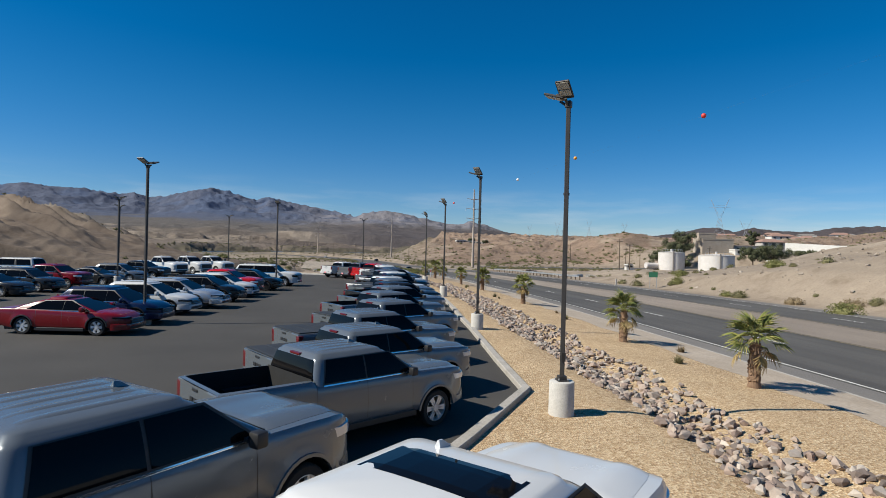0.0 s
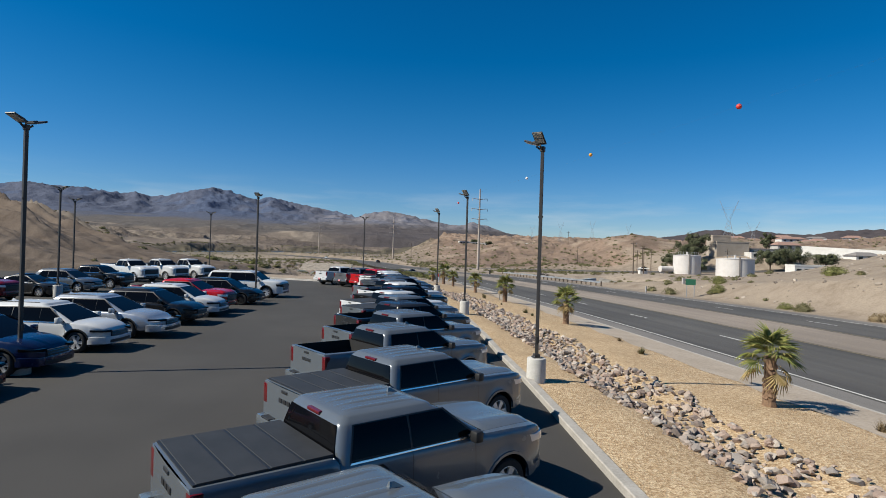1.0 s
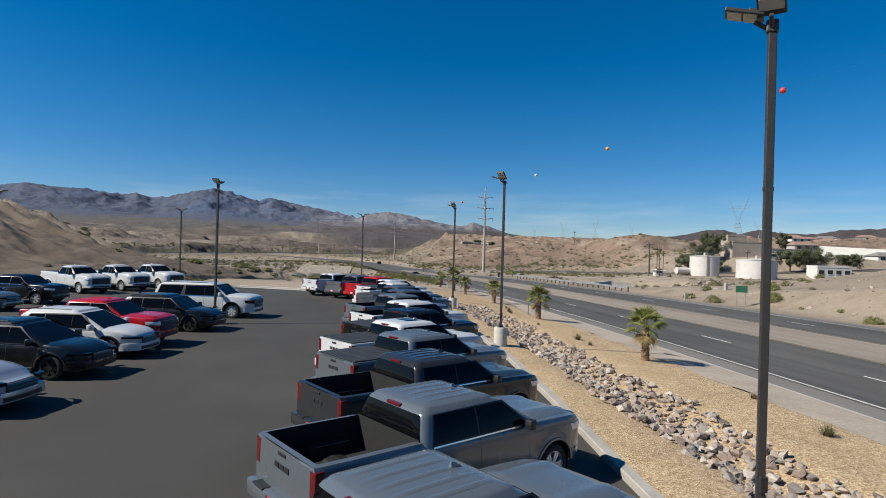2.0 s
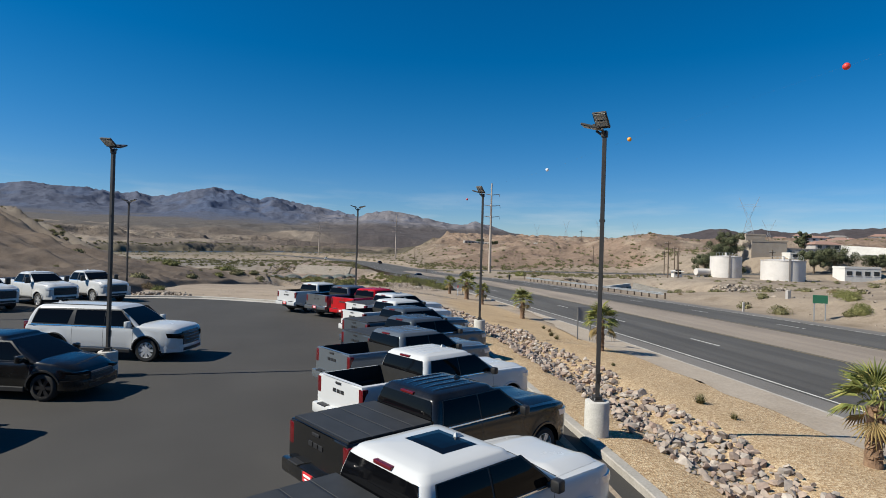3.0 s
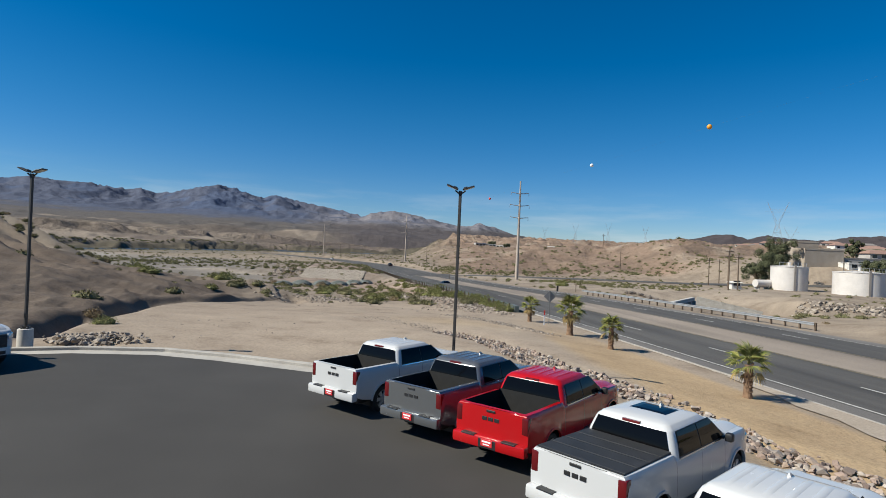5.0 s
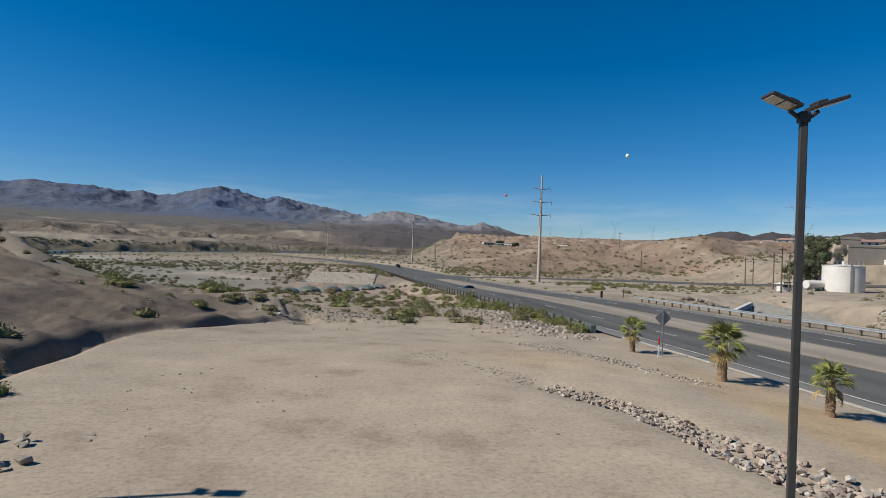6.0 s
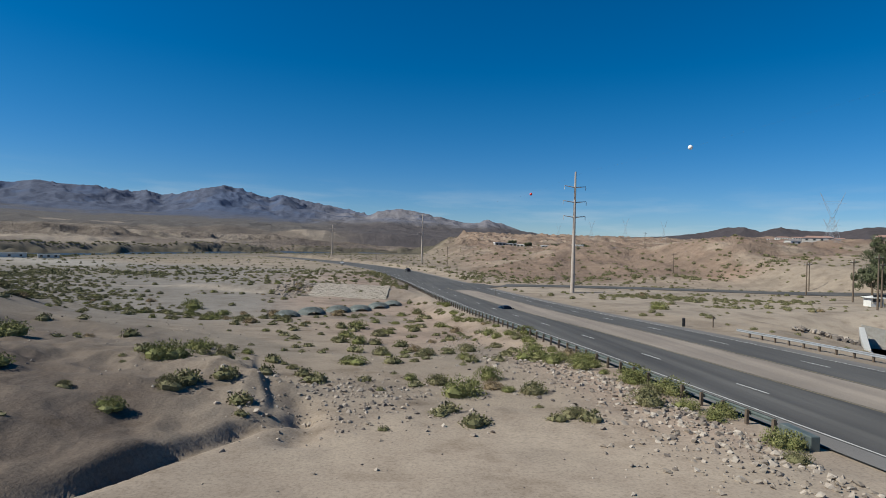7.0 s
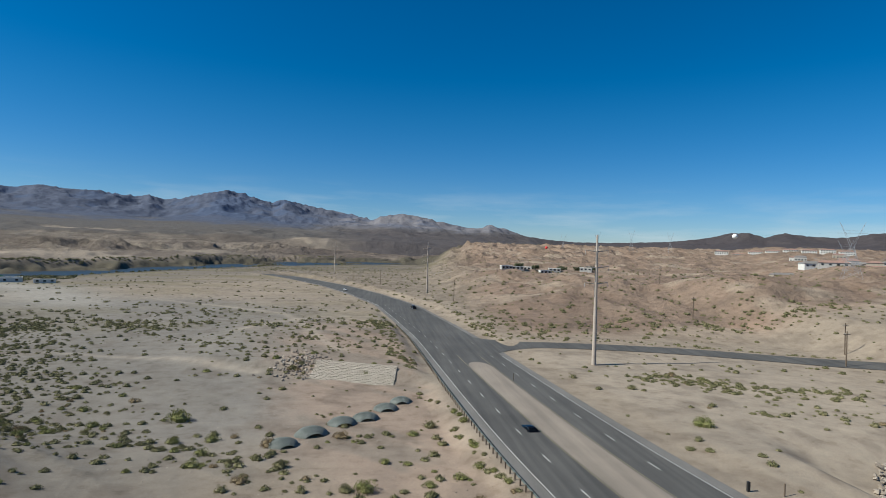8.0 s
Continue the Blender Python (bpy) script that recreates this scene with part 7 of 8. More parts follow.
def lattice_tower(x, y, h, w):
    root = thing("pylon", "grey steel lattice pylon on the skyline", "pylon", pose(x, y, gz(x, y) if math.hypot(x, y) < 1700 else 20, 0, 0, -32), "lattice pylons")
    bm = bmesh.new()
    t = 0.085 * max(1, h / 40)
    levels = [0, 0.15, 0.28, 0.39, 0.48, 0.56]
    def half(v):
        return w * (0.5 - 0.41 * v / 0.56)
    for sx in (-1, 1):
        for sy in (-1, 1):
            for a, b in zip(levels, levels[1:]):
                cone(bm, (sx * half(a), sy * half(a), a * h), (sx * half(b), sy * half(b), b * h), t, t, 4)
                cone(bm, (sx * half(a), sy * half(a), a * h), (-sx * half(b), sy * half(b), b * h), t * 0.6, t * 0.6, 4)
                cone(bm, (sx * half(b), sy * half(b), b * h), (-sx * half(b), sy * half(b), b * h), t * 0.5, t * 0.5, 4)
    part("frame", bm, M_PYLON, root)
    for sx in (-1, 1):
        bm = bmesh.new()
        outer = [(sx * w * (0.09 + 0.56 * q), 0.3, h * (0.56 + 0.44 * q)) for q in (0, 0.25, 0.5, 0.75, 1.0)]
        inner = [(sx * w * (0.02 + 0.60 * q), -0.3, h * (0.60 + 0.38 * q)) for q in (0, 0.25, 0.5, 0.75, 1.0)]
        for a, b, c, d in zip(outer, outer[1:], inner, inner[1:]):
            cone(bm, a, b, t, t, 4)
            cone(bm, c, d, t * 0.8, t * 0.8, 4)
            cone(bm, a, d, t * 0.5, t * 0.5, 4)
        part("horn", bm, M_PYLON, root)
    bm = bmesh.new()
    cone(bm, (-w * 0.75, 0, h * 0.80), (w * 0.75, 0, h * 0.80), t * 0.8, t * 0.8, 4)
    cone(bm, (-w * 0.36, 0, h * 0.845), (w * 0.36, 0, h * 0.845), t * 0.6, t * 0.6, 4)
    part("cross_arm", bm, M_PYLON, root)
    return root


lattice_tower(279.0, 432.0, 36.0, 10.5)
lattice_tower(420.0, 600.0, 30.0, 10.0)
for az, r_, h in ((18.5, 1150, 38), (21.5, 1200, 40), (24.8, 1250, 42), (15.8, 1300, 36)):
    lattice_tower(r_ * math.sin(radians(az)), r_ * math.cos(radians(az)), h, 9)

# vehicles under way on the highway
v = vehicle("sedan", float(line_x(190)) + 5.9, 192.0, -84, BLACK_P, "sedan driving on the highway", "cars on the highway")
v.location.z = float(road_z(227))
v = vehicle("pickup", float(line_x(395)) + 16.5, 392.0, 101, CHARCOAL, "pickup truck driving far off on the highway", "cars on the highway")
v.location.z = float(road_z(395))
v = vehicle("suv", float(line_x(520)) + 4.0, 522.0, -68, WHITE_P, "sport utility car far off on the highway", "cars on the highway")
v.location.z = float(road_z(520))


# ---- plants ----
def blade_fan(rng, n, length, spread):
    """One fan leaf: a stalk and folded pointed segments round its end, along +x, as verts and faces."""
    verts, faces = [], []
    st = length * 0.42
    w = 0.018
    verts += [(0, -w, 0), (st, -w * 0.7, 0.02), (st, w * 0.7, 0.02), (0, w, 0)]
    faces.append((0, 1, 2, 3))
    for k in range(n):
        a = spread * ((k + 0.5) / n - 0.5) * 2
        ln = length * 0.62 * (0.75 + 0.25 * math.cos(a * 0.8)) * rng.uniform(0.92, 1.05)
        hw_ = ln * 0.5 * math.sin(spread / n) * 0.82
        ca, sa = math.cos(a), math.sin(a)
        droop = -0.34 * ln * rng.uniform(0.5, 1.3)
        i = len(verts)
        for u, v_, z in ((0, 0, 0.02), (0.55, -hw_, 0.0), (0.55, 0, 0.03), (0.55, hw_, 0.0), (1.0, 0, droop)):
            verts.append((st + ca * u * ln - sa * v_, sa * u * ln + ca * v_, z))
        faces += [(i, i + 1, i + 2), (i, i + 2, i + 3), (i + 1, i + 4, i + 2), (i + 2, i + 4, i + 3)]
    return verts, faces


def palm(seed, height):
    rng = random.Random(seed)
    root = thing("fan_palm", "young fan palm with rough brown trunk and green leaves", "palm tree", None, "palms along the highway")
    th = height * 0.60
    bm = bmesh.new()
    n, rings = 16, 14
    prev = None
    for j in range(rings + 1):
        t = j / rings
        r = (0.178 - 0.035 * t + 0.06 * max(0, 0.15 - t) / 0.15) * (1.0 if j % 2 else 1.09)
        ring = [bm.verts.new((math.cos(2 * math.pi * i / n) * r * rng.uniform(0.94, 1.06), math.sin(2 * math.pi * i / n) * r * rng.uniform(0.94, 1.06), -0.15 + (th + 0.15) * t)) for i in range(n)]
        if prev:
            for i in range(n):
                bm.faces.new((prev[i], prev[(i + 1) % n], ring[(i + 1) % n], ring[i]))
        prev = ring
    bm.faces.new(prev)
    for k in range(46):
        a, z = rng.uniform(0, 2 * math.pi), rng.uniform(0.1, th)
        box(bm, 0.14, 0.235, -0.045, 0.045, -0.02, 0.05, 0.0, pose(0, 0, z, 0, 0, math.degrees(a)) @ pose(0, 0, 0, 0, -35, 0))
    part("trunk", bm, M_TRUNK, root, "rough brown fibrous trunk")
    for k in range(24):
        t = k / 24
        dry = k < 3
        verts, faces = blade_fan(rng, 15, height * rng.uniform(0.38, 0.46), 1.35)
        elev = -22 + 104 * t ** 1.05 + rng.uniform(-10, 10) if not dry else rng.uniform(-60, -35)
        m = pose(0, 0, th * rng.uniform(0.95, 1.0) + 0.16 * t, 0, 0, 137.5 * k + rng.uniform(-12, 12)) @ pose(0, 0, 0, 0, -elev, 0) @ pose(0, 0, 0, rng.uniform(-25, 25), 0, 0)
        vs = [m @ Vector(v_) for v_ in verts]
        child("leaf", mesh_of("leaf", vs, faces, M_PALM_DRY if dry else M_PALM), root, "dry hanging leaf" if dry else "")
    return root


palm_a, palm_b = palm(1, 2.3), palm(7, 2.25)
palm_a.matrix_world = pose(11.35, 18.4, verge_z(11.35, 18.4))
palm_b.matrix_world = pose(11.03, 26.8, verge_z(11.03, 26.8))
for src, x, y, r, s in ((palm_a, 11.4, 45.1, 80, 1.0), (palm_b, 11.3, 60.6, 200, 1.05), (palm_a, 11.7, 77.0, 150, 0.98), (palm_b, 10.9, 89.5, 30, 0.95), (palm_a, 10.4, 95.9, 250, 1.3), (palm_b, 9.7, 104.7, 100, 1.0)):
    zz = verge_z(x, y) if y < 66 else gz(x, y) + 0.05
    p = copy_thing(src, pose(x, y, zz, 0, 0, r))
    p.scale = (s, s, s)


def shrub_data(seed, n, r, h, leaf):
    """Verts and faces of a desert shrub: small leaf sprays over uneven domes, with a twiggy core."""
    rng = random.Random(seed)
    verts, faces = [], []
    lobes = [(rng.uniform(-0.42, 0.42) * r, rng.uniform(-0.42, 0.42) * r, rng.uniform(0.5, 0.8), rng.uniform(0.6, 1.0)) for _ in range(7)]
    for lx, ly, ls, lh in lobes[:4]:
        i = len(verts)
        verts.append((lx, ly, h * lh * 0.72))
        for k in range(6):
            a = 2 * math.pi * k / 6 + rng.uniform(-0.2, 0.2)
            q = r * ls * rng.uniform(0.55, 0.75)
            verts += [(lx + math.cos(a) * q, ly + math.sin(a) * q, h * lh * rng.uniform(0.25, 0.45)), (lx + math.cos(a) * q * 0.8, ly + math.sin(a) * q * 0.8, -0.05)]
        for k in range(6):
            a, b = i + 1 + 2 * k, i + 1 + 2 * ((k + 1) % 6)
            faces += [(i, a, b), (a, a + 1, b + 1, b)]
    for k in range(n):
        lx, ly, ls, lh = rng.choice(lobes)
        a, e = rng.uniform(0, 2 * math.pi), math.asin(rng.uniform(0.0, 1.0))
        q = 0.70 + 0.34 * rng.random() ** 0.7
        x, y = lx + math.cos(a) * math.cos(e) * r * ls * q, ly + math.sin(a) * math.cos(e) * r * ls * q
        z = math.sin(e) * h * lh * q + 0.03
        d = Vector((0.7 * math.cos(a) * math.cos(e) + rng.gauss(0, 0.45), 0.7 * math.sin(a) * math.cos(e) + rng.gauss(0, 0.45), 0.8 * math.sin(e) + rng.gauss(0.2, 0.4))).normalized()
        u = d.cross(Vector((rng.uniform(-1, 1), rng.uniform(-1, 1), rng.uniform(-1, 1)))).normalized()
        ln, w = leaf * rng.uniform(0.7, 1.4), leaf * rng.uniform(0.35, 0.6)
        p = Vector((x, y, z))
        i = len(verts)
        verts += [tuple(p - u * w - d * ln * 0.4), tuple(p + u * w - d * ln * 0.4), tuple(p + d * ln * 0.8)]
        faces.append((i, i + 1, i + 2))
    return verts, faces


def shrub_mesh(name, seed, n, r, h, leaf, mat_):
    v_, f_ = shrub_data(seed, n, r, h, leaf)
    return mesh_of(name, v_, f_, mat_)


SHRUBS = [shrub_mesh("shrub", 100 + k, 1300, 0.95, 0.80, 0.062, M_SHRUB if k % 3 else M_SHRUB_G) for k in range(6)]
DRY = [shrub_mesh("dry_shrub", 140 + k, 1000, 0.9, 0.75, 0.060, M_SHRUB_D) for k in range(3)]
GREEN = [shrub_mesh("green_shrub", 160 + k, 1400, 1.0, 0.85, 0.064, M_SHRUB_G) for k in range(3)]


def tuft_mesh(seed):
    rng = random.Random(seed)
    verts, faces = [], []
    for k in range(170):
        a, e = rng.uniform(0, 2 * math.pi), rng.uniform(0.5, 1.5)
        ln = rng.uniform(0.25, 0.48)
        d = Vector((math.cos(a) * math.cos(e), math.sin(a) * math.cos(e), math.sin(e)))
        b = Vector((rng.uniform(-0.1, 0.1), rng.uniform(-0.1, 0.1), 0))
        u = Vector((-math.sin(a), math.cos(a), 0)) * 0.011
        i = len(verts)
        verts += [tuple(b - u), tuple(b + u), tuple(b + d * ln + Vector((0, 0, -0.05)))]
        faces.append((i, i + 1, i + 2))
    return mesh_of("grass_tuft", verts, faces, M_SHRUB_D if seed % 2 else M_SHRUB)


TUFTS = [tuft_mesh(k) for k in range(3)]
rt = random.Random(2)
for x, y, s in ((10.9, 21.9, 1.0), (12.6, 24.7, 0.9), (11.25, 35.05, 0.95), (12.0, 38.9, 0.6), (10.3, 48.5, 0.6), (10.2, 64.0, 0.8), (11.1, 68.1, 0.7), (10.3, 50.2, 1.0), (11.2, 69.7, 0.7), (10.5, 65.9, 0.9), (9.9, 55.8, 0.5)):
    o = tagged(new("grass_tuft", TUFTS[rt.randrange(3)]), "small dry grass tuft in golden gravel", "grass tuft", "grass tufts in the gravel")
    zz = verge_z(x, y) if y < 66 else gz(x, y) + 0.06
    o.matrix_world = pose(x, y, zz + 0.01, 0, 0, rt.uniform(0, 360)) @ Matrix.Diagonal((s, s, s, 1))


def off_road_all(x, y):
    d = x - line_x(y)
    lot = (x < 5.3) & (x > -60) & (y < 80.6)
    return ~((d > -3.4) & (d < 25.4)) & ~lot & (path_gap(x, y, SIDE_ROAD) > 7.5)


def put_shrub(x, y, s, me=None, name="desert_shrub", words=None):
    kinds = {"shrub": "olive-green desert shrub on stony soil", "dry_shrub": "dry brown desert shrub on stony soil", "green_shrub": "fresh green desert shrub on stony soil"}
    me = me or rs.choice(SHRUBS + SHRUBS + DRY + GREEN[:1])
    o = tagged(new(name, me), words or kinds[me.name.split(".")[0]], "shrub", "desert shrubs")
    o.matrix_world = pose(x, y, gz(x, y) - 0.04, 0, 0, rs.uniform(0, 360)) @ Matrix.Diagonal((s, s, s * rs.uniform(0.8, 1.1), 1))


rs = random.Random(5)
for x, y, s, k in ((-19.4, 88.4, 0.7, 2), (-21.6, 92.0, 0.9, 1), (-9.3, 162.3, 1.3, 0), (6.8, 134.9, 1.1, 2), (-44.6, 202.2, 2.4, 0), (-2.7, 197.8, 1.5, 0), (-12.4, 170.2, 1.6, 2), (41.3, 190.4, 2.0, 0), (-23.6, 137.5, 1.5, 2), (-29.6, 122.3, 1.3, 2),
                   (-27.5, 172.4, 1.4, 1), (-35, 178.7, 1.3, 0), (-27.0, 187.9, 1.6, 1), (-16.8, 192.0, 1.7, 1), (-13.5, 160.9, 1.2, 0), (7.3, 154.3, 1.4, 2), (8.0, 137.8, 1.3, 2), (41.2, 62.5, 1.2, 0), (41.3, 53.9, 1.1, 1),
                   (41.3, 64.8, 0.9, 0), (37.5, 44.0, 1.5, 2), (53.3, 72.3, 1.6, 0), (52.0, 70.7, 1.5, 0), (41.2, 86.9, 1.2, 0), (44.0, 80.0, 1.2, 2), (46.5, 84.0, 1.3, 2), (49, 88.0, 1.3, 2), (43.5, 47.0, 1.0, 0)):
    put_shrub(x, y, s, (SHRUBS, DRY, GREEN)[k][rs.randrange(3)])
# the row below the guard rail and round the pad's end
for x, y, s, k in ((-35.8, 134.0, 1.5, 2), (-23.3, 130.0, 1.6, 2), (-20.6, 133.7, 1.3, 0), (-11.7, 152.5, 1.3, 0), (-9.1, 144.0, 1.2, 0), (-5.2, 144.5, 1.2, 0), (-1.2, 132.0, 1.2, 2), (4.2, 140.7, 1.7, 2), (7.6, 136.6, 1.4, 2),
                   (10.4, 133.1, 1.2, 2), (9.9, 126.7, 1.5, 2), (10.5, 121.5, 1.1, 2), (-4.0, 127.0, 1.5, 2), (0.6, 127.3, 1.3, 0), (1.2, 121.0, 1.0, 0), (6.9, 123.7, 1.4, 0), (5.5, 138.5, 1.3, 2), (9.0, 129.8, 1.2, 2)):
    put_shrub(x, y, s, (SHRUBS, DRY, GREEN)[k][rs.randrange(3)])
for k in range(28):
    y = 113 + 3.3 * k + rs.uniform(-0.8, 0.8)
    put_shrub(float(line_x(y)) - 3.3 - rs.uniform(0, 1.6) ** 1.5, y, rs.uniform(0.5, 1.15), GREEN[rs.randrange(3)] if k % 4 else SHRUBS[rs.randrange(3)])
near = []
for k in range(36000):
    if k < 15000:
        x, y = rs.uniform(-140, 30), rs.uniform(86, 330)
    elif k < 21000:
        x, y = rs.uniform(30, 170), rs.uniform(20, 330)
    else:
        r_, a = 325 + 700 * rs.random() ** 1.3, radians(rs.uniform(-36, 48))
        x, y = r_ * math.sin(a), r_ * math.cos(a)
    near.append((x, y, rs.random(), rs.random()))
nx, ny = np.array([p[0] for p in near]), np.array([p[1] for p in near])
dens = fbm(nx / 17, ny / 12, 4, 301)


def belt(pts, width):
    return np.exp(-(path_gap(nx, ny, pts) / width) ** 2)


# where the scrub grows thick: beds beside the wash, its cut bank, the road's edge
want = 0.07 + 0.24 * smooth01(0.44, 0.62, dens)
want = want + 0.12 * smooth01(118, 124, ny) * (1 - smooth01(165, 185, ny)) * smooth01(-30, -18, nx)
want = want * (1 - 0.9 * belt([(-32, 212), (-60, 238), (-85, 275), (-118, 318)], 19))
want = want + 0.8 * belt([(-70, 203), (-52, 191), (-38, 186), (-26, 176), (-16, 170)], 3.6) + 1.0 * belt([(-160, 337), (-121, 286), (-93, 229), (-84, 212), (-72, 188)], 15)
want = want + 0.6 * belt([(-158, 368), (-124, 333), (-89, 306)], 5) + 0.7 * belt([(-110, 315), (-68, 281), (-41, 253), (-27, 237)], 2.5)
want = want + 0.5 * belt([(-135, 450), (-89, 350), (-65, 372), (-22, 405)], 20) * smooth01(0.42, 0.56, dens) + 0.8 * belt([(-17, 349), (-8, 268), (-4, 235)], 2.5)
want = want + 1.5 * (belt([(58, 229), (65, 219), (81, 214)], 5) + belt([(52, 199), (80, 199)], 4) + belt([(34, 292), (60, 290), (90, 276), (130, 250)], 3.5))
padw = smooth01(84, 86, ny) * (1 - smooth01(116, 122, ny)) * smooth01(-1, 0.5, nx - np.interp(ny, [80, 97, 104, 113, 121], [-19.5, -21.4, -22.2, -18.2, -14.5])) * (nx < line_x(ny))
tankw = np.exp(-((nx - 122) / 26) ** 2 - ((ny - 205) / 12) ** 2)
want = want * (1 - padw) * (1 - tankw) * (1 - 0.96 * np.exp(-((nx + 56) / 40) ** 4 - ((ny - 112) / 38) ** 4))
want = want * np.where((nx - line_x(ny) > 26) & (ny < 285), 0.8, 1.0) - 0.12 * smooth01(0.44, 0.62, dens) * (ny > 288) * (nx > 20) + 0.30 * smooth01(288, 300, ny) * (nx - line_x(ny) > 26)
free = off_road_all(nx, ny) & (river_gap(nx, ny) < 0.93)
cand = [(p, w) for p, w, k in zip(near, want, free) if k and p[2] < w * 0.8]
close = sorted((c for c in cand if c[0][1] < 260 and abs(c[0][0]) < 75), key=lambda c: c[0][1])
picked = close[::max(1, len(close) // 250)][:250]
chosen = {id(c) for c in picked}
for p, w in picked:
    put_shrub(p[0], p[1], 0.45 + 0.9 * p[3] ** 2)
# the rest, too many to count, as one object
bank_v, bank_f, total = [], [], 0
SMALL = [shrub_data(400 + k, 46, 0.95, 0.80, 0.24) for k in range(6)]
MIDDLE = [shrub_data(420 + k, 170, 0.95, 0.75, 0.13) for k in range(6)]
rest = [c for c in cand if id(c) not in chosen]
for k in range(1500):
    az = radians(rs.uniform(-40, -4) if k < 900 else rs.uniform(-40, -24))
    g_ = rs.choice((rs.uniform(0.93, 0.972), rs.uniform(1.125, 1.15))) if k < 900 else rs.uniform(0.86, 0.965)
    ux, uy = math.sin(az), math.cos(az)
    q = g_ / float(river_gap(np.array([ux * 100]), np.array([uy * 100]))[0]) * 100
    rest.append(((ux * q, uy * q, rs.random(), 0.9 + rs.random()), 1.0))
for k in range(170):
    t = rs.random()
    x, y = float(np.interp(t, [0, 0.4, 0.7, 1], [50, 60, 70, 86])) + rs.gauss(0, 4.0), float(np.interp(t, [0, 0.4, 0.7, 1], [230, 221, 216, 212])) + rs.gauss(0, 3.2)
    rest.append(((x, y, rs.random(), rs.uniform(0.2, 0.95)), 1.0))
zs = land_z(np.array([c[0][0] for c in rest]), np.array([c[0][1] for c in rest]))
for (p, w), z in zip(rest, zs):
    v_, f_ = (MIDDLE if p[1] < 300 else SMALL)[int(p[3] * 5.99) % 6]
    s = 0.35 + 0.85 * p[3] ** 1.8 if p[1] < 300 else 0.5 + 0.9 * p[3] ** 1.5
    s = s * 1.12 if p[1] > 288 and p[0] > 20 else s
    va = np.array(v_) * s
    a = 6.28 * p[2] * 7
    ca, sa = math.cos(a), math.sin(a)
    rot = np.stack([va[:, 0] * ca - va[:, 1] * sa + p[0], va[:, 0] * sa + va[:, 1] * ca + p[1], va[:, 2] + z - 0.04], 1)
    bank_v.append(rot)
    bank_f += [tuple(i + total for i in f) for f in f_]
    total += len(va)
scrub = tagged(new("scrub", mesh_of("scrub", np.concatenate(bank_v).tolist(), bank_f, M_SHRUB)), "scattered olive desert scrub over stony soil", "scrub", kind="stuff")


def tree(x, y, h, r, seed, label):
    """Trunk, forking limbs and a crown of many small leaf sprays in uneven clumps."""
    rng = random.Random(seed)
    root = thing("tree", label, "tree", pose(x, y, gz(x, y)))
    bm = bmesh.new()
    cone(bm, (0, 0, -0.5), (0, 0, h * 0.35), 0.05 * h * 0.7, 0.03 * h, 9)
    tips = []
    for k in range(9):
        a, e = 2 * math.pi * k / 9 + rng.uniform(-0.3, 0.3), rng.uniform(0.5, 1.2)
        q = Vector((math.cos(a) * math.cos(e) * r * 0.6, math.sin(a) * math.cos(e) * r * 0.6, h * 0.35 + math.sin(e) * h * 0.42))
        cone(bm, (0, 0, h * 0.30), q, 0.018 * h, 0.006 * h, 6)
        tips.append(q)
    part("trunk", bm, M_BARK, root)
    verts, faces = [], []
    clumps = tips + [Vector((rng.uniform(-1, 1) * r * 0.75, rng.uniform(-1, 1) * r * 0.75, h * rng.uniform(0.35, 0.9))) for _ in range(26)]
    for c in clumps:
        cr = r * rng.uniform(0.16, 0.33)
        for k in range(330):
            d = Vector((rng.gauss(0, 1), rng.gauss(0, 1), rng.gauss(0, 0.8))).normalized()
            p = c + d * cr * (0.5 + 0.5 * rng.random() ** 0.4)
            u = d.cross(Vector((rng.uniform(-1, 1), rng.uniform(-1, 1), rng.uniform(-1, 1)))).normalized()
            w = d.cross(u)
            ln = 0.24 * rng.uniform(0.6, 1.4)
            i = len(verts)
            verts += [tuple(p - u * ln), tuple(p + w * ln * 0.6), tuple(p + u * ln)]
            faces.append((i, i + 1, i + 2))
    child("crown", mesh_of("crown", verts, faces, M_TREE), root, "dark olive leaf crown")
    return root


tree(133.0, 238.0, 13.0, 6.3, 1, "large dark olive tree behind the tanks")
tree(140.5, 245.0, 14.0, 5.6, 2, "large dark olive tree behind the tanks")
tree(122.0, 231.5, 8.5, 5.0, 3, "grey-green tree beside the tanks")
tree(168.0, 224.0, 9.0, 7.0, 4, "broad dark green tree by the white house")
tree(157.0, 221.0, 9.5, 5.2, 5, "dense green tree behind the second tank")
tree(176.0, 215.0, 6.0, 5.0, 6, "dense green tree behind the second tank")
tree(121.0, 212.0, 4.0, 2.8, 7, "low green tree between the tanks")
tree(190.0, 268.0, 12.0, 3.6, 8, "dark tree behind the tan building")
for k in range(7):
    tree(96 + 12 * k + rg.uniform(-5, 5), 590 + rg.uniform(-14, 22), rg.uniform(4, 7), rg.uniform(3, 5), 20 + k, "small dark tree among the mobile homes")

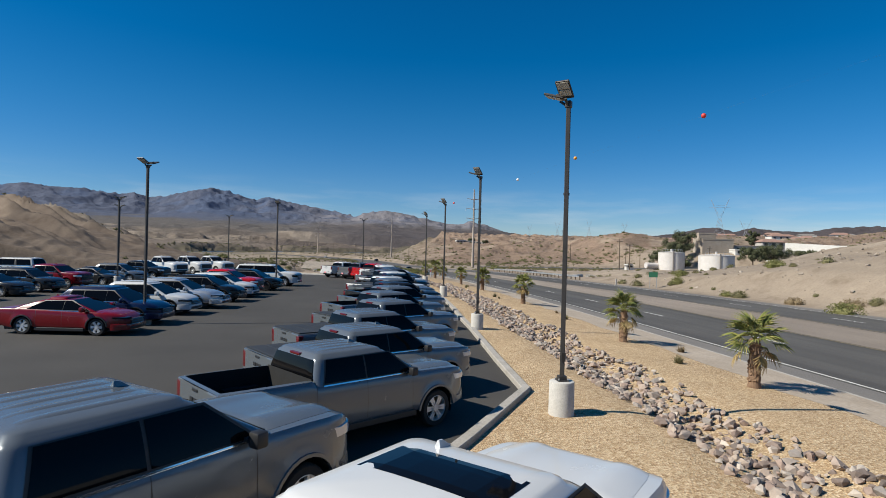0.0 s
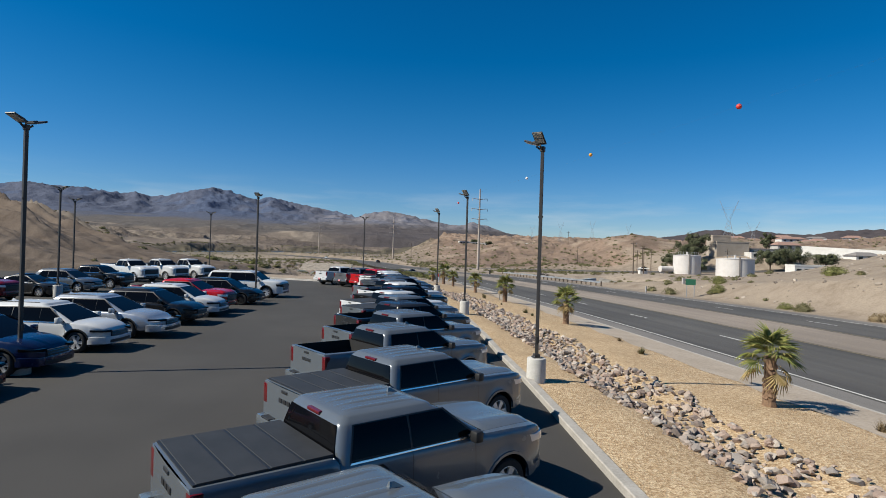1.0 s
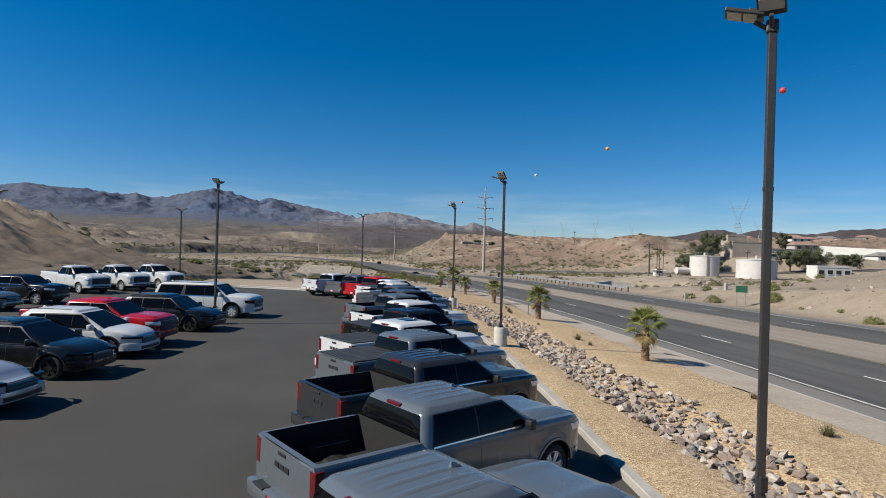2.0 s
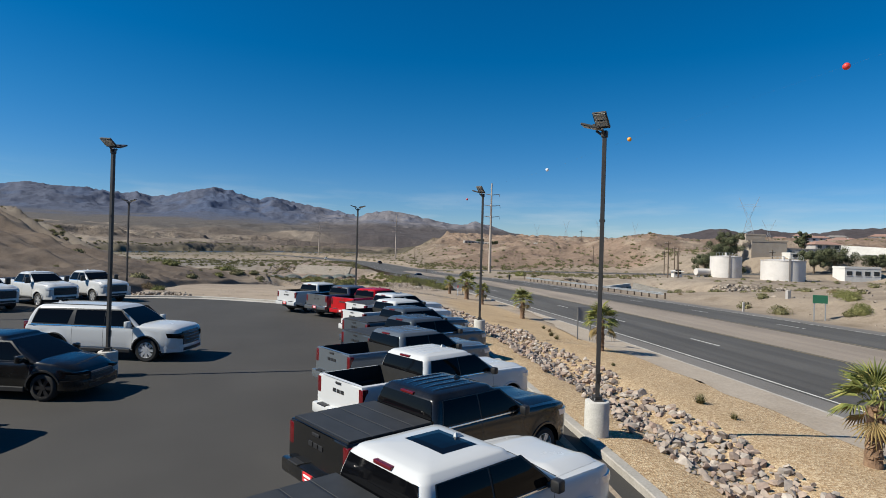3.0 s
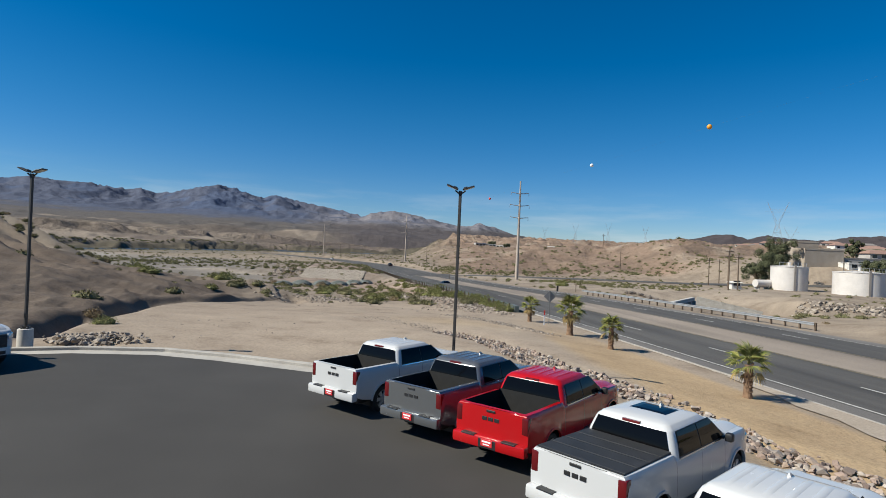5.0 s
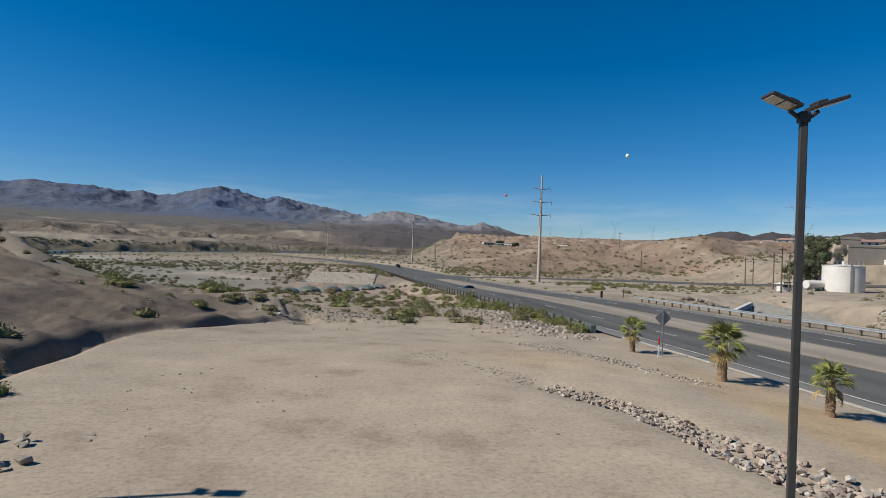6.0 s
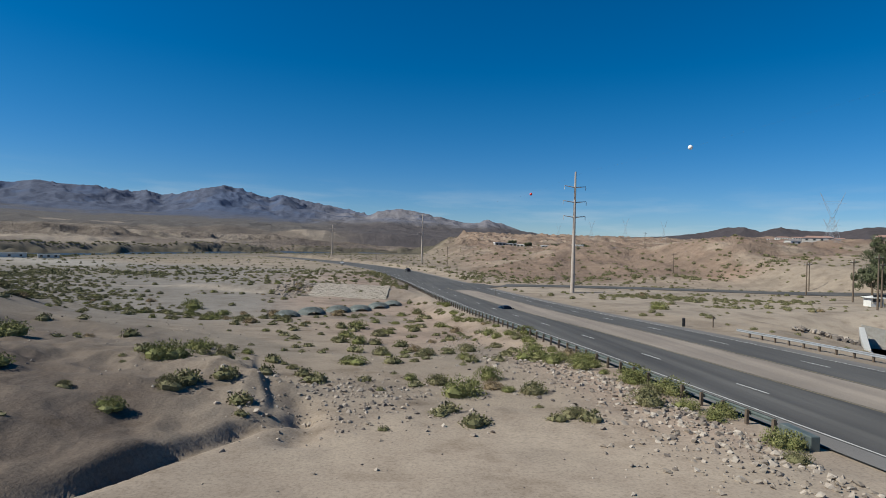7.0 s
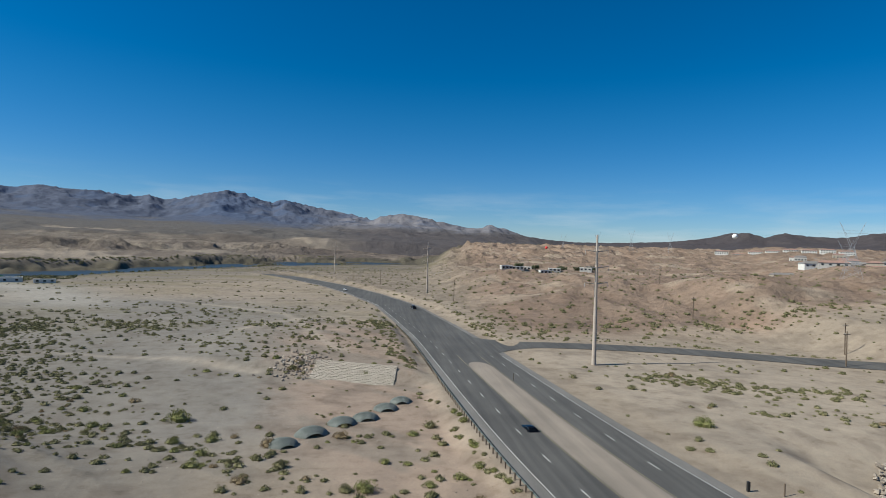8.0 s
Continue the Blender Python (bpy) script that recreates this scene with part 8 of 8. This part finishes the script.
# ---- stones ----
def stone_data(seed):
    rng = random.Random(seed)
    bm = bmesh.new()
    for _ in range(13):
        d = Vector((rng.gauss(0, 1), rng.gauss(0, 1), rng.gauss(0, 1))).normalized()
        bm.verts.new((d.x * rng.uniform(0.8, 1.1), d.y * rng.uniform(0.65, 0.95), d.z * rng.uniform(0.5, 0.75)))
    r = bmesh.ops.convex_hull(bm, input=bm.verts)
    bmesh.ops.delete(bm, geom=[v for v in bm.verts if not v.link_faces], context="VERTS")
    bmesh.ops.recalc_face_normals(bm, faces=bm.faces)
    bm.verts.index_update()
    out = [tuple(v.co) for v in bm.verts], [tuple(v.index for v in f.verts) for f in bm.faces]
    bm.free()
    return out


STONES = [stone_data(500 + k) for k in range(14)]
STONE_MESH = [mesh_of("rock", v_, f_, M_ROCK_ONE) for v_, f_ in STONES]
rr = random.Random(9)


def joined_stones(name, spots, material, parent=None, label="", category=""):
    vs, fs, tot = [], [], 0
    for x, y, z, s in spots:
        v_, f_ = STONES[rr.randrange(14)]
        m = np.array(Euler((rr.uniform(-0.5, 0.5), rr.uniform(-0.5, 0.5), rr.uniform(0, 6.28))).to_matrix())
        va = (np.array(v_) * s) @ m.T + np.array((x, y, z))
        vs.append(va)
        fs += [tuple(i + tot for i in f) for f in f_]
        tot += len(va)
    me = mesh_of(name, np.concatenate(vs).tolist(), fs, material)
    ob = child(name, me, parent, label) if parent else tagged(new(name, me), label, category)
    ob["kind"] = "stuff"
    return ob


riprap = thing("riprap", "drainage swale filled with broken pink-grey stones", "riprap", None, "", "structure")
spots = []
for (ax, ay), (bx, by) in zip(RIPRAP, RIPRAP[1:]):
    ln = math.hypot(bx - ax, by - ay)
    for k in range(int(ln * 54)):
        t = rr.random()
        px, py = ax + (bx - ax) * t, ay + (by - ay) * t
        wdt = 1.28 + 0.16 * math.sin(py * 0.7) + 0.1 * math.sin(py * 1.9)
        if py > 66:
            wdt *= 0.85 - 0.35 * min(1, max(0, (py - 78) / 12))
        o = rr.uniform(-1, 1)
        nxv, nyv = (by - ay) / ln, -(bx - ax) / ln
        x, y = px + nxv * o * wdt, py + nyv * o * wdt
        s = (rr.uniform(0.06, 0.135) + 0.10 * rr.random() ** 3) * (1 - 0.35 * min(1, max(0, (py - 78) / 12)))
        spots.append((x, y, rr.uniform(0.0, 0.11), s))
sx_, sy_ = np.array([q[0] for q in spots]), np.array([q[1] for q in spots])
x0_ = line_x(sy_) - 2.05
vz = 0.02 + np.clip((sx_ - 5.0) / (x0_ - 5.0), 0, 1) ** 1.35 * (road_z(sy_) + 0.11) - 0.30 * np.exp(-path_gap(sx_, sy_, RIPRAP) ** 2)
vz = np.where(sy_ < 66, vz, land_z(sx_, sy_))
spots = [(q[0], q[1], q[2] + z, q[3]) for q, z in zip(spots, vz)]
spots.sort(key=lambda q: q[1])
single = [q for q in spots if 16 < q[1] < 34 and q[3] > 0.14][:290]
taken = {id(q) for q in single}
for q in single:
    o = child("rock", STONE_MESH[rr.randrange(14)], riprap)
    o.matrix_local = pose(q[0], q[1], q[2], rr.uniform(-28, 28), rr.uniform(-28, 28), rr.uniform(0, 360)) @ Matrix.Diagonal((q[3],) * 3 + (1,))
joined_stones("rocks", [q for q in spots if id(q) not in taken], M_ROCK, riprap)
# rubble by the lamp at the end of the lot, along the ditch and below the guard rail
rub = []
for k in range(300):
    x, y = -17.1 + rr.gauss(0, 0.75), 82.0 + rr.gauss(0, 0.8)
    if y > 80.4:
        rub.append((x, y, 0.02 + 0.2 * rr.random(), rr.uniform(0.09, 0.24)))
for k in range(900):
    t = rr.random()
    x, y = 4 + rr.gauss(0, 2.6) + 5 * math.sin(6 * t), 112 + 50 * t
    rub.append((x, y, 0.02, 0.05 + 0.2 * rr.random() ** 3))
for k in range(700):
    x, y = -11 + rr.gauss(0, 3.4), 125.5 + rr.gauss(0, 4)
    rub.append((x, y, 0.02, 0.05 + 0.22 * rr.random() ** 3))
for k in range(1500):
    t = rr.random()
    x, y = float(np.interp(t, [0, 0.3, 0.6, 1], [8.6, 6.8, 5.5, 2.4])) + rr.gauss(0, 0.45), 94.5 + 11 * t + rr.gauss(0, 0.5)
    rub.append((x, y, 0.0, 0.03 + 0.09 * rr.random() ** 2))
for k in range(700):
    t = rr.random()
    rub.append((-0.5 - 4.5 * t + rr.gauss(0, 0.35 + 0.5 * t), 92.5 + 9 * t + rr.gauss(0, 0.5), 0.0, 0.02 + 0.06 * rr.random() ** 3))
for k in range(900):
    t = rr.random()
    x, y = 70 + 50 * t, 151.5 + 1.5 * math.sin(9 * t) + rr.uniform(-3.2, 3.2)
    rub.append((x, y, 0.15, 0.2 + 0.55 * rr.random() ** 1.6))
for k in range(420):
    t, o = rr.uniform(-0.45, 0.62), rr.uniform(1.2, 8.0)
    rub.append((56.3 + 26 * t * 0.656 - o * 0.755, 161.5 + 26 * t * 0.755 + o * 0.656, 0.25, rr.uniform(0.28, 0.62)))
for k in range(260):
    x, y = -31 + rr.gauss(0, 3.0), 244 + rr.gauss(0, 6)
    rub.append((x, y, 0.1, rr.uniform(0.25, 0.6)))
for k in range(1400):
    y = rr.uniform(110, 142)
    x = float(line_x(y)) - 4.5 - abs(rr.gauss(0, 3.2))
    rub.append((x, y, 0.03, 0.04 + 0.26 * rr.random() ** 3))
for k in range(2600):
    x, y = rr.uniform(-45, 30), 122 + 95 * rr.random()
    rub.append((x, y, 0.0, 0.03 + 0.13 * rr.random() ** 4))
for k in range(300):
    x, y = rr.uniform(-16, 6), rr.uniform(84, 122)
    rub.append((x, y, 0.0, 0.02 + 0.06 * rr.random() ** 3))
for k in range(500):
    x, y = rr.uniform(40, 75), rr.uniform(36, 95)
    rub.append((x, y, 0.0, 0.08 + 0.35 * rr.random() ** 4))
rx, ry = np.array([q[0] for q in rub]), np.array([q[1] for q in rub])
ok = off_road_all(rx, ry)
rub = [(q[0], q[1], q[2] + z, q[3]) for q, z, k in zip(rub, land_z(rx, ry), ok) if k]
joined_stones("rubble", rub, M_RUBBLE, None, "scattered broken stones on the desert soil", "rubble")
